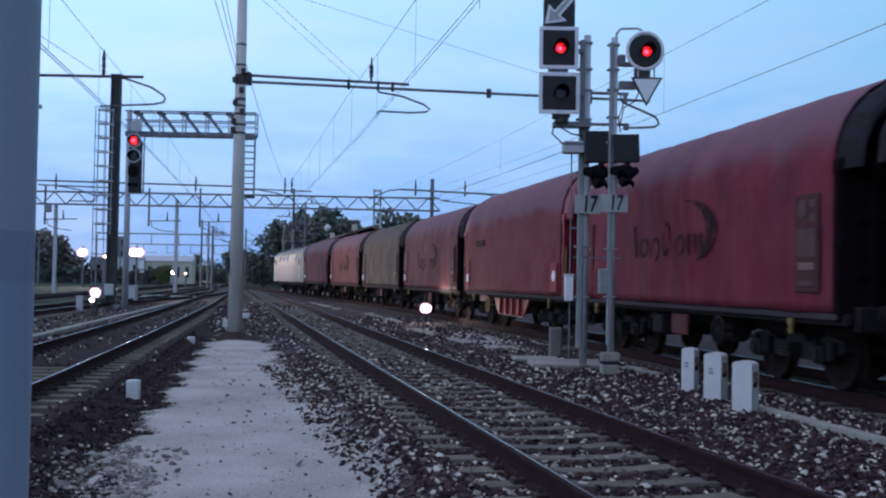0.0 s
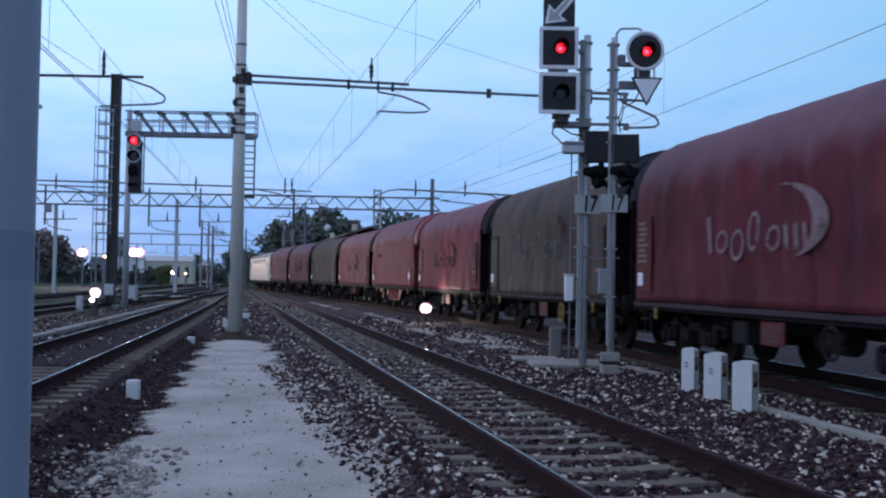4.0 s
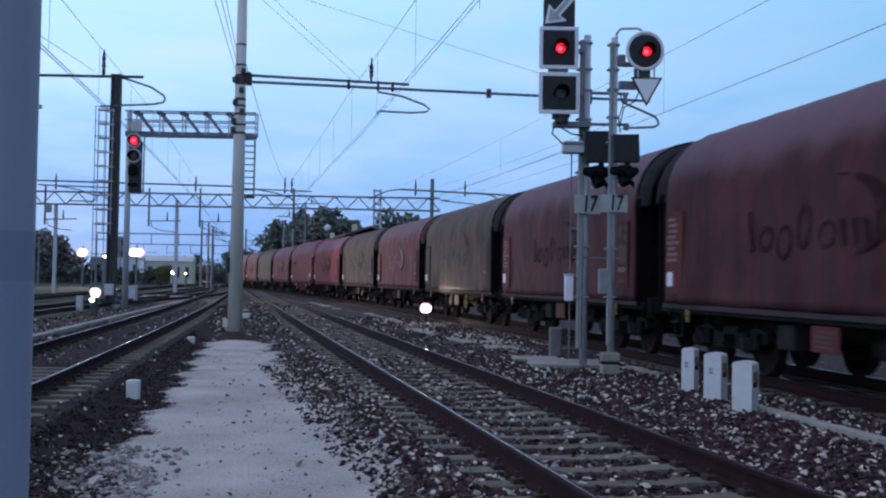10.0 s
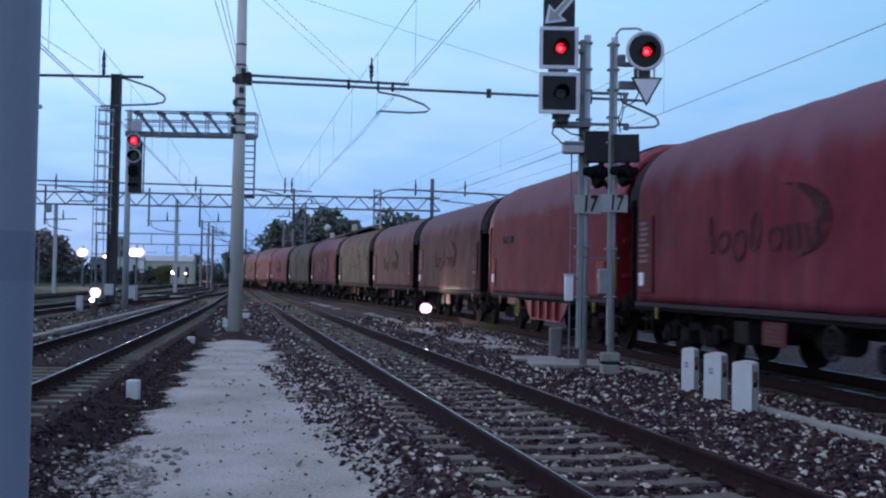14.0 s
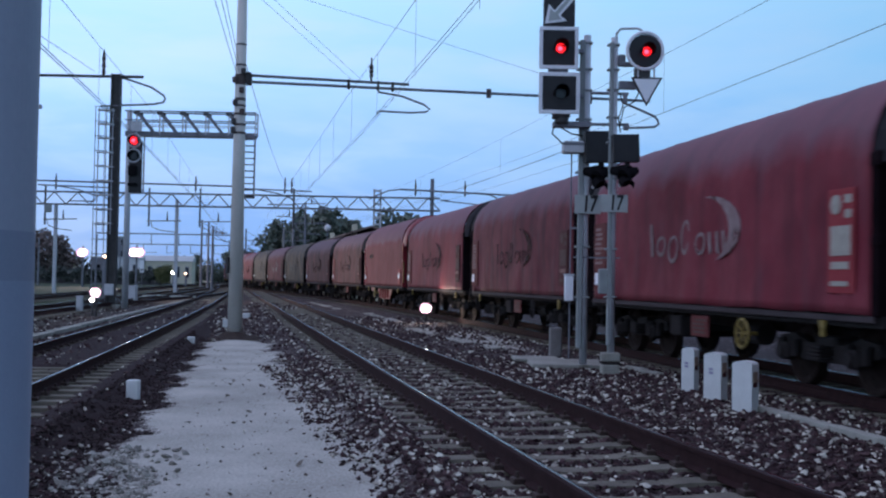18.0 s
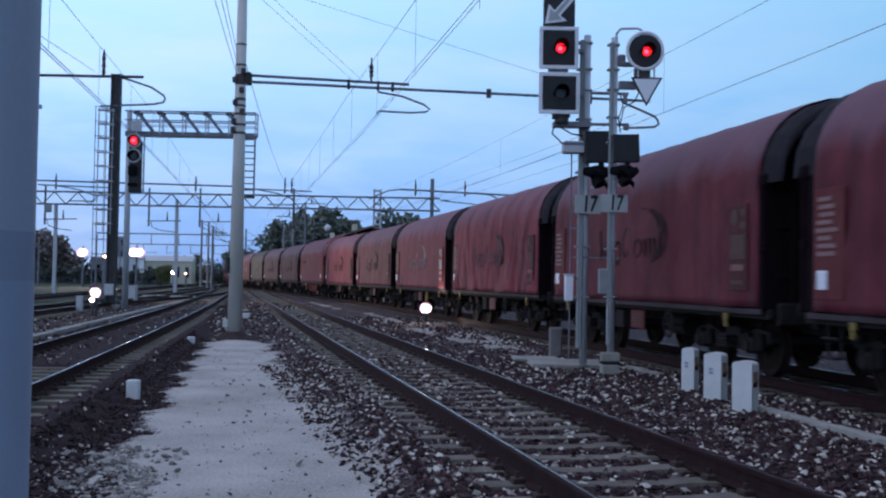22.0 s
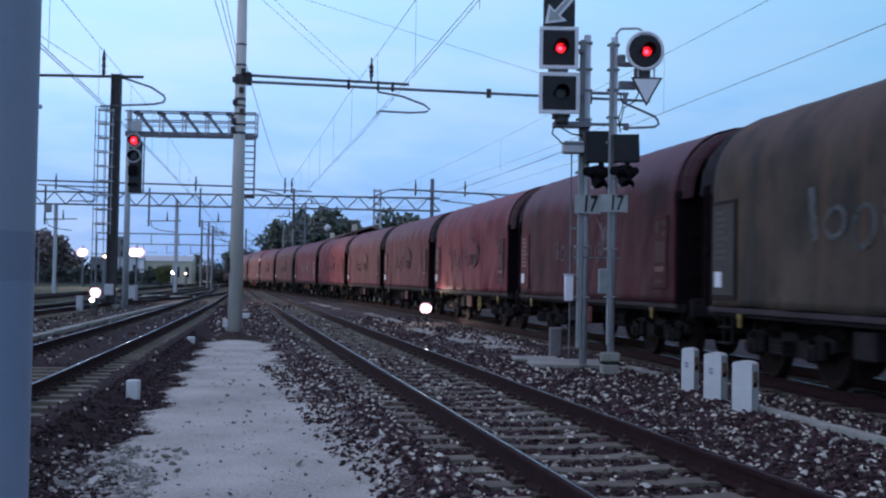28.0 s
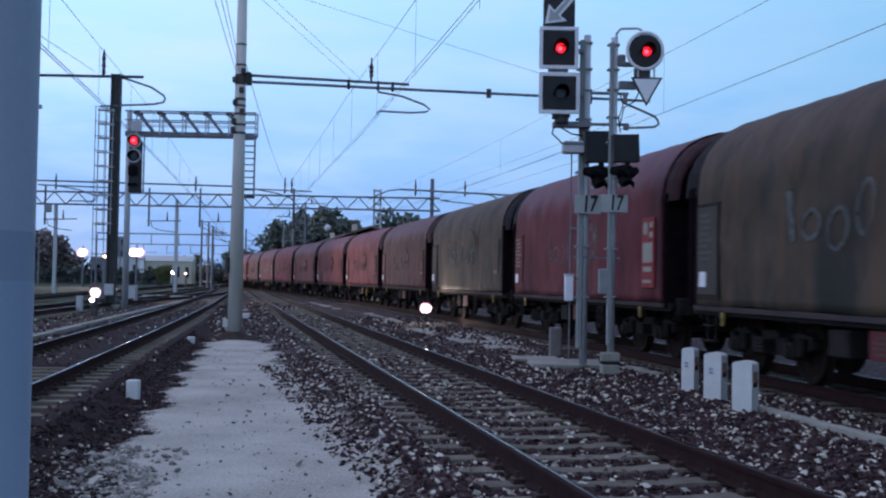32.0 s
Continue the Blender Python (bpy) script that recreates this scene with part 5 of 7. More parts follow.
def goods_wagon(k, sheet, end, logo, crease, label, low=0.0):
    """A sliding-hood bogie wagon: hood, end walls, underframe, two bogies with turning wheelsets."""
    w = thing("goods_wagon", pose(0, 0, 0), label, "goods wagon", "wagons of the goods train")
    family = "olive" if sheet == "sheet_olive" else "new" if end == "red" else "red"
    hood = part("hood_sheet", solid(sheet_mesh(k + 1, crease, M[sheet], *((-5.24, 1.095) if end == "red" else (-5.34, 1.0)))), None, w)
    part("underframe", BAKED["frame"], None, w)
    part("side_sill", BAKED["sill"], None, w, "dusty grey sill under the sheet")
    part("side_sill", BAKED["sill"], None, w, m=pose(0, -2.86, 0))
    for m in (None, FLIP):
        back_ = "maroon" if m is not None and k in (7, 18, 19, 21) else end
        part("end_hood", BAKED[("hood_" if m is None else "hood_rear_") + back_], None, w, m=m)
        ew = part("end_wall", BAKED["wall_" + end], None, w, m=m)
        for y in (-1.0, -0.5, 0.0, 0.5, 1.0):
            part("end_post", BAKED["post_" + end], None, ew, m=pose(0, y, 0))
        for z in (1.5, 2.2, 2.75):
            part("end_bar", BAKED["bar_" + end], None, ew, m=pose(0, 0, z))
        part("corner_post", BAKED["cornl_" + end], None, w, m=m)
        part("corner_post", BAKED["cornr_" + end], None, w, m=m)
        part("coupling", BAKED["hook"], None, w, m=m)
        part("brake_hose", BAKED["hose"], None, w, m=m)
        for y in (-0.875, 0.875):
            part("buffer", BAKED["buffer"], None, w, m=(m or Matrix()) @ pose(0, y, 0))
        part("step", BAKED["step"], None, w, m=m)
        part("lashing_bracket", BAKED["bracket"], None, w, "yellow lashing bracket", m=(m or Matrix()) @ pose(4.2, 0, 0))
    part("lashing_bracket", BAKED["bracket"], None, w, "yellow lashing bracket", m=pose(-4.2, 0, 0))
    sets = []
    for bx in (3.5, -3.5):
        bg = part("bogie", BAKED["bogie"], None, w, m=pose(bx, 0, 0))
        for ax in (0.9, -0.9):
            sets.append(part("wheelset", BAKED["wheelset"], None, bg, m=pose(ax, 0, 0.46)))
    fp = part("front_panel", BAKED["front_" + family], None, w, "marking panel with rows of small writing")
    part("panel_markings", BAKED["front_bars_" + family], None, fp)
    # thin dark box painted in as the shadow round the panel
    if family == "olive":
        part("panel_frame", BAKED["panel_frame"], None, fp, "dark border standing in for the panel shadow")
    part("waybill", BAKED["paper"], None, fp, "white paper waybill in a holder")
    if k in (14, 21):
        family = "clear"
    rp = part("rear_panel", BAKED["rear_" + family], None, w, "marking panel with worn squares" if k not in (14, 21) else "bright red marking panel with cream squares")
    for j in range(6 if end != "red" else 0):
        part("panel_marking", BAKED["rear_mark_%d_%s" % (j, family)], None, rp)
    if end == "red":
        part("side_skirt", BAKED["skirt"], None, w, "bright red trapezoid skirt")
        part("handrail", BAKED["rail_f"], None, w, "yellow handrail")
        part("handrail", BAKED["rail_r"], None, w, "yellow handrail")
        part("data_plate", BAKED["bleached"], None, w, "sun-bleached pale data plate")
        part("roundel", BAKED["roundel"], None, rp, "white round sticker")
        part("nameplate", box(B(), 3.15, HALF + 0.03, 2.51, 1.1, 0.02, 0.18, 0.004), M["logo_dark"], hood, "small dark printed bar")
    else:
        pl = part("data_plate", BAKED["plate"], None, w, "dirty red data plate")
        part("plate_markings", BAKED["plate_bars"], None, pl)
        part("brake_box", BAKED["box"], None, w)
    part("brake_handwheel", BAKED["handwheel" if k in (4, 6, 8, 11, 14, 18) else "darkwheel"], None, w, "brake handwheel", m=pose(4.1 if end == "red" else 0, 0, 0))
    part("air_reservoir", BAKED["tank"], None, w)
    if logo:
        moon = "logo_red" if sheet == "sheet_olive" else logo
        x = 1.85
        big = 1.2 if sheet == "sheet_olive" else 1.0
        start = x + 1.0 * (big - 1)
        base = 1.84 - low + 0.10 * (big > 1)
        logo_shapes(start, base, 3.25 * big, 0.58 * big, M[logo], hood, HALF + 0.024 + 0.02 * max(0.0, crease - 0.6))
        part("logo_crescent", crescent_bm(start, base, big, HALF + 0.030 + 0.02 * max(0.0, crease - 0.6)), M[moon], hood, "worn printed crescent")
    w["axles"] = 4
    return w, sets


RED, OLIVE = "faded red tarpaulin", "grimy olive-grey tarpaulin"
FLEET = [
    ("sheet_red", "black", None, 0.3), ("sheet_red", "black", "logo_dark", 0.3), ("sheet_olive", "black", None, 0.2), ("sheet_red", "black", "logo_dark", 0.5),
    ("sheet_bright", "red", None, 0.1), ("sheet_vivid", "black", "logo_dark", 0.7), ("sheet_olive", "black", "logo_grey", 0.3), ("sheet_red", "black", "logo_white", 0.9),
    ("sheet_olive", "black", "logo_grey", 0.3), ("sheet_brown", "black", "logo_dark", 0.5), ("sheet_brown", "black", "logo_dark", 0.4), ("sheet_bright", "red", None, 0.1),
    ("sheet_vivid", "black", "logo_ghost", 0.3), ("sheet_red", "black", "logo_dark", 0.5), ("sheet_vivid", "black", "logo_white", 0.6), ("sheet_torn", "black", "logo_teal", 1.8),
    ("sheet_red", "black", "logo_dark", 0.5), ("sheet_red", "black", "logo_dark", 0.9), ("sheet_torn", "black", "logo_teal", 0.9), ("sheet_brown", "black", "logo_faint", 0.7),
    ("sheet_olive", "black", "logo_grey", 0.3), ("sheet_red", "black", "logo_faint", 0.5), ("sheet_olive", "black", "logo_grey", 0.3)]
LOGO_WORDS = {None: "no print", "logo_dark": "worn dark logo", "logo_white": "white logo", "logo_faint": "faint pale logo", "logo_grey": "faded pale logo", "logo_teal": "dull teal-grey logo", "logo_ghost": "ghostly dark logo"}
SHEET_WORDS = {"sheet_red": "faded red tarpaulin", "sheet_brown": "grimy brownish-red tarpaulin", "sheet_vivid": "strong red tarpaulin", "sheet_torn": "creased bright red tarpaulin", "sheet_bright": "clean red tarpaulin and red ends", "sheet_olive": "grimy olive tarpaulin"}
TRAIN = []
for k_, (sh_, en_, lo_, cr_) in enumerate(FLEET):
    TRAIN.append(goods_wagon(k_, sh_, en_, lo_, cr_, "goods wagon under %s, %s" % (SHEET_WORDS[sh_], LOGO_WORDS[lo_])))


def locomotive():
    """A boxy six-axle electric locomotive, pale below and orange-banded above."""
    w = thing("locomotive", pose(0, 0, 0), "boxy electric locomotive, pale grey with a peach-lit orange band", "locomotive")
    L2 = 8.3
    prof = [(-1.45, 1.0), (1.45, 1.0), (1.47, 2.35), (-1.47, 2.35)]
    bm = B()
    extrude(bm, prof, (-L2, 0, 0), (0, 1, 0), (0, 0, 1), 2 * L2)
    part("body_lower", bm, M["loco_grey"], w, "pale grey lower body")
    bm = B()
    prof = [(-1.47, 2.352), (1.47, 2.352), (1.42, 3.25), (1.15, 3.55), (-1.15, 3.55), (-1.42, 3.25)]
    extrude(bm, prof, (-L2 + 0.25, 0, 0), (0, 1, 0), (0, 0, 1), 2 * L2 - 0.5)
    part("body_upper", bm, M["loco_peach"], w, "orange upper band with floodlight painted in")
    for s in (-1, 1):
        bm = B()
        extrude(bm, [(0, 1.0), (0, 3.45), (0.35, 3.4), (0.75, 2.3), (0.75, 1.0)], (s * (L2 - 0.2), -1.42 * s, 0), (s, 0, 0), (0, 0, 1), -2.84)
        cab = part("cab_front", bm, M["loco_blue"], w, "teal cab front")
        bm = B()
        for y in (-0.7, 0.7):
            box(bm, 0, y, 0, 0.03, 1.1, 0.72, 0.02)
        part("windscreen", bm, M["glass"], cab, m=pose(s * (L2 + 0.38), 0, 2.92, 0, -s * 19, 0))
        bm = B()
        for y in (-0.875, 0.875):
            cyl(bm, (s * (L2 + 0.5), y, 1.05), (s * (L2 + 0.95), y, 1.05), 0.1, n=10)
            cyl(bm, (s * (L2 + 0.93), y, 1.05), (s * (L2 + 1.0), y, 1.05), 0.23, n=14)
        part("buffers", bm, M["under"], w)
        door = part("cab_door", box(B(), s * (L2 - 1.2), 1.475, 2.1, 0.7, 0.03, 1.7, 0.01), M["loco_blue"], w)
        part("door_window", box(B(), s * (L2 - 1.2), 1.49, 2.6, 0.45, 0.03, 0.5, 0.01), M["glass"], door)
        tube_pts = [(s * 3.0 - 1.1, -0.5, 3.95), (s * 3.0 + 0.6, -0.45, 4.30), (s * 3.0 + 0.6, 0.45, 4.30), (s * 3.0 - 1.1, 0.5, 3.95)]
        bm = tube(B(), tube_pts, 0.03)
        box(bm, s * 3.0, 0, 4.34, 0.3, 1.5, 0.05, 0.01)
        for y in (-0.5, 0.5):
            cyl(bm, (s * 3.0 - 1.1, y, 3.55), (s * 3.0 - 1.1, y, 3.95), 0.05)
        part("pantograph", bm, M["darksteel"], w)
    for k in range(5):
        part("side_window", box(B(), -4.4 + 2.2 * k, 1.44, 2.9, 0.8, 0.06, 0.42, 0.02), M["glass"], w)
    bm = B()
    for k in range(6):
        box(bm, -5 + 2 * k, 0, 3.66, 1.2, 1.4, 0.28, 0.05)
    part("roof_equipment", bm, M["steel"], w)
    bm = box(B(), 0, 0, 0.9, 15.6, 2.3, 0.3, 0.03)
    part("underframe", bm, M["under"], w)
    sets = []
    for bx in (-5.2, 0.0, 5.2):
        bg = part("bogie", BAKED["bogie"], None, w, m=pose(bx, 0, 0.05))
        for ax in (-0.9, 0.9):
            sets.append(part("wheelset", BAKED["wheelset"], None, bg, m=pose(ax, 0, 0.41)))
    return w, sets


LOCO = locomotive()


# ---------- posts, masts and overhead line ----------
def catenary_pole(x, y, r0, r1, hgt, mat, label, z0=-0.36, name="catenary_pole", bands=True):
    w = thing(name, pose(x, y, z0), label, "pole")
    part("shaft", lathe(B(), [(r0, 0), (r1, hgt)], 20), mat, w, smooth=True)
    if bands:
        part("footing", lathe(B(), [(r0 + 0.16, -0.1), (r0 + 0.12, 0.08), (r0 + 0.02, 0.16)], 16), M["rustband"], w, "dark earth-stained footing collar")
    return w


def wire(name, pts, r, label, mat=None, droppers=None, group=""):
    o = thing(name, pose(0, 0, 0), label, "overhead wire", group)
    part("cable", tube(B(), pts, r, 5), mat or M["wire"], o)
    for a, b in droppers or ():
        part("dropper", cyl(B(), a, b, 0.004, n=4), M["wire"], o)
    return o


def span(a, b, sag, n=14):
    a, b = Vector(a), Vector(b)
    return [a.lerp(b, i / n) - Vector((0, 0, 4 * sag * (i / n) * (1 - i / n))) for i in range(n + 1)]


# near camera: the thick grey post at the edge of the path
near_post = thing("steel_post", pose(-1.361, 3.02, -0.36), "thick grey-blue painted steel post close by", "post")
# shaft in three tones: paler below, a darker band, grey above
part("lower_shaft", lathe(B(), [(0.225, 0), (0.2235, 1.645)], 72), M["bluepole_low"], near_post, "paler lower shaft")
part("paint_band", lathe(B(), [(0.2232, 1.645), (0.2228, 1.78)], 72), M["bluepole_band"], near_post, "dull darker band")
part("shaft", lathe(B(), [(0.2222, 1.78), (0.22, 6.5)], 72), M["bluepole"], near_post)
part("base_plate", box(B(), 0, 0, 0.02, 0.7, 0.7, 0.04, 0.008), M["bluepole"], near_post)

# the pale round pole with its long cross tube over the two tracks
pole = catenary_pole(-5.41, 28.75, 0.195, 0.115, 10.2, M["pole"], "tall tapered pale concrete overhead-line pole on a gravel path")
for z0_, z1_, r_ in ((6.70, 6.98, 0.150), (6.28, 6.36, 0.150), (6.12, 6.18, 0.152), (5.90, 5.96, 0.16), (5.62, 5.68, 0.162), (5.40, 5.46, 0.162), (7.2, 7.25, 0.145), (7.75, 7.79, 0.14)):
    part("clamp_band", lathe(B(), [(r_, z0_), (r_, z1_)], 16), M["rustband"], pole, "dark clamp band")
for z_, dx_, mt_ in ((6.55, 0.06, "rustband"), (6.22, -0.10, "darksteel"), (5.98, 0.08, "rustband"), (5.50, -0.14, "darksteel"), (5.72, -0.13, "darksteel"), (7.05, 0.10, "darksteel"), (6.82, -0.12, "rustband")):
    part("fitting", box(B(), dx_, -0.14, z_, 0.13, 0.10, 0.16, 0.02), M[mt_], pole, "small dark clamp fitting")
part("earth_mound", lathe(B(), [(0.85, -0.02), (0.62, 0.07), (0.40, 0.13), (0.26, 0.20), (0.18, 0.23)], 18), M["soil"], pole, "mound of dark earth at the foot")
part("sign_box", box(B(), -0.22, -0.08, 1.95, 0.09, 0.12, 0.42, 0.015), M["darksteel"], pole, "small dark box on the shaft")


def cross_tube():
    w = thing("cantilever_bracket", pose(-5.30, 28.75, 0), "long grey cross tube carrying overhead-line steady arms", "bracket")
    d = Vector((math.cos(0.22), math.sin(0.22), 0)).normalized()
    P = lambda a, z: (d.x * a, d.y * a, z)
    part("lower_tube", cyl(B(), P(0.1, 6.44), P(11.41, 6.53), 0.040, n=10), M["steel"], w, smooth=True)
    part("upper_tube", cyl(B(), P(0.1, 6.61), P(4.4, 6.61), 0.04, n=10), M["steel"], w, smooth=True)
    part("upper_tube", cyl(B(), P(9.3, 6.66), P(10.75, 6.70), 0.045, n=10), M["steel"], w, smooth=True)
    part("strut_tube", cyl(B(), P(9.3, 5.77), P(10.75, 5.82), 0.045, n=10), M["steel"], w, smooth=True)
    part("tube_clamp", box(B(), *P(10.66, 6.56), 0.12, 0.12, 0.30, 0.02), M["steel"], w)
    part("tube_clamp", box(B(), *P(10.70, 5.76), 0.16, 0.12, 0.20, 0.02), M["steel"], w)
    part("tube_clamp", box(B(), *P(0.10, 6.52), 0.16, 0.2, 0.34, 0.03), M["darksteel"], w)
    for a in (2.75, 3.55, 3.95):
        part("tube_clamp", box(B(), *P(a, 6.52), 0.07, 0.10, 0.26, 0.01), M["darksteel"], w)
    for a in (6.65, 9.6):
        part("tube_clamp", lathe(B(), [(0.07, -0.12), (0.07, 0.12)], 10, Matrix.Translation(P(a, 6.49)) @ Matrix.Rotation(0, 4, "X")), M["rustband"], w)
    ins = lathe(B(), [(0.03, 0.0), (0.03, 0.12), (0.055, 0.14), (0.055, 0.2), (0.035, 0.22), (0.06, 0.26), (0.06, 0.32), (0.035, 0.34), (0.06, 0.38), (0.06, 0.44), (0.03, 0.46), (0.02, 0.66)], 10, Matrix.Translation(P(3.36, 6.62)))
    part("insulator", ins, M["insul"], w, "brown ribbed insulator")
    end_loop = [P(10.64, 6.43), P(11.1, 6.27), P(11.56, 6.10), P(11.66, 6.0), P(11.70, 5.89), P(11.58, 5.80), P(11.3, 5.77), P(10.62, 5.72)]
    part("steady_arm", tube(B(), end_loop, 0.035, 7), M["steel"], w, "bent tubular steady arm", smooth=True)
    for a0 in (4.05,):
        loop = [P(a0 - 0.5, 6.36), P(a0 + 0.15, 6.28), P(a0 + 0.78, 6.08), P(a0 + 0.94, 5.96), P(a0 + 0.82, 5.88), P(a0 + 0.4, 5.84), P(a0 - 0.45, 5.84), P(a0 - 0.52, 5.76)]
        part("steady_arm", tube(B(), loop, 0.028, 7), M["steel"], w, "bent tubular steady arm", smooth=True)
    return w


cross_tube()


def catenary(line, y0, y1, contact, messenger, label, step=4.6, sag=0.55, masts=(29.0, 88.0), pull=0.0, gauge=0.03, thick=0.0048, shift=0.0):
    """Contact wire with its carrying wire and droppers, over one track."""
    fx = lambda y: line(y)
    ys = np.linspace(y0, y1, 26)
    for dx in (-gauge, gauge):
        wire("contact_wire", [(fx(y) + dx + shift + pull * max(0.0, 24.0 - y), y, contact) for y in ys], thick, label + ", contact wire", group="overhead wires")
    def mz(y):
        a, b = masts
        u = ((y - a) / (b - a)) % 1.0
        return messenger - 4 * sag * u * (1 - u)
    yy = np.linspace(y0, y1, 60)
    drops = []
    for y in np.arange(y0 + 1.2, min(y1, 90), step):
        drops.append(((fx(y) + shift, y, mz(y)), (fx(y) + shift, y, contact)))
    wire("carrier_wire", [(fx(y) + shift, y, mz(y)) for y in yy], 0.0050, label + ", carrying wire with droppers", droppers=drops, group="overhead wires")


catenary(lambda y: line_x(LINE_A, y), 3.0, 112.0, 4.65, 6.02, "overhead wire over the near track", sag=0.12, pull=-0.012, thick=0.0044)
catenary(lambda y: float(np.interp(y, _y, _x)), -21.4, 175.0, 5.10, 6.42, "overhead wire over the goods line", step=14.8, sag=0.08, gauge=0.006, thick=0.0036, shift=0.4)
for dx_, z_ in ((2.25, 5.8), (3.75, 5.85), (4.1, 6.9)):
    wire("carrier_wire", [(float(np.interp(y, _y, _x)) + dx_, y, z_) for y in np.linspace(36.0, 150.0, 20)], 0.006, "thin wire over the tracks behind the train", group="overhead wires")
catenary(lambda y: line_x(LINE_B, y) + 0.12, 6.0, 190.0, 4.67, 5.80, "overhead wire over the side track", sag=0.25, thick=0.008, pull=-0.008)
wire("feeder_wire", span((-9.85, 24.0, 7.09), (-16.48, 51.2, 10.79), 0.0), 0.010, "bare feeder wire ending on the dark mast", group="overhead wires")
for dx_, dz_ in ((0.0, 0.0), (0.16, 0.25), (0.32, 0.45)):
    wire("feeder_wire", span((-1.85 + dx_, 2.0, 6.4 + dz_), (-5.42, 28.6, 6.4 + dz_), 0.05), 0.007, "bare feeder wire ending on the pale pole", group="overhead wires")
wire("feeder_wire", span((-5.3, 28.8, 6.95), (-12.8, 88.0, 9.0), 0.45), 0.010, "slack feeder wire from the pole to the portal", group="overhead wires")
wire("span_wire", span((-9.0, 21.2, 8.57), (2.75, 31.0, 7.2), 0.0), 0.005, "steel span wire across the tracks")
for dx_ in (0.0, 0.25):
    wire("span_wire", span((-5.38 + dx_, 12.0, 7.3), (-2.5 + dx_, 28.9, 6.58), 0.03), 0.0045, "steel span wire to the cross tube")



# ---------- colour-light signals beside the goods line ----------
def lens(bm, c, r, depth=0.03, n=20):
    return cyl(bm, c, (c[0], c[1] - depth, c[2]), r, n=n)


def visor(bm, c, r, length):
    """A hood over the upper half of a lens, pointing at -y."""
    pts = [(r * math.cos(a), r * math.sin(a)) for a in (math.radians(-20 + 220 * k / 12) for k in range(13))]
    a = [bm.verts.new((c[0] + u, c[1], c[2] + v)) for u, v in pts]
    b = [bm.verts.new((c[0] + u, c[1] - length, c[2] + v)) for u, v in pts]
    a2 = [bm.verts.new((c[0] + u * 1.08, c[1], c[2] + v * 1.08)) for u, v in pts]
    b2 = [bm.verts.new((c[0] + u * 1.08, c[1] - length, c[2] + v * 1.08)) for u, v in pts]
    for i in range(12):
        bm.faces.new((a[i], a[i + 1], b[i + 1], b[i]))
        bm.faces.new((a2[i], b2[i], b2[i + 1], a2[i + 1]))
        bm.faces.new((b[i], b[i + 1], b2[i + 1], b2[i]))
    return bm


def digits(parent, x, y, z, text, size):
    cu = bpy.data.curves.new("digits", "FONT")
    cu.body, cu.size, cu.extrude, cu.align_x, cu.align_y, cu.shear = text, size, 0.004, "CENTER", "CENTER", 0.10
    cu.offset = 0.010
    tmp = bpy.data.objects.new("digits", cu)
    scene.collection.objects.link(tmp)
    bpy.context.view_layer.update()
    me = bpy.data.meshes.new_from_object(tmp.evaluated_get(bpy.context.evaluated_depsgraph_get()))
    bpy.data.objects.remove(tmp)
    me.materials.clear()
    me.materials.append(M["black"])
    return part("digits", me, None, parent, "black digits", m=pose(x, y, z, 90, 0, 0) @ Matrix.Diagonal((0.66, 1, 1, 1)))


def square_head(w, x, z, lit, side=0.72, tall=0.78):
    hd = part("signal_head", box(B(), x, -0.42, z, side - 0.13, 0.08, tall - 0.13, 0.01), M["black"], w, "square black signal plate")
    bm = B()
    for a, b, sx, sz in ((0, tall / 2 - 0.03, side, 0.07), (0, -tall / 2 + 0.03, side, 0.07), (side / 2 - 0.03, 0, 0.07, tall - 0.13), (-side / 2 + 0.03, 0, 0.07, tall - 0.13)):
        box(bm, x + a, -0.45, z + b, sx, 0.03, sz, 0.006)
    part("white_border", bm, M["border"], hd, "white painted border")
    lamp_unit(hd, x + 0.03, -0.46, z - 0.01, lit)
    bm = box(B(), x + 0.02, -0.28, z, 0.36, 0.24, 0.44, 0.03)
    box(bm, x + 0.02, -0.30, z - tall / 2 + 0.02, 0.26, 0.2, 0.2, 0.02)
    part("lamp_housing", bm, M["darksteel"], hd)
    return hd


def lamp_unit(hd, x, y, z, lit):
    """Lens with a deep hood above it; a lit lens shows a bright spot low to one side."""
    part("visor", visor(visor(B(), (x, y, z), 0.125, 0.30), (x, y, z), 0.11, 0.10), M["hood_black"], hd)
    if lit:
        part("lens", lens(B(), (x, y, z), 0.088), M["red_lens"], hd, "glowing red lens")
        part("lamp", lens(B(), (x - 0.012, y - 0.032, z - 0.012), 0.042, 0.01), M["red_core"], hd)
        part("lens_bar", box(B(), x + 0.045, y - 0.05, z + 0.035, 0.085, 0.02, 0.028, 0.004, Matrix.Translation((0, 0, 0))), M["hood_black"], hd)
    else:
        part("lens", lens(B(), (x, y, z), 0.095), M["dark_lens"], hd, "unlit lens")


def mast_body(w, top, left, wide):
    part("mast", cyl(B(), (0, 0, 0.0), (0, 0, top), 0.070, n=16), M["mast_tube"], w, "galvanised round mast", smooth=True)
    part("cable_channel", box(B(), left + wide / 2, -0.03, top / 2 + 0.1, wide, 0.13, top - 0.4, 0.008), M["channel"], w, "grey-green cable channel")
    for z in (top - 0.15, top - 0.65, top - 1.05, top - 1.6, top - 2.1, 3.6, 2.2, 1.25):
        part("clamp", box(B(), left / 2 + 0.02, -0.01, z, 0.15 - left, 0.16, 0.040, 0.008), M["channel"], w)


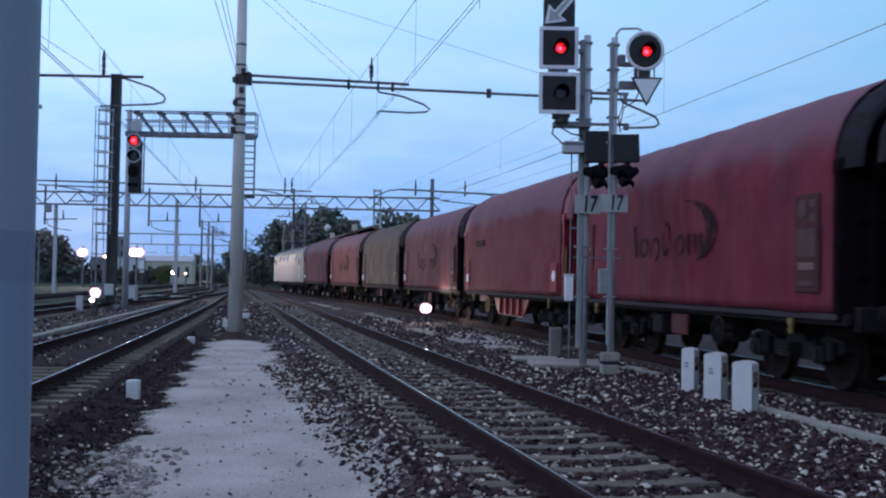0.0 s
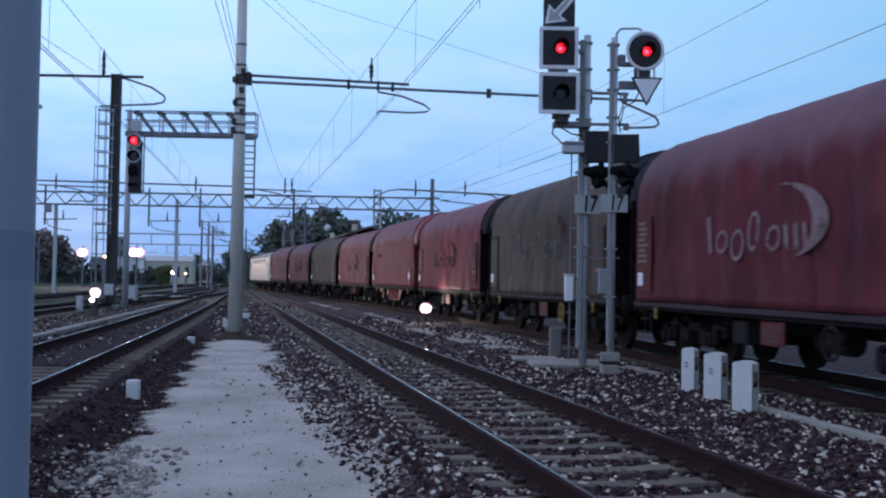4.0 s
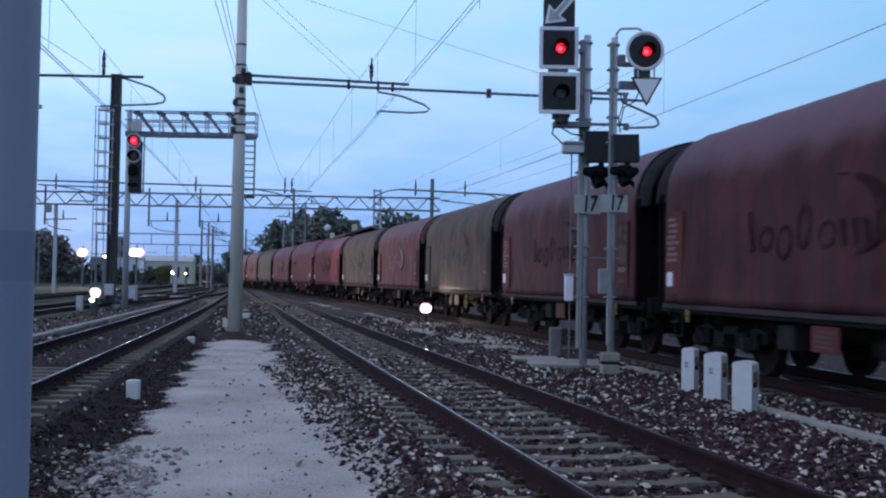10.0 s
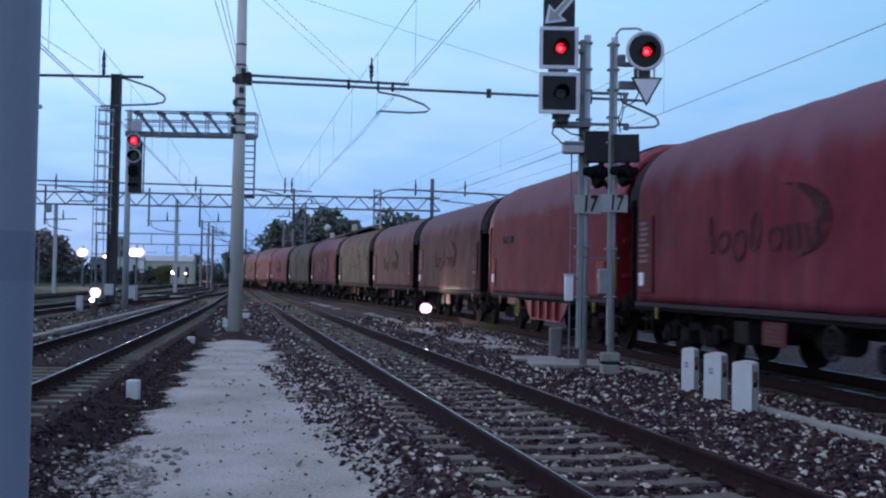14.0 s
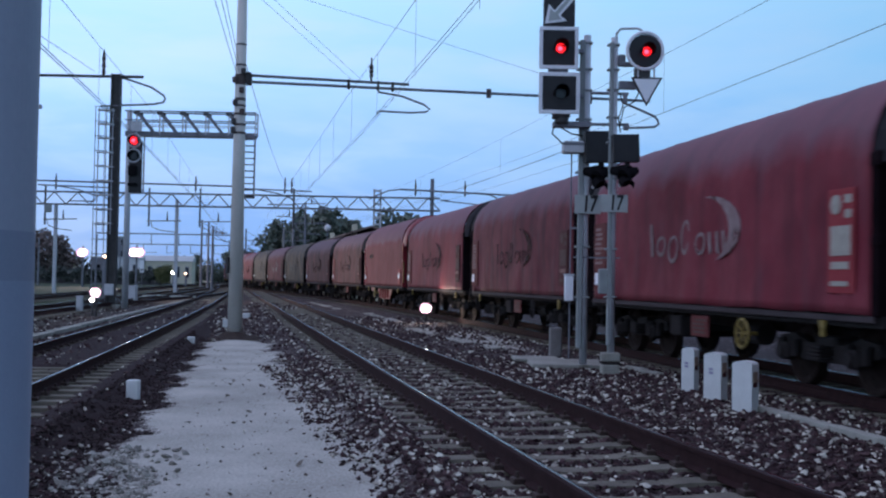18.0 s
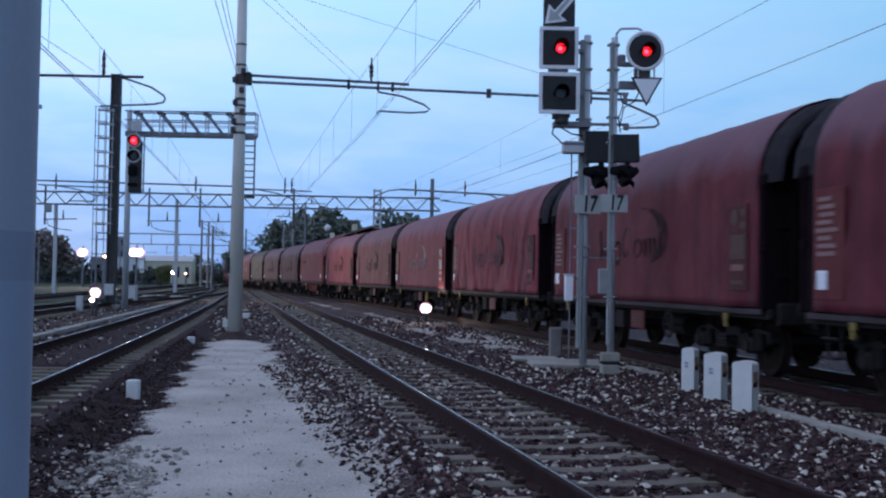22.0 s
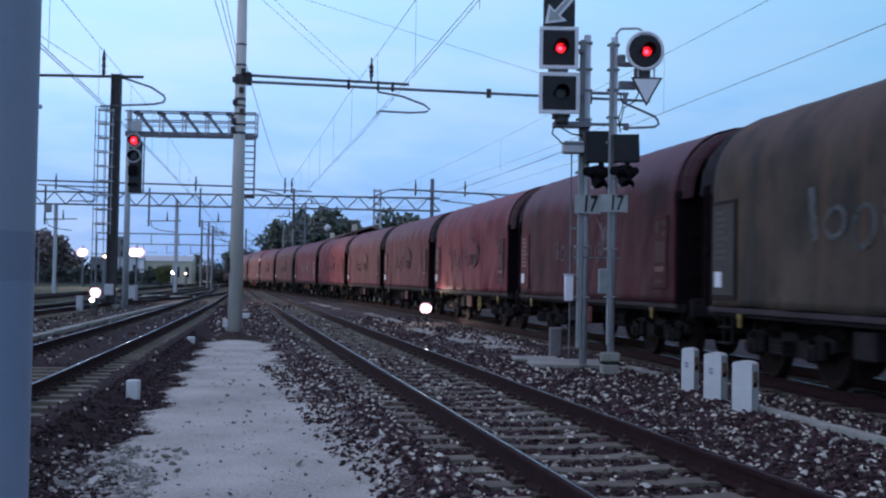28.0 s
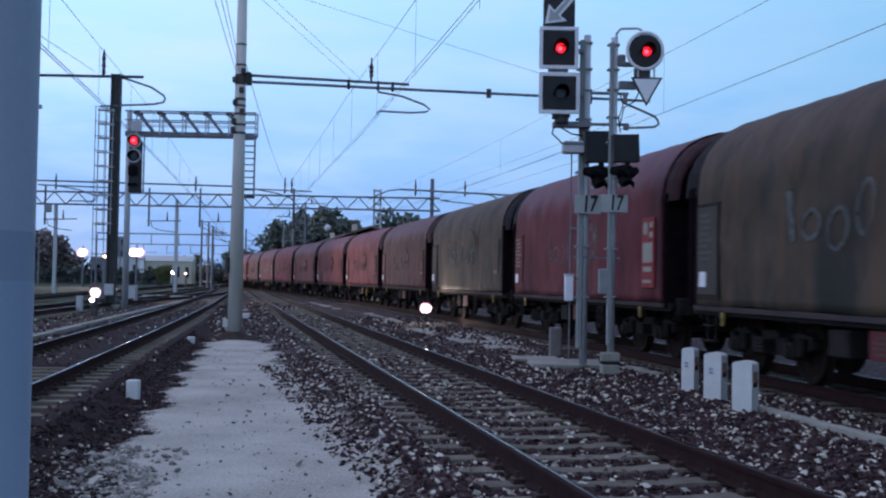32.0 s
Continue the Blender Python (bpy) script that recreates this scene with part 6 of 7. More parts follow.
def number_board(w, x, z, wide=0.49, shift=0.03):
    nb = part("number_board", box(B(), x, -0.14, z, wide, 0.02, 0.35, 0.006), M["board"], w, "greenish-white board with the number 17")
    digits(nb, x + shift, -0.155, z, "17", 0.42)


def hooded_lamp(w, x, y, z, turn, down):
    """A small black lamp under a long hood, turned towards the line."""
    m = Matrix.Translation((x, y, z)) @ Matrix.Rotation(radians(turn), 4, "Z") @ Matrix.Rotation(radians(down), 4, "X") @ Matrix.Scale(1.3, 4)
    bm = B()
    cyl(bm, (0, 0.12, 0), (0, -0.05, 0), 0.06, 0.095, n=12)
    visor(bm, (0, -0.05, 0), 0.095, 0.15)
    bm.transform(m)
    part("hooded_lamp", bm, M["hood_black"], w, "small black hooded lamp")
    part("lamp_bracket", box(B(), x - 0.06, y + 0.10, z - 0.03, 0.05, 0.10, 0.20, 0.01), M["galv"], w)


def lower_lights(w, z, x, wide, tall):
    """The black lamp box with hooded low lamps under it."""
    bm = box(B(), 0, 0, 0, wide, 0.16, tall, 0.014)
    for dx in (-wide / 2 + 0.02, wide / 2 - 0.02):
        box(bm, dx, -0.085, 0, 0.035, 0.03, tall, 0.006)
    bm.transform(Matrix.Translation((x, -0.22, z)) @ Matrix.Rotation(radians(7), 4, "Z") @ Matrix.Rotation(radians(-2), 4, "Y"))
    part("lamp_box", bm, M["black"], w, "black square lamp box")
    zz = z - tall / 2
    hooded_lamp(w, x - 0.12, -0.18, zz - 0.17, 48, 8)
    hooded_lamp(w, x + 0.12, -0.24, zz - 0.20, -50, 20)
    hooded_lamp(w, x - 0.02, -0.20, zz - 0.34, 15, 32)
    bm = B()
    box(bm, x + 0.06, -0.12, zz - 0.06, 0.10, 0.10, 0.14, 0.01)
    box(bm, x + 0.02, -0.10, zz - 0.40, 0.22, 0.06, 0.05, 0.008, Matrix.Rotation(0, 4, "X"))
    part("lamp_hanger", bm, M["darksteel"], w)


sig = thing("signal_mast", pose(2.555, 19.795, -0.159), "grey signal mast with two square heads, upper one red", "railway signal", "signals by the goods line")
sig.scale = (0.96, 0.96, 0.96)
mast_body(sig, 6.20, -0.14, 0.095)
square_head(sig, -0.585, 5.86, True)
square_head(sig, -0.565, 5.02, False, 0.75, 0.76)
ind = part("route_indicator", box(B(), -0.585, -0.40, 6.55, 0.58, 0.12, 0.60, 0.015), M["black"], sig, "black box with a white diagonal arrow")
bm_ = B()
extrude(bm_, [(-0.27, -0.27), (0.14, -0.21), (0.02, -0.11), (0.27, 0.19), (0.17, 0.28), (-0.09, -0.02), (-0.20, 0.10)], (-0.585, -0.462, 6.57), (1, 0, 0), (0, 0, 1), 0.012)
arr_ = part("arrow", bm_, M["border"], ind, "white arrow pointing down")
bm_ = B()
extrude(bm_, [(-0.20, -0.22), (0.04, -0.18), (-0.03, -0.10), (0.20, 0.18), (0.16, 0.22), (-0.09, -0.06), (-0.17, 0.02)], (-0.585, -0.475, 6.57), (1, 0, 0), (0, 0, 1), 0.006)
part("arrow_face", bm_, M["board"], arr_, "dull inner face of the arrow")
for z_ in (5.86, 5.02):
    part("arm", box(B(), -0.30, -0.16, z_, 0.44, 0.08, 0.08, 0.01), M["steel"], sig)
part("neck", box(B(), -0.585, -0.34, 5.44, 0.36, 0.16, 0.10, 0.01), M["steel"], sig)
part("pedestal", lathe(B(), [(0.10, 4.46), (0.13, 4.50), (0.13, 4.58), (0.16, 4.60), (0.16, 4.68)], 14, Matrix.Translation((-0.50, -0.30, 0))), M["darksteel"], sig, "dark round foot of the signal heads")
part("platform_bracket", box(B(), -0.30, -0.18, 4.47, 0.70, 0.26, 0.10, 0.01, None), M["steel"], sig)
part("junction_box", box(B(), -0.26, -0.14, 4.05, 0.40, 0.30, 0.22, 0.02), M["boxgrey"], sig, "grey cable box")
part("box_lid", box(B(), -0.26, -0.295, 4.11, 0.41, 0.02, 0.05, 0.006), M["steel"], sig)
part("cable", tube(B(), [(-0.62, -0.3, 4.50), (-0.66, -0.2, 4.3), (-0.46, -0.15, 4.12)], 0.015), M["black"], sig)
part("cable", tube(B(), [(-0.5, -0.2, 4.42), (-0.3, -0.2, 4.30), (-0.08, -0.12, 4.28)], 0.014), M["black"], sig)
lower_lights(sig, 4.06, 0.215, 0.56, 0.59)
number_board(sig, 0.03, 2.99)
part("ladder_rail", cyl(B(), (-0.27, -0.02, 0.1), (-0.27, -0.02, 4.2), 0.014, n=6), M["steel"], sig)
part("tie_bar", box(B(), 0.22, -0.06, 2.0, 0.86, 0.025, 0.03), M["steel"], sig, "thin bar joining both masts")
wb_ = part("white_box", box(B(), -0.29, -0.06, 1.42, 0.16, 0.16, 0.48, 0.015), M["border"], sig, "small white equipment box")
part("box_cap", box(B(), -0.29, -0.06, 1.67, 0.19, 0.19, 0.03, 0.008), M["boxgrey"], wb_)
for z_ in (1.2, 1.6, 2.55):
    part("clamp_arm", box(B(), -0.14, -0.03, z_, 0.26, 0.03, 0.04), M["steel"], sig)

sig2 = thing("signal_mast", pose(2.895, 18.79, -0.012), "grey signal mast with a round head glowing red", "railway signal", "signals by the goods line")
sig2.scale = (0.864, 0.864, 0.864)
mast_body(sig2, 6.42, -0.09, 0.075)
hd_ = part("signal_head", cyl(B(), (0.53, -0.36, 6.08), (0.53, -0.44, 6.08), 0.315, n=32), M["black"], sig2, "round black signal disc")
rim_ = B()
ring_pts = [(0.53 + 0.345 * math.cos(a), -0.42, 6.08 + 0.36 * math.sin(a)) for a in (2 * math.pi * k / 32 for k in range(33))]
tube(rim_, ring_pts, 0.036, 6)
part("white_rim", rim_, M["border"], hd_, "white painted rim")
lamp_unit(hd_, 0.56, -0.45, 6.06, True)
part("lamp_housing", box(box(B(), 0.53, -0.26, 6.06, 0.34, 0.2, 0.4, 0.03), 0.50, -0.30, 5.66, 0.30, 0.20, 0.24, 0.02), M["darksteel"], hd_)
bm_ = B()
extrude(bm_, [(-0.31, 0.0), (0.31, 0.0), (0.0, -0.57)], (0.57, -0.40, 5.56), (1, 0, 0), (0, 0, 1), 0.02)
tri_ = part("triangle_sign", bm_, M["darksteel"], sig2, "triangle sign pointing down")
bm_ = B()
extrude(bm_, [(-0.25, -0.035), (0.25, -0.035), (0.0, -0.50)], (0.57, -0.422, 5.56), (1, 0, 0), (0, 0, 1), 0.008)
part("triangle_face", bm_, M["border"], tri_, "white triangle face")
part("gooseneck", tube(B(), [(0.02, 0, 6.2), (0.03, -0.05, 6.50), (0.10, -0.1, 6.58), (0.42, -0.2, 6.57), (0.5, -0.25, 6.52)], 0.025), M["galv"], sig2)
part("arm", box(B(), 0.26, -0.14, 5.86, 0.40, 0.08, 0.09, 0.01), M["steel"], sig2)
part("arm", box(B(), 0.24, -0.16, 5.44, 0.36, 0.12, 0.16, 0.015), M["steel"], sig2)
part("terminal_box", box(B(), 0.13, -0.08, 5.96, 0.14, 0.14, 0.20, 0.015), M["steel"], sig2, "small grey box clamped to the mast")
for x_ in (0.40, 0.72):
    part("hanger", box(B(), x_, -0.40, 5.66, 0.03, 0.03, 0.28), M["galv"], sig2)
part("cable", tube(B(), [(0.36, -0.2, 5.44), (0.46, -0.2, 5.30), (0.38, -0.18, 5.12), (0.18, -0.12, 5.0), (0.10, -0.1, 4.6)], 0.012), M["black"], sig2)
part("cable", tube(B(), [(0.10, -0.1, 5.3), (0.16, -0.14, 5.05), (0.08, -0.12, 4.8), (0.12, -0.12, 4.5)], 0.012), M["black"], sig2)
lower_lights(sig2, 4.18, 0.20, 0.53, 0.55)
number_board(sig2, 0.015, 3.10, 0.53, 0.03)
part("cabinet", box(B(), -0.13, 0.06, 1.56, 0.24, 0.2, 0.50, 0.02), M["channel"], sig2, "small grey-green cabinet")
part("foot_block", box(B(), -0.01, 0, 0.07, 0.36, 0.36, 0.17, 0.02), M["concrete"], sig2, "concrete foot block")
part("foot_band", box(B(), -0.01, 0, -0.045, 0.37, 0.37, 0.05, 0.01), M["under"], sig2, "dark band round the foot")
part("foot_block", box(B(), -0.02, -0.04, -0.22, 0.34, 0.38, 0.28, 0.02), M["concrete"], sig2, "concrete foot block")

slab = tagged(part("concrete_slab", box(box(B(), 2.35, 20.6, -0.215, 1.4, 1.5, 0.08, 0.015), 1.85, 21.5, -0.20, 0.9, 0.9, 0.06, 0.015), M["concrete"]), "flat concrete slab at the foot of the signal masts", "slab", kind="structure")
tagged(part("concrete_bollard", box(B(), 2.29, 22.07, 0.10, 0.24, 0.24, 0.60, 0.025), M["concrete_dark"]), "short square grey concrete bollard", "bollard")


def marker(x, y, w, hgt, label, mark):
    o = thing("marker_post", pose(x, y, -0.27, 0, 0, -38), label, "marker post", "white marker posts")
    bm = B()
    half_ = w / 2
    top_ = [(half_ * math.cos(a), hgt - 0.045 + 0.045 * math.sin(a)) for a in (math.pi * k / 8 for k in range(9))]
    extrude(bm, [(-half_, -0.1), (half_, -0.1)] + top_, (0, half_ * 0.85, 0), (1, 0, 0), (0, 0, 1), w * 0.85)
    sharp = [e for e in bm.edges if e.is_manifold and e.calc_face_angle(0) > 0.6]
    bmesh.ops.bevel(bm, geom=sharp, offset=0.010, segments=2, affect="EDGES")
    part("stone", bm, M["markerwhite"], o)
    if mark:
        for dz in (-0.024, 0.024):
            part("digit_bar", box(B(), -0.02, half_ * -0.85 - 0.002, hgt * 0.62 + dz, 0.055, 0.006, 0.030), M["ink"], o, "unreadable faint marking")
    part("rust_plate", box(B(), half_ + 0.012, -0.01, hgt * 0.62, 0.030, w * 0.66, 0.030, 0.004), M["tan_plate"], o, "rusty metal ledge")
    part("rust_plate", box(B(), half_ + 0.004, -0.01, hgt * 0.72, 0.010, w * 0.56, 0.10, 0.003), M["tan_plate"], o, "tan metal plate")
    part("rust_plate", box(B(), half_ + 0.004, -0.01, hgt * 0.545, 0.010, w * 0.50, 0.06, 0.003), M["plate_rear"], o, "dark rust-stained plate")


marker(3.655, 16.12, 0.196, 0.655, "whitewashed square marker post among ballast", True)
marker(3.75, 15.0, 0.252, 0.66, "whitewashed marker post, middle of three", True)
marker(3.785, 13.66, 0.256, 0.645, "whitewashed marker post with an arched top, largest of three", False)


def trough(rows, w, label, broken=False):
    """Low concrete cable trough in short lengths."""
    o = thing("cable_trough", pose(0, 0, 0), label, "cable trough", kind="structure")
    for (x0, y0, z0), (x1, y1, z1) in zip(rows, rows[1:]):
        dd = math.dist((x0, y0), (x1, y1))
        n = max(1, round(dd / 1.0))
        for i in range(n):
            a = (i + 0.5) / n
            if broken and random.random() < 0.3:
                continue
            part("cover", box(B(), 0, 0, 0, (dd / n - 0.015) * (random.uniform(0.7, 1.0) if broken else 1.0), w * (random.uniform(0.75, 1.1) if broken else 1.0), 0.12, 0.012), M["concrete"], o,
                 m=pose(x0 + (x1 - x0) * a, y0 + (y1 - y0) * a, z0 + (z1 - z0) * a + random.uniform(-.008, .008), random.uniform(-2, 2) * (1.5 if broken else .3), random.uniform(-2, 2) * (1 if broken else .3), math.degrees(math.atan2(y1 - y0, x1 - x0)) + random.uniform(-.6, .6) * (9 if broken else 1)))


trough([(4.85, 9.0, -0.24), (4.42, 10.95, -0.24), (3.98, 13.8, -0.24), (3.88, 14.4, -0.25)], 0.13, "pale concrete cable trough along the goods line")
trough([(3.72, 18.6, -0.25), (3.45, 20.2, -0.26)], 0.2, "short piece of concrete trough in the ballast", True)
trough([(1.3, 25.2, -0.285), (-0.05, 30.4, -0.285), (-0.9, 34.6, -0.29)], 0.42, "broken pale concrete trough covers in the ballast", True)
trough([(-1.5, 39.5, -0.29), (-3.3, 49.0, -0.29)], 0.4, "pale concrete trough covers beside the train", True)
trough([(-5.2, 55.0, -0.29), (-8.2, 69.0, -0.30)], 0.4, "pale concrete trough covers far along the line", True)
trough([(-9.2, 21.5, -0.29), (-10.07, 27.15, -0.29), (-12.25, 42.0, -0.29), (-16.4, 70.5, -0.29)], 0.24, "long concrete cable trough between the yard tracks")


def white_peg(x, y, w, hgt, label):
    o = thing("white_peg", pose(x, y, -0.36), label, "peg", "white pegs beside the side track")
    part("stone", box(B(), 0, 0, hgt / 2, w, w * 0.7, hgt, 0.015), M["markerwhite"], o)


white_peg(-4.02, 14.40, 0.165, 0.29, "small white concrete peg on dark ballast")
white_peg(-5.93, 26.03, 0.17, 0.22, "small white concrete peg on dark ballast")
white_peg(-6.97, 35.51, 0.20, 0.26, "small white concrete peg near the pole")
white_peg(-7.70, 43.17, 0.32, 0.22, "low white concrete block beside the track")


# ground light by the goods line
def ground_light(x, y, z, r, label, stem):
    o = thing("ground_light", pose(x, y, z), label, "lamp")
    part("stem", cyl(B(), (0, 0.05, -stem), (0, 0.05, 0), 0.05, n=8), M["darksteel"], o)
    part("housing", cyl(B(), (0, 0.01, 0), (0, 0.22, 0), r * 1.05, r * 0.7, n=16), M["darksteel"], o)
    wide = Matrix.Diagonal((1.12, 1, 0.98, 1)) @ Matrix.Rotation(math.pi / 2, 4, "X")
    part("lens", lathe(B(), [(r, 0.0), (r * 0.9, r * 0.25), (r * 0.5, r * 0.42)], 16, wide), M["lamp_white"], o, "brightly lit white lens")
    if r < 0.1:
        return
    # two glowing rings imitate the bloom round this lens
    rim = part("reflector", lathe(B(), [(r * 1.02, 0.01), (r * 1.20, 0.05), (r * 1.22, 0.03), (r * 1.02, -0.01)], 16, wide), M["lamp_bloom"], o, "bloom painted round the lens")
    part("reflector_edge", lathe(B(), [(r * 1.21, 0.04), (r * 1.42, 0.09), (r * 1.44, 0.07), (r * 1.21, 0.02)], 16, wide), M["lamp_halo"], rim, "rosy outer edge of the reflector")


ground_light(-0.60, 40.5, 0.26, 0.14, "low ground lamp glowing bright white by the train", 0.5)
ground_light(-13.06, 41.4, 0.60, 0.135, "low lamp glowing bright white in the yard", 0.95)
# glowing lens added in place of the yard light's reflection on the rail
ground_light(-13.10, 41.1, 0.33, 0.08, "small glow standing in for the yard light reflection", 0.6)


def area_glow(x, y, z, tx, ty, tz, power, size, colour=(1.0, 0.86, 0.80), spread=140):
    d = bpy.data.lights.new("lamp_beam", "SPOT")
    d.energy, d.color, d.spot_size, d.spot_blend, d.shadow_soft_size = power, colour, radians(spread), 0.8, size
    o = new("lamp_beam", d)
    o.matrix_world = look((x, y, z), (tx, ty, tz))


area_glow(-0.60, 40.2, 0.26, -0.3, 34.0, 0.6, 200.0, 0.1, (1.0, 0.80, 0.70), spread=172)


# ---------- yard floodlights ----------
def floodlight(x, y, hgt, z_lamp, n, label, mat="lamp_white", r=0.5):
    o = thing("floodlight_mast", pose(x, y, -0.36), label, "floodlight", "yard floodlights")
    part("mast", lathe(B(), [(0.16, 0), (0.09, hgt)], 10), M["steel"], o)
    part("crossbar", box(B(), 0, 0, z_lamp, 1.6 if n > 1 else 0.5, 0.12, 0.12), M["steel"], o)
    if r > 0.3:
        part("glare_shield", box(B(), 0, -1.0, z_lamp - 0.55, 0.9 + 0.9 * n, 1.5, 0.03), M["darksteel"], o)
    for k in range(n):
        dx = (k - (n - 1) / 2) * 0.62
        wide = Matrix.Translation((dx, -0.205, z_lamp)) @ Matrix.Diagonal((1.35, 1, 0.95, 1)) @ Matrix.Rotation(math.pi / 2, 4, "X")
        lp = part("lamp_housing", cyl(B(), (dx, -0.20, z_lamp), (dx, 0.15, z_lamp), r * 1.05, r * 0.6, n=16), M["darksteel"], o)
        part("lamp_glass", lathe(B(), [(r, 0.0), (r * 0.85, r * 0.3), (r * 0.4, r * 0.45)], 18, wide), M[mat], lp, "lit glass")
        if r < 0.3:
            continue
        # glowing rings round the glass imitate its bloom
        part("reflector", lathe(B(), [(r * 1.02, 0.02), (r * 1.22, 0.10), (r * 1.24, 0.06), (r * 1.02, -0.02)], 18, wide), M["lamp_bloom"], lp, "bloom painted round the lens")
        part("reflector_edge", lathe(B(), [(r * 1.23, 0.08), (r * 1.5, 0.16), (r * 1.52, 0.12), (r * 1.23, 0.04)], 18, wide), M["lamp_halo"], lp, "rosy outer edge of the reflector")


floodlight(-45.95, 140.0, 5.2, 4.36, 1, "yard floodlight mast, lamp glowing white", r=0.40)
floodlight(-39.10, 140.0, 5.4, 4.49, 2, "yard floodlight mast, two lamps glowing white", r=0.42)
floodlight(-23.1, 75.0, 3.1, 2.85, 1, "small lamp post with a warm light", "lamp_orange", 0.10)
floodlight(-34.35, 140.0, 2.4, 1.97, 1, "low yard lamp, lit", "lamp_white", 0.17)
floodlight(-33.2, 142.0, 2.4, 1.9, 1, "low yard lamp, dim", "lamp_orange", 0.10)
area_glow(-45.9, 139.2, 4.0, -10.0, 60.0, 4.0, 5000.0, 0.15, (1.0, 0.82, 0.74), 150)
area_glow(-39.1, 139.2, 4.1, -8.0, 60.0, 4.0, 5400.0, 0.15, (1.0, 0.82, 0.74), 150)
# extra beam beside the small lamp, made strong to brighten the middle wagons
area_glow(-22.7, 73.8, 2.85, 0.0, 57.0, 3.2, 6500.0, 0.1, (1.0, 0.78, 0.68), 62)


# ---------- left: dark mast, signal gantry, ladder ----------
def h_mast(x, y, w, hgt, label, z0=-0.36, mat="darksteel"):
    o = thing("catenary_mast", pose(x, y, z0), label, "mast")
    part("flange", box(B(), -w / 2, 0, hgt / 2, w * 0.18, w * 0.8, hgt, 0.01), M[mat], o)
    part("flange", box(B(), w / 2, 0, hgt / 2, w * 0.18, w * 0.8, hgt, 0.01), M[mat], o)
    part("web", box(B(), 0, 0, hgt / 2, w * 0.85, 0.06, hgt), M[mat], o)
    part("footing", box(B(), 0, 0, 0.1, w * 1.9, w * 1.9, 0.3, 0.03), M["concrete"], o)
    return o


dm = h_mast(-15.45, 51.2, 0.38, 11.05, "heavy dark steel overhead-line mast")
part("cross_arm", box(B(), -1.2, 0, 10.93, 4.9, 0.12, 0.12, 0.01), M["darksteel"], dm)
part("insulator", lathe(B(), [(0.06, 10.8), (0.10, 10.95), (0.06, 11.1), (0.11, 11.2), (0.06, 11.4), (0.10, 11.55), (0.03, 12.0)], 10, Matrix.Translation((-0.62, 0, 0.2))), M["insul"], dm, "brown ribbed insulator")
part("steady_arm", tube(B(), [(0.2, 0, 10.88), (0.55, 0.0, 10.80), (1.66, 0, 10.44), (2.22, 0, 10.08), (2.30, 0, 9.92), (2.22, 0, 9.76), (1.77, 0, 9.66), (0.25, 0, 9.58), (-0.7, 0, 9.52)], 0.05, 7), M["steel"], dm, "bent tubular steady arm", smooth=True)
part("hanging_lamp", box(box(B(), -3.72, 0, 9.45, 0.5, 0.2, 0.2, 0.04), -3.8, 0, 9.05, 0.3, 0.2, 0.62, 0.05), M["boxgrey"], dm, "small hanging yard lamp, unlit")
part("sign_plate", box(B(), 0.02, -0.4, 0.95, 0.42, 0.1, 0.52, 0.02), M["boxgrey"], dm, "pale cabinet at the foot")


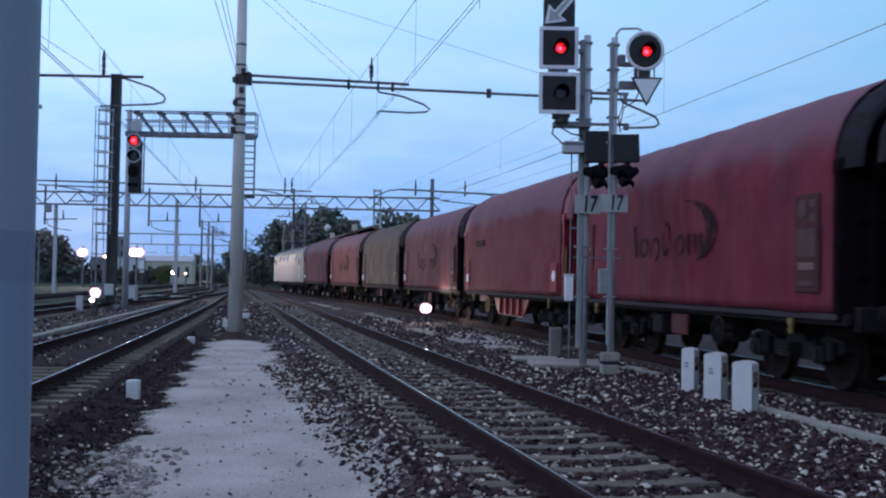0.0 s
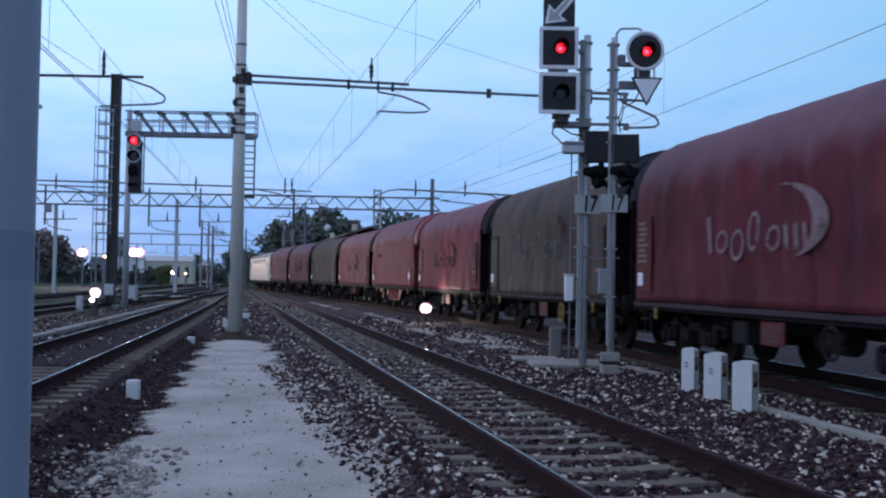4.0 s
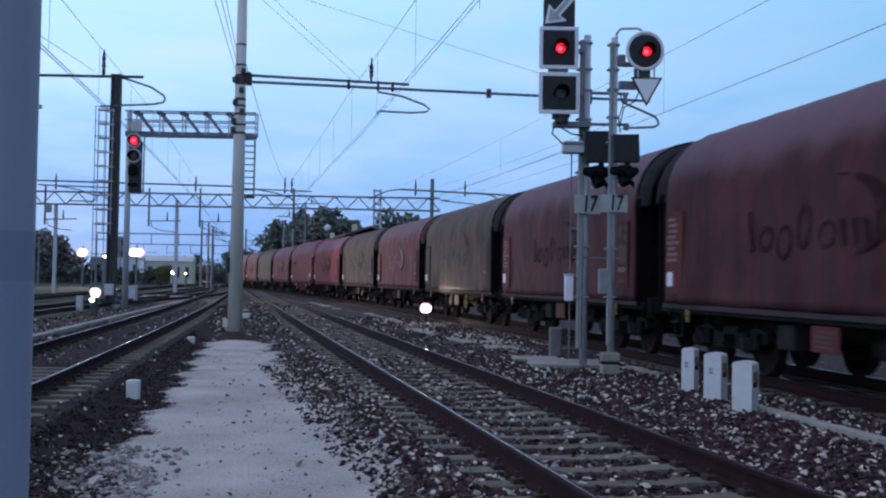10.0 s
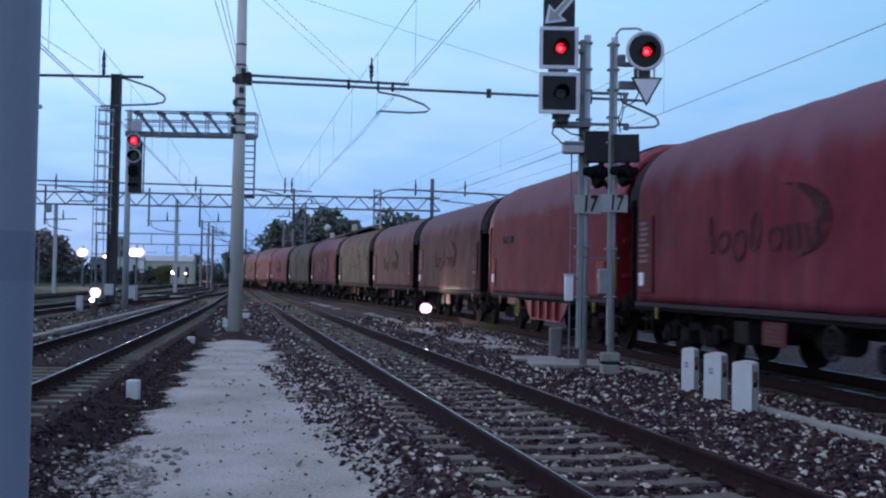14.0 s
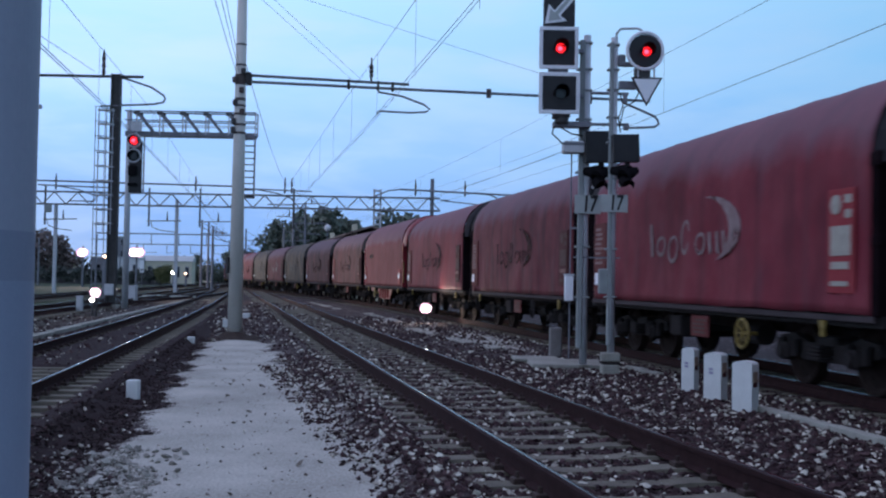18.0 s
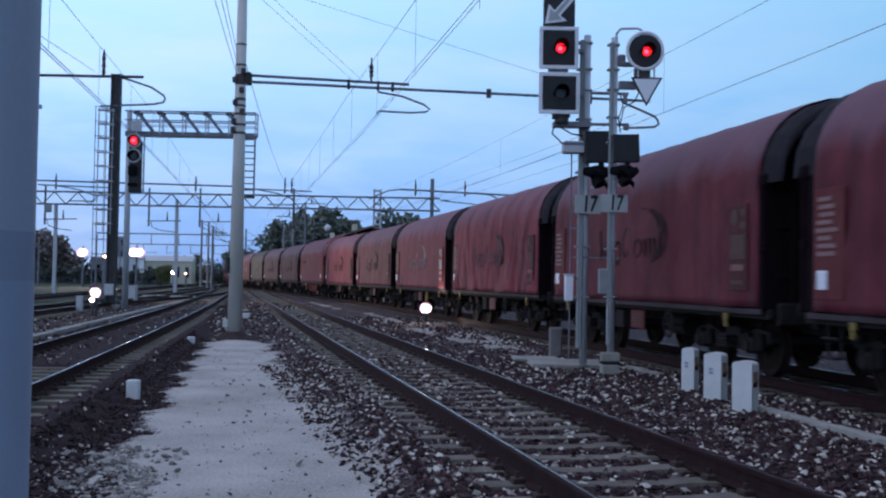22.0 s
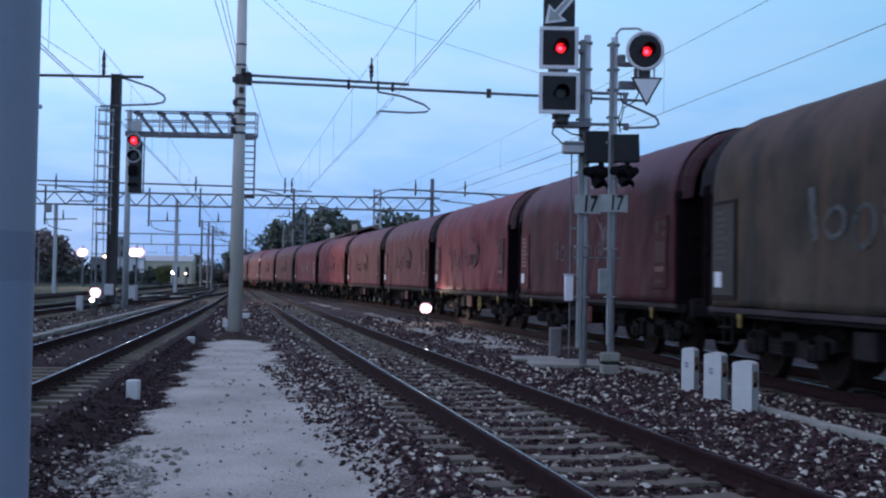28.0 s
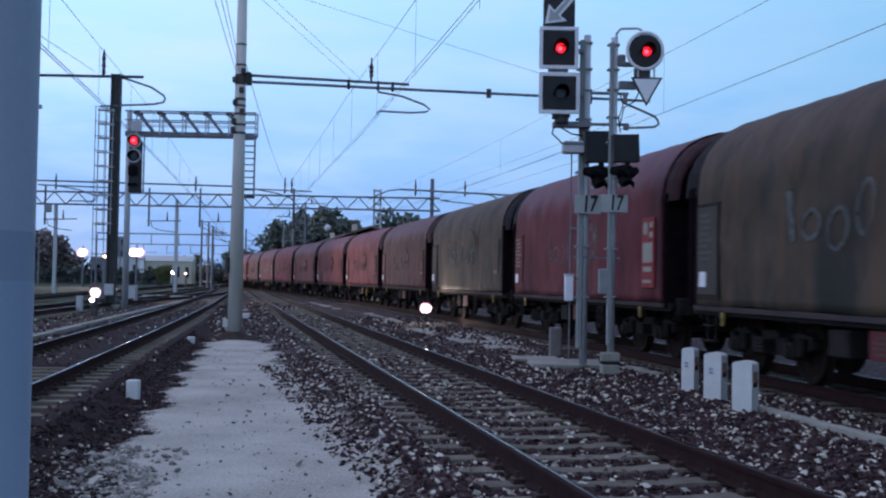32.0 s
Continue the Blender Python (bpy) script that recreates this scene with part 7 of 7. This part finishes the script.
def truss_walk():
    """Cantilever signal gantry: mast, walkway with railing, ladders and a three-light signal."""
    o = thing("signal_gantry", pose(-14.75, 50.6, -0.36), "grey cantilever signal gantry with railing, ladder and red light", "signal gantry")
    part("mast", lathe(B(), [(0.15, 0), (0.12, 9.2)], 14), M["galv"], o, smooth=True, m=pose(0.13, 0, 0))
    x0, x1, zb, zt = 0.0, 6.02, 8.16, 9.2
    part("bottom_chord", box(B(), (x0 + x1) / 2, 0, zb, x1 - x0, 0.5, 0.22, 0.01), M["steel"], o)
    for y in (-0.3, 0.3):
        part("top_rail", box(B(), (x0 + x1) / 2, y, zt, x1 - x0, 0.06, 0.06), M["steel"], o)
        part("mid_rail", box(B(), (x0 + x1) / 2, y, zb + 0.62, x1 - x0, 0.045, 0.05), M["steel"], o)
        part("mid_rail", box(B(), (x0 + x1) / 2, y, zb + 0.40, x1 - x0, 0.035, 0.035), M["galv"], o)
        for k in range(6):
            xa = 0.55 + 1.06 * k
            part("post", box(B(), xa if k < 5 else x1, y, (zb + zt) / 2, 0.06, 0.05, zt - zb), M["galv"], o)
            if k < 5:
                part("diagonal", cyl(B(), (xa, y, zt - 0.05), (xa + 0.78, y, zb), 0.048, n=6), M["steel"], o)
                part("gusset", box(B(), xa, y, zt - 0.08, 0.26, 0.07, 0.18, 0.02), M["darksteel"], o)
    ld = part("ladder", B(), M["galv"], o, "grey access ladder")
    for x in (5.5, 6.02):
        part("ladder_rail", box(B(), x, -0.35, 6.65, 0.075, 0.06, 2.75), M["steel"], ld)
    for k in range(10):
        part("rung", cyl(B(), (5.5, -0.35, 5.35 + 0.29 * k), (6.02, -0.35, 5.35 + 0.29 * k), 0.032, n=6), M["steel"], ld)
    part("ladder_foot", box(B(), 5.76, -0.35, 5.33, 0.60, 0.12, 0.16, 0.01), M["darksteel"], ld, "dark foot platform")
    cage = part("cage_ladder", B(), M["galv"], o, "caged ladder")
    for x in (-1.2, -0.9, -0.55):
        part("cage_bar", cyl(B(), (x, -0.3, 3.5), (x, -0.3, 9.3), 0.022, n=5), M["galv"], cage)
    for k in range(9):
        part("cage_hoop", box(B(), -0.87, -0.3, 4.0 + 0.65 * k, 0.72, 0.35, 0.04), M["galv"], cage)
    hd = part("signal_head", box(B(), 0.60, -0.5, 6.60, 0.60, 0.10, 2.4, 0.03), M["black"], o, "tall three-light signal plate")
    for k, z in enumerate((7.80, 7.10)):
        rp = [(0.53 + 0.30 * math.cos(a), -0.57, z + 0.30 * math.sin(a)) for a in (2 * math.pi * j / 24 for j in range(25))]
        part("ring", tube(B(), rp, 0.045, 5), M["galv"], hd)
        part("disc", cyl(B(), (0.53, -0.55, z), (0.53, -0.565, z), 0.28, n=20), M["hood_black"], hd)
        part("lens", lens(B(), (0.53, -0.56, z), 0.19), M["red_lens"] if k == 0 else M["dark_lens"], hd, "glowing red lens" if k == 0 else "unlit lens")
        part("visor", visor(B(), (0.53, -0.56, z), 0.22, 0.3), M["hood_black"], hd)
    part("lamp_case", box(B(), 0.50, -0.62, 6.42, 0.40, 0.16, 0.46, 0.04), M["hood_black"], hd, "dark square lamp case")
    part("lamp_case", box(B(), 0.50, -0.60, 5.78, 0.44, 0.14, 0.16, 0.03), M["hood_black"], hd)
    part("ladder_rail", box(B(), 0.98, -0.5, 6.7, 0.05, 0.06, 2.7), M["steel"], hd)
    part("lamp", lens(B(), (0.50, -0.592, 7.80), 0.09, 0.01), M["red_core"], hd)
    part("number_plate", box(B(), 0.60, -0.5, 8.45, 0.5, 0.04, 0.42, 0.01), M["boxgrey"], hd, "small grey plate")
    for z in (5.55, 5.95, 6.4, 6.8):
        part("side_rung", box(B(), 0.92, -0.45, z, 0.18, 0.05, 0.05), M["galv"], hd)
    return o


truss_walk()

for x_, y_, w_, h_, lab_ in ((-14.59, 44.2, 0.24, 0.72, "white equipment case beside the yard track"), (-17.25, 61.0, 0.55, 1.0, "pale equipment cabinet at the gantry foot")):
    o_ = thing("equipment_case", pose(x_, y_, -0.36), lab_, "cabinet", "equipment cases")
    part("case", box(B(), 0, 0, h_ / 2, w_, w_ * 0.8, h_, 0.03), M["boxgrey"], o_)
    part("lid", box(B(), 0, 0, h_ + 0.02, w_ * 1.1, w_ * 0.9, 0.06, 0.015), M["boxgrey"], o_)
sw_ = thing("switch_box", pose(-17.9, 72.0, -0.3), "pale points machine beside the rails", "points machine")
part("case", box(B(), 0, 0, 0.15, 3.4, 0.7, 0.25, 0.04), M["concrete"], sw_)


# ---------- the lattice portal across the yard ----------
def portal():
    y = 88.0
    o = thing("overhead_portal", pose(0, y, 0), "long grey lattice portal across all tracks", "portal")
    x0, x1, zt, zb = -36.0, -0.3, 7.85, 6.85
    for nm, z in (("top_chord", zt), ("bottom_chord", zb)):
        part(nm, box(B(), (x0 + x1) / 2, 0, z, x1 - x0, 0.16, 0.14), M["steel"], o)
    n = 38
    for k in range(n):
        xa, xb = x0 + (x1 - x0) * k / n, x0 + (x1 - x0) * (k + 1) / n
        part("lattice_bar", cyl(B(), (xa, 0, zt if k % 2 else zb), (xb, 0, zb if k % 2 else zt), 0.05, n=5), M["steel"], o)
    part("upper_tube", cyl(B(), (x0, -0.3, 8.75), (-16.0, -0.3, 8.5), 0.07, n=6), M["steel"], o)
    for x, top in ((-31.25, 6.8), (-21.5, 7.4), (-26.4, 6.8)):
        part("portal_leg", box(B(), x, 0.3, top / 2 - 0.18, 0.24, 0.24, top + 0.36), M["galv"], o)
    part("sign_box", box(B(), -31.6, -0.5, 6.45, 0.55, 0.2, 0.62, 0.03), M["channel"], o, "small dark green box")
    part("portal_leg", box(B(), -0.95, 0.3, 4.55, 0.30, 0.3, 9.8), M["steel"], o, "dark end mast")
    pale = box(box(B(), -5.62, 0.3, 4.1, 0.14, 0.3, 8.85), -5.10, 0.3, 4.1, 0.14, 0.3, 8.85)
    for k in range(16):
        box(pale, -5.36, 0.3, 0.3 + 0.54 * k, 0.42, 0.12, 0.16)
    part("portal_leg", pale, M["galv"], o, "pale braced end mast")
    for x in (-32.06, -23.7, -19.6, -12.05):
        part("drop_post", box(B(), x, 0.1, 6.75, 0.11, 0.13, 3.1), M["darksteel"], o)
        part("register_tube", cyl(B(), (x - 0.1, 0, 5.62), (x + 2.6, 0, 5.68), 0.045, n=6), M["steel"], o)
        part("steady_arm", tube(B(), [(x + 0.2, 0, 5.6), (x + 0.3, 0, 5.15), (x + 0.9, 0, 4.9), (x + 2.2, 0, 4.75)], 0.035, 5), M["steel"], o)
        part("insulator", lathe(B(), [(0.05, 5.65), (0.08, 5.8), (0.05, 6.0), (0.03, 6.4)], 8, Matrix.Translation((x + 1.5, 0, 0))), M["insul"], o)
    for x in (-31.1, -19.9, -12.75, -12.2, -2.28, 1.68):
        part("upper_insulator", lathe(B(), [(0.05, 8.0), (0.09, 8.3), (0.05, 8.5), (0.09, 8.7), (0.03, 9.3)], 8, Matrix.Translation((x, -0.3, 0))), M["insul"], o)
    arm = part("cross_arm", cyl(B(), (-3.54, -0.4, 8.5), (5.5, -0.4, 8.18), 0.075, n=6), M["steel"], o)
    for xa, xb, zz in ((-3.4, -6.0, 8.5), (3.0, 5.0, 8.27)):
        part("loop_arm", tube(B(), [(xa, -0.4, zz), (xa * 0.6 + xb * 0.4, -0.4, zz - 0.12), (xa * 0.25 + xb * 0.75, -0.4, zz - 0.5), (xb, -0.4, zz - 0.85)], 0.055, 5), M["steel"], o)
    part("end_bracket", box(B(), 0.05, -0.2, 7.7, 0.7, 0.2, 0.08), M["steel"], o)
    part("end_bracket", cyl(B(), (0.0, -0.2, 7.65), (3.3, -0.2, 7.35), 0.045, n=5), M["steel"], o)
    for x in (-29.5, -13.6):
        part("cross_arm", cyl(B(), (x - 3.0, -0.4, 8.35), (x + 3.0, -0.4, 8.2), 0.055, n=6), M["steel"], o)
        part("loop_arm", tube(B(), [(x - 1.5, -0.4, 8.3), (x + 0.3, -0.4, 8.0), (x + 1.7, -0.4, 7.5), (x + 1.5, -0.4, 7.1), (x - 0.5, -0.4, 7.1)], 0.05, 5), M["steel"], o)


portal()

# more distant masts with their brackets
for k_, (x_, y_, h_, arm_) in enumerate(((-27.4, 128.0, 8.0, 3.0), (-22.7, 108.0, 6.6, 0.0), (-28.2, 128.0, 8.2, 3.0), (-27.0, 150.0, 8.2, 3.0), (-15.62, 114.0, 10.9, 3.4), (-14.4, 114.0, 9.5, -3.0), (-18.2, 125.0, 7.4, 3.0),
                                  (-33.0, 180.0, 8.4, 3.0), (-30.0, 205.0, 8.5, 3.0), (-41.0, 210.0, 8.5, 2.5), (-55.3, 150.0, 6.4, 0.0))):
    o_ = thing("catenary_mast", pose(x_, y_, -0.36), "distant grey overhead-line mast with a bracket arm", "mast", "distant masts")
    part("shaft", lathe(B(), [(0.15, 0), (0.10, h_)], 8), M["steel"], o_)
    if arm_:
        part("bracket", cyl(B(), (0, 0, h_ - 1.6), (arm_, 0, h_ - 1.5), 0.05, n=5), M["steel"], o_)
        part("strut", cyl(B(), (0, 0, h_ - 0.3), (arm_ * 0.7, 0, h_ - 1.5), 0.03, n=5), M["steel"], o_)
        part("steady_arm", tube(B(), [(arm_ * 0.3, 0, h_ - 1.6), (arm_ * 0.6, 0, h_ - 2.3), (arm_ * 0.95, 0, h_ - 2.4)], 0.04, 5), M["steel"], o_)
        part("insulator", lathe(B(), [(0.05, 0), (0.09, 0.2), (0.05, 0.4), (0.02, 0.9)], 6, Matrix.Translation((arm_ * 0.55, 0, h_ - 1.55))), M["insul"], o_)


for y_, z_, xa_, xb_ in ((150.0, 6.9, -47.5, -28.6), (190.0, 6.6, -56.0, -35.6)):
    o_ = thing("distant_portal", pose(0, y_, -0.36), "thin grey portal beam far down the yard", "portal", "distant portals")
    part("beam", box(B(), (xa_ + xb_) / 2, 0, z_ + 0.36, xb_ - xa_, 0.14, 0.16), M["steel"], o_)
    for x_ in (xa_ + 0.1, xb_ - 0.1):
        part("portal_leg", box(B(), x_, 0, z_ / 2 + 0.1, 0.16, 0.16, z_ + 0.2), M["steel"], o_)
    for k_ in range(4):
        xk_ = xa_ + (xb_ - xa_) * (0.2 + 0.2 * k_)
        part("drop_post", box(B(), xk_, 0, z_ - 0.4, 0.09, 0.09, 1.6), M["steel"], o_)
        part("steady_arm", cyl(B(), (xk_, 0, z_ - 1.1), (xk_ + 2.4, 0, z_ - 1.05), 0.04, n=5), M["steel"], o_)


def lattice_tower(x, y, w, hgt):
    o = thing("lattice_tower", pose(x, y, -0.36), "slender lattice floodlight tower with a ladder", "tower")
    for a in (-w, w):
        for b in (-w, w):
            part("leg", box(B(), a, b, hgt / 2, 0.045, 0.045, hgt), M["steel"], o)
    n = 13
    for k in range(n + 1):
        z = hgt * k / n
        for b in (-w, w):
            part("crosspiece", box(B(), 0, b, z, 2.3 * w, 0.035, 0.05), M["steel"], o)


lattice_tower(-23.5, 75.0, 0.38, 13.1)


# ---------- background: trees, hedge, buildings ----------
def leaf_mesh(rng, blobs, count, size, mat):
    """A crown out of many small tilted leaf clumps spread over several lobes, thinner at the rim."""
    V = []
    F = []
    for i in range(count):
        bx, by, bz, br = blobs[rng.integers(len(blobs))]
        d = rng.normal(0, 1, 3)
        d /= np.linalg.norm(d)
        c = np.array([bx, by, bz]) + d * br * rng.random() ** 0.45 * np.array([1, 1, 0.9])
        u = rng.normal(0, 1, 3)
        u /= np.linalg.norm(u)
        v = np.cross(u, rng.normal(0, 1, 3))
        v /= np.linalg.norm(v)
        s = size * rng.uniform(0.5, 1.2)
        o = len(V)
        nn = np.cross(u, v) * s * 0.3
        V += [c - u * s, c - v * s * 0.6 + nn, c + u * s, c + v * s * 0.6 + nn, c - nn]
        F += [(o, o + 1, o + 4), (o + 1, o + 2, o + 4), (o + 2, o + 3, o + 4), (o + 3, o, o + 4)]
    me = bpy.data.meshes.new("crown")
    me.from_pydata([tuple(map(float, q)) for q in V], [], F)
    me.materials.append(mat)
    return me


def tree(x, y, hgt, wid, seed, label, mat="leaf", slim=False, count=1100):
    rng = np.random.default_rng(seed)
    o = thing("tree", pose(x, y, -0.4), label, "tree", "trees behind the yard")
    bm = B()
    lathe(bm, [(0.03 * hgt, 0), (0.02 * hgt, hgt * 0.4), (0.008 * hgt, hgt * 0.8)], 8)
    for k in range(5):
        a = k * 2.4 + seed
        cyl(bm, (0, 0, hgt * (0.3 + 0.08 * k)), (math.cos(a) * wid * 0.33, math.sin(a) * wid * 0.33, hgt * (0.5 + 0.08 * k)), 0.012 * hgt, 0.004 * hgt, n=5)
    part("trunk", bm, M["bark"], o)
    blobs = []
    for k in range(9):
        a = rng.uniform(0, 6.28)
        rr = wid * (0.12 if slim else 0.30) * rng.random() ** 0.5
        blobs.append((rr * math.cos(a), rr * math.sin(a), hgt * rng.uniform(0.30, 0.84), wid * rng.uniform(0.16, 0.28) * (1.0 if not slim else 1.3)))
    part("crown", leaf_mesh(rng, blobs, count, 0.055 * hgt if not slim else 0.045 * hgt, M[mat]), None, o)


for k_, (x_, y_, h_, w_, lab_, mat_, slim_) in enumerate((
        (-22.0, 150, 8.6, 7.0, "dark leafy tree behind the train", "leaf", False), (-18.6, 150, 9.6, 6.5, "dark leafy tree behind the train", "leaf", False), (-15.5, 148, 10.0, 6.0, "dense dark tree behind the train", "leaf", False),
        (-19.8, 152, 11.4, 2.4, "slim pointed dark conifer", "leaf", True), (-16.6, 152, 12.3, 2.6, "slim pointed dark conifer", "leaf", True), (-12.4, 150, 9.6, 6.5, "dark leafy tree behind the train", "leaf", False),
        (-8.0, 152, 9.8, 7.5, "rounded dark tree behind the train", "leaf", False), (-4.0, 150, 10.4, 7.0, "rounded dark tree behind the train", "leaf", False), (0.5, 152, 9.0, 7.0, "dark tree behind the train", "leaf", False),
        (-25.5, 156, 4.6, 6.0, "low dark tree behind the loco", "leaf", False), (-36.0, 190, 6.6, 4.0, "dark tree at the end of the tracks", "leaf", False), (-32.0, 188, 5.0, 7.0, "dark tree at the end of the tracks", "leaf", False),
        (-29.0, 180, 4.2, 6.0, "dark tree at the end of the tracks", "leaf", False), (-26.0, 175, 4.0, 6.0, "dark tree at the end of the tracks", "leaf", False),
        (-76.0, 200, 8.6, 9.0, "brownish hazy tree by the yard", "leaf_brown", False), (-70.5, 198, 8.2, 8.0, "brownish hazy tree by the yard", "leaf_brown", False), (-82.0, 205, 8.0, 9.0, "brownish hazy tree by the yard", "leaf_brown", False),
        (-38.5, 150, 2.9, 2.2, "low round bush beside the yard track", "leaf_green", False), (-47.0, 230, 3.8, 8.0, "dark tree behind the building", "leaf", False), (-55.0, 240, 6.6, 4.0, "dark tree behind the building", "leaf", False), (-43.0, 235, 3.2, 7.0, "dark tree behind the building", "leaf", False))):
    tree(x_, y_, h_ * 1.12, w_ * 1.35, 100 + k_, lab_, mat_, slim_, 500 if slim_ else 1500)


def hedge(x0, y0, x1, y1, hgt, seed, label):
    rng = np.random.default_rng(seed)
    n = int(math.dist((x0, y0), (x1, y1)) / 1.1)
    blobs = [(x0 + (x1 - x0) * i / n, y0 + (y1 - y0) * i / n, hgt * rng.uniform(0.25, 0.62), hgt * 0.42) for i in range(n + 1)]
    tagged(part("hedge", leaf_mesh(rng, blobs, n * 90, 0.45, M["hedge"]), None), label, "hedge", kind="stuff")


hedge(-92.0, 170.5, -46.0, 179.5, 2.6, 5, "dark overgrown hedge along the yard fence")
hedge(-90.0, 205.0, -38.0, 240.0, 2.2, 7, "dark scrub in front of the buildings")
hedge(-120.0, 262.0, -62.0, 262.0, 6.4, 15, "distant dark tree line beyond the yard")
hedge(-62.0, 268.0, -30.0, 275.0, 4.6, 16, "distant dark tree line down the line")
wall_ = thing("yard_wall", pose(0, 0, 0), "dark grey concrete panel wall behind the yard", "wall", kind="structure")
for k_ in range(20):
    part("panel", box(B(), 0, 0, 0.9, 2.46, 0.12, 2.4, 0.02), M["darkwall"], wall_, m=pose(-94.0 + 2.5 * k_, 172.6 + 0.52 * k_, -0.3, 0, 0, 11.8))
hedge(-30.0, 170.0, 40.0, 175.0, 3.6, 6, "dark hedge behind the goods line")


def building(x, y, w, d, hgt, mat, label, rows, cols, roof, rise_):
    o = thing("building", pose(x, y, -0.4, 0, 0, 8), label, "building", "buildings beyond the yard")
    part("wall", box(B(), 0, 0, hgt / 2, w, d, hgt), M[mat], o)
    bm = B()
    if roof:
        extrude(bm, [(-d / 2 - 0.3, 0), (d / 2 + 0.3, 0), (0, rise_)], (-w / 2 - 0.2, 0, hgt + 0.004), (0, 1, 0), (0, 0, 1), w + 0.4)
    else:
        box(bm, 0, 0, hgt + rise_ / 2, w + 0.3, d + 0.3, rise_)
    part("roof", bm, M[roof or "paleroof"], o)
    for r in range(rows):
        for c in range(cols):
            wx = -w / 2 + w * (c + 0.5) / cols
            wz = hgt * (r + 0.5) / rows + 0.1
            fr = part("window", box(B(), wx, -d / 2 - 0.02, wz, w / cols * 0.42, 0.12, hgt / rows * 0.5, 0.02), M["plaster2"], o)
            part("pane", box(B(), wx, -d / 2 - 0.09, wz, w / cols * 0.34, 0.04, hgt / rows * 0.42), M["glass"], fr)


building(-55.9, 222, 10.75, 9.0, 4.46, "plaster", "long cream warehouse with a pale pitched roof beyond the yard", 1, 6, "paleroof", 1.15)
building(-61.1, 213, 5.3, 7.0, 4.7, "white", "low white building lit by the yard lamps", 1, 3, None, 0.3)
building(-67.4, 216, 2.6, 6.0, 4.8, "plaster2", "narrow pale shed beyond the yard wall", 1, 1, None, 0.3)
building(-70.4, 208, 2.3, 5.0, 3.45, "plaster", "small lit gable house behind the yard wall", 1, 1, "rooftile", 0.55)
building(-56.4, 262, 2.6, 5.0, 3.5, "plaster", "small cream house far down the line", 1, 2, "rooftile", 0.7)
building(-74.9, 255, 2.2, 5.0, 10.2, "plaster2", "tall pale block far beyond the yard", 4, 2, None, 0.3)
building(-40.0, 262, 9.0, 8.0, 4.2, "plaster2", "grey house far down the line", 1, 4, "rooftile", 1.2)
sg_ = thing("speed_sign", pose(-32.9, 120, -0.4), "white upright board with a dark figure on a post", "sign")
part("post", cyl(B(), (0, 0, 0), (0, 0, 3.3), 0.05, n=6), M["steel"], sg_)
bd_ = part("board", box(B(), 0, -0.08, 2.60, 0.42, 0.03, 1.34, 0.01), M["border"], sg_)
part("figure_bar", box(B(), 0.0, -0.10, 2.22, 0.20, 0.01, 0.26), M["black"], bd_, "unreadable dark figure")


def canopy():
    """Long brown-roofed shed along the far side of the goods line."""
    o = thing("goods_shed", pose(-9.1, 99.0, -0.4, 0, 0, 90 + 11.6), "long low shed with a brown pitched roof behind the train", "shed")
    part("wall", box(B(), 0, 0, 2.4, 36.0, 2.4, 4.8), M["plaster"], o)
    for s in (1, -1):
        bm = B()
        extrude(bm, [(0.0, 0.0), (1.9, -0.62), (1.9, -0.76), (0.0, -0.14)], (-19.0 * s, 0, 5.62), (0, s, 0), (0, 0, 1), 38.0)
        part("roof_slope", bm, M["rooftile"], o, "brown tiled roof slope")
    for x in (-9.0, 9.0):
        part("chimney", box(B(), x, 0, 5.7, 0.4, 0.4, 0.9, 0.03), M["plaster"], o, "pale chimney")


canopy()


# a small white ball-shaped tank and chimney seen over the train
tk_ = thing("water_globe", pose(-14.6, 138, -0.4), "small white globe lamp on a thin post", "lamp")
part("post", cyl(B(), (0, 0, 0), (0, 0, 7.6), 0.08, n=6), M["steel"], tk_)
part("globe", lathe(B(), [(0.05, 7.55), (0.32, 7.68), (0.45, 8.0), (0.32, 8.32), (0.05, 8.45)], 14), M["white"], tk_, "white unlit globe", smooth=True)


# ---------- what moves ----------
HEAD_START = 62.92


def travelled(t):
    """Metres run since the start: the train gathers speed, then eases off."""
    u = t / 32.0
    return ((((64.4465 * u - 177.8322) * u + 117.5561) * u + 34.6347) * u + 159.654) * u


def stand(s, half_base):
    """Pose of a vehicle whose bogies stand half_base before and behind s."""
    x0, y0, _ = on_line(s - half_base)
    x1, y1, _ = on_line(s + half_base)
    return pose((x0 + x1) / 2, (y0 + y1) / 2, TRAIN_Z, 0, 0, math.degrees(math.atan2(y1 - y0, x1 - x0)))


def motions():
    beats = [k * 0.5 for k in range(65)]
    ticks = [k * 0.1 for k in range(321)]
    turns = [math.degrees(travelled(t) / 0.46) for t in ticks]
    vehicles = [(LOCO, HEAD_START + 9.2, 5.2)] + [(w, HEAD_START - PITCH * (k + 0.5), 3.5) for k, w in enumerate(TRAIN)]
    for (veh, sets), at, base in vehicles:
        walk(veh, [(t, stand(at + travelled(t), base)) for t in beats])
        for ws in sets:
            ax, az = ws.location.x, ws.location.z
            walk(ws, [(t, pose(ax, 0, az, 0, a, 0)) for t, a in zip(ticks, turns)])


motions()
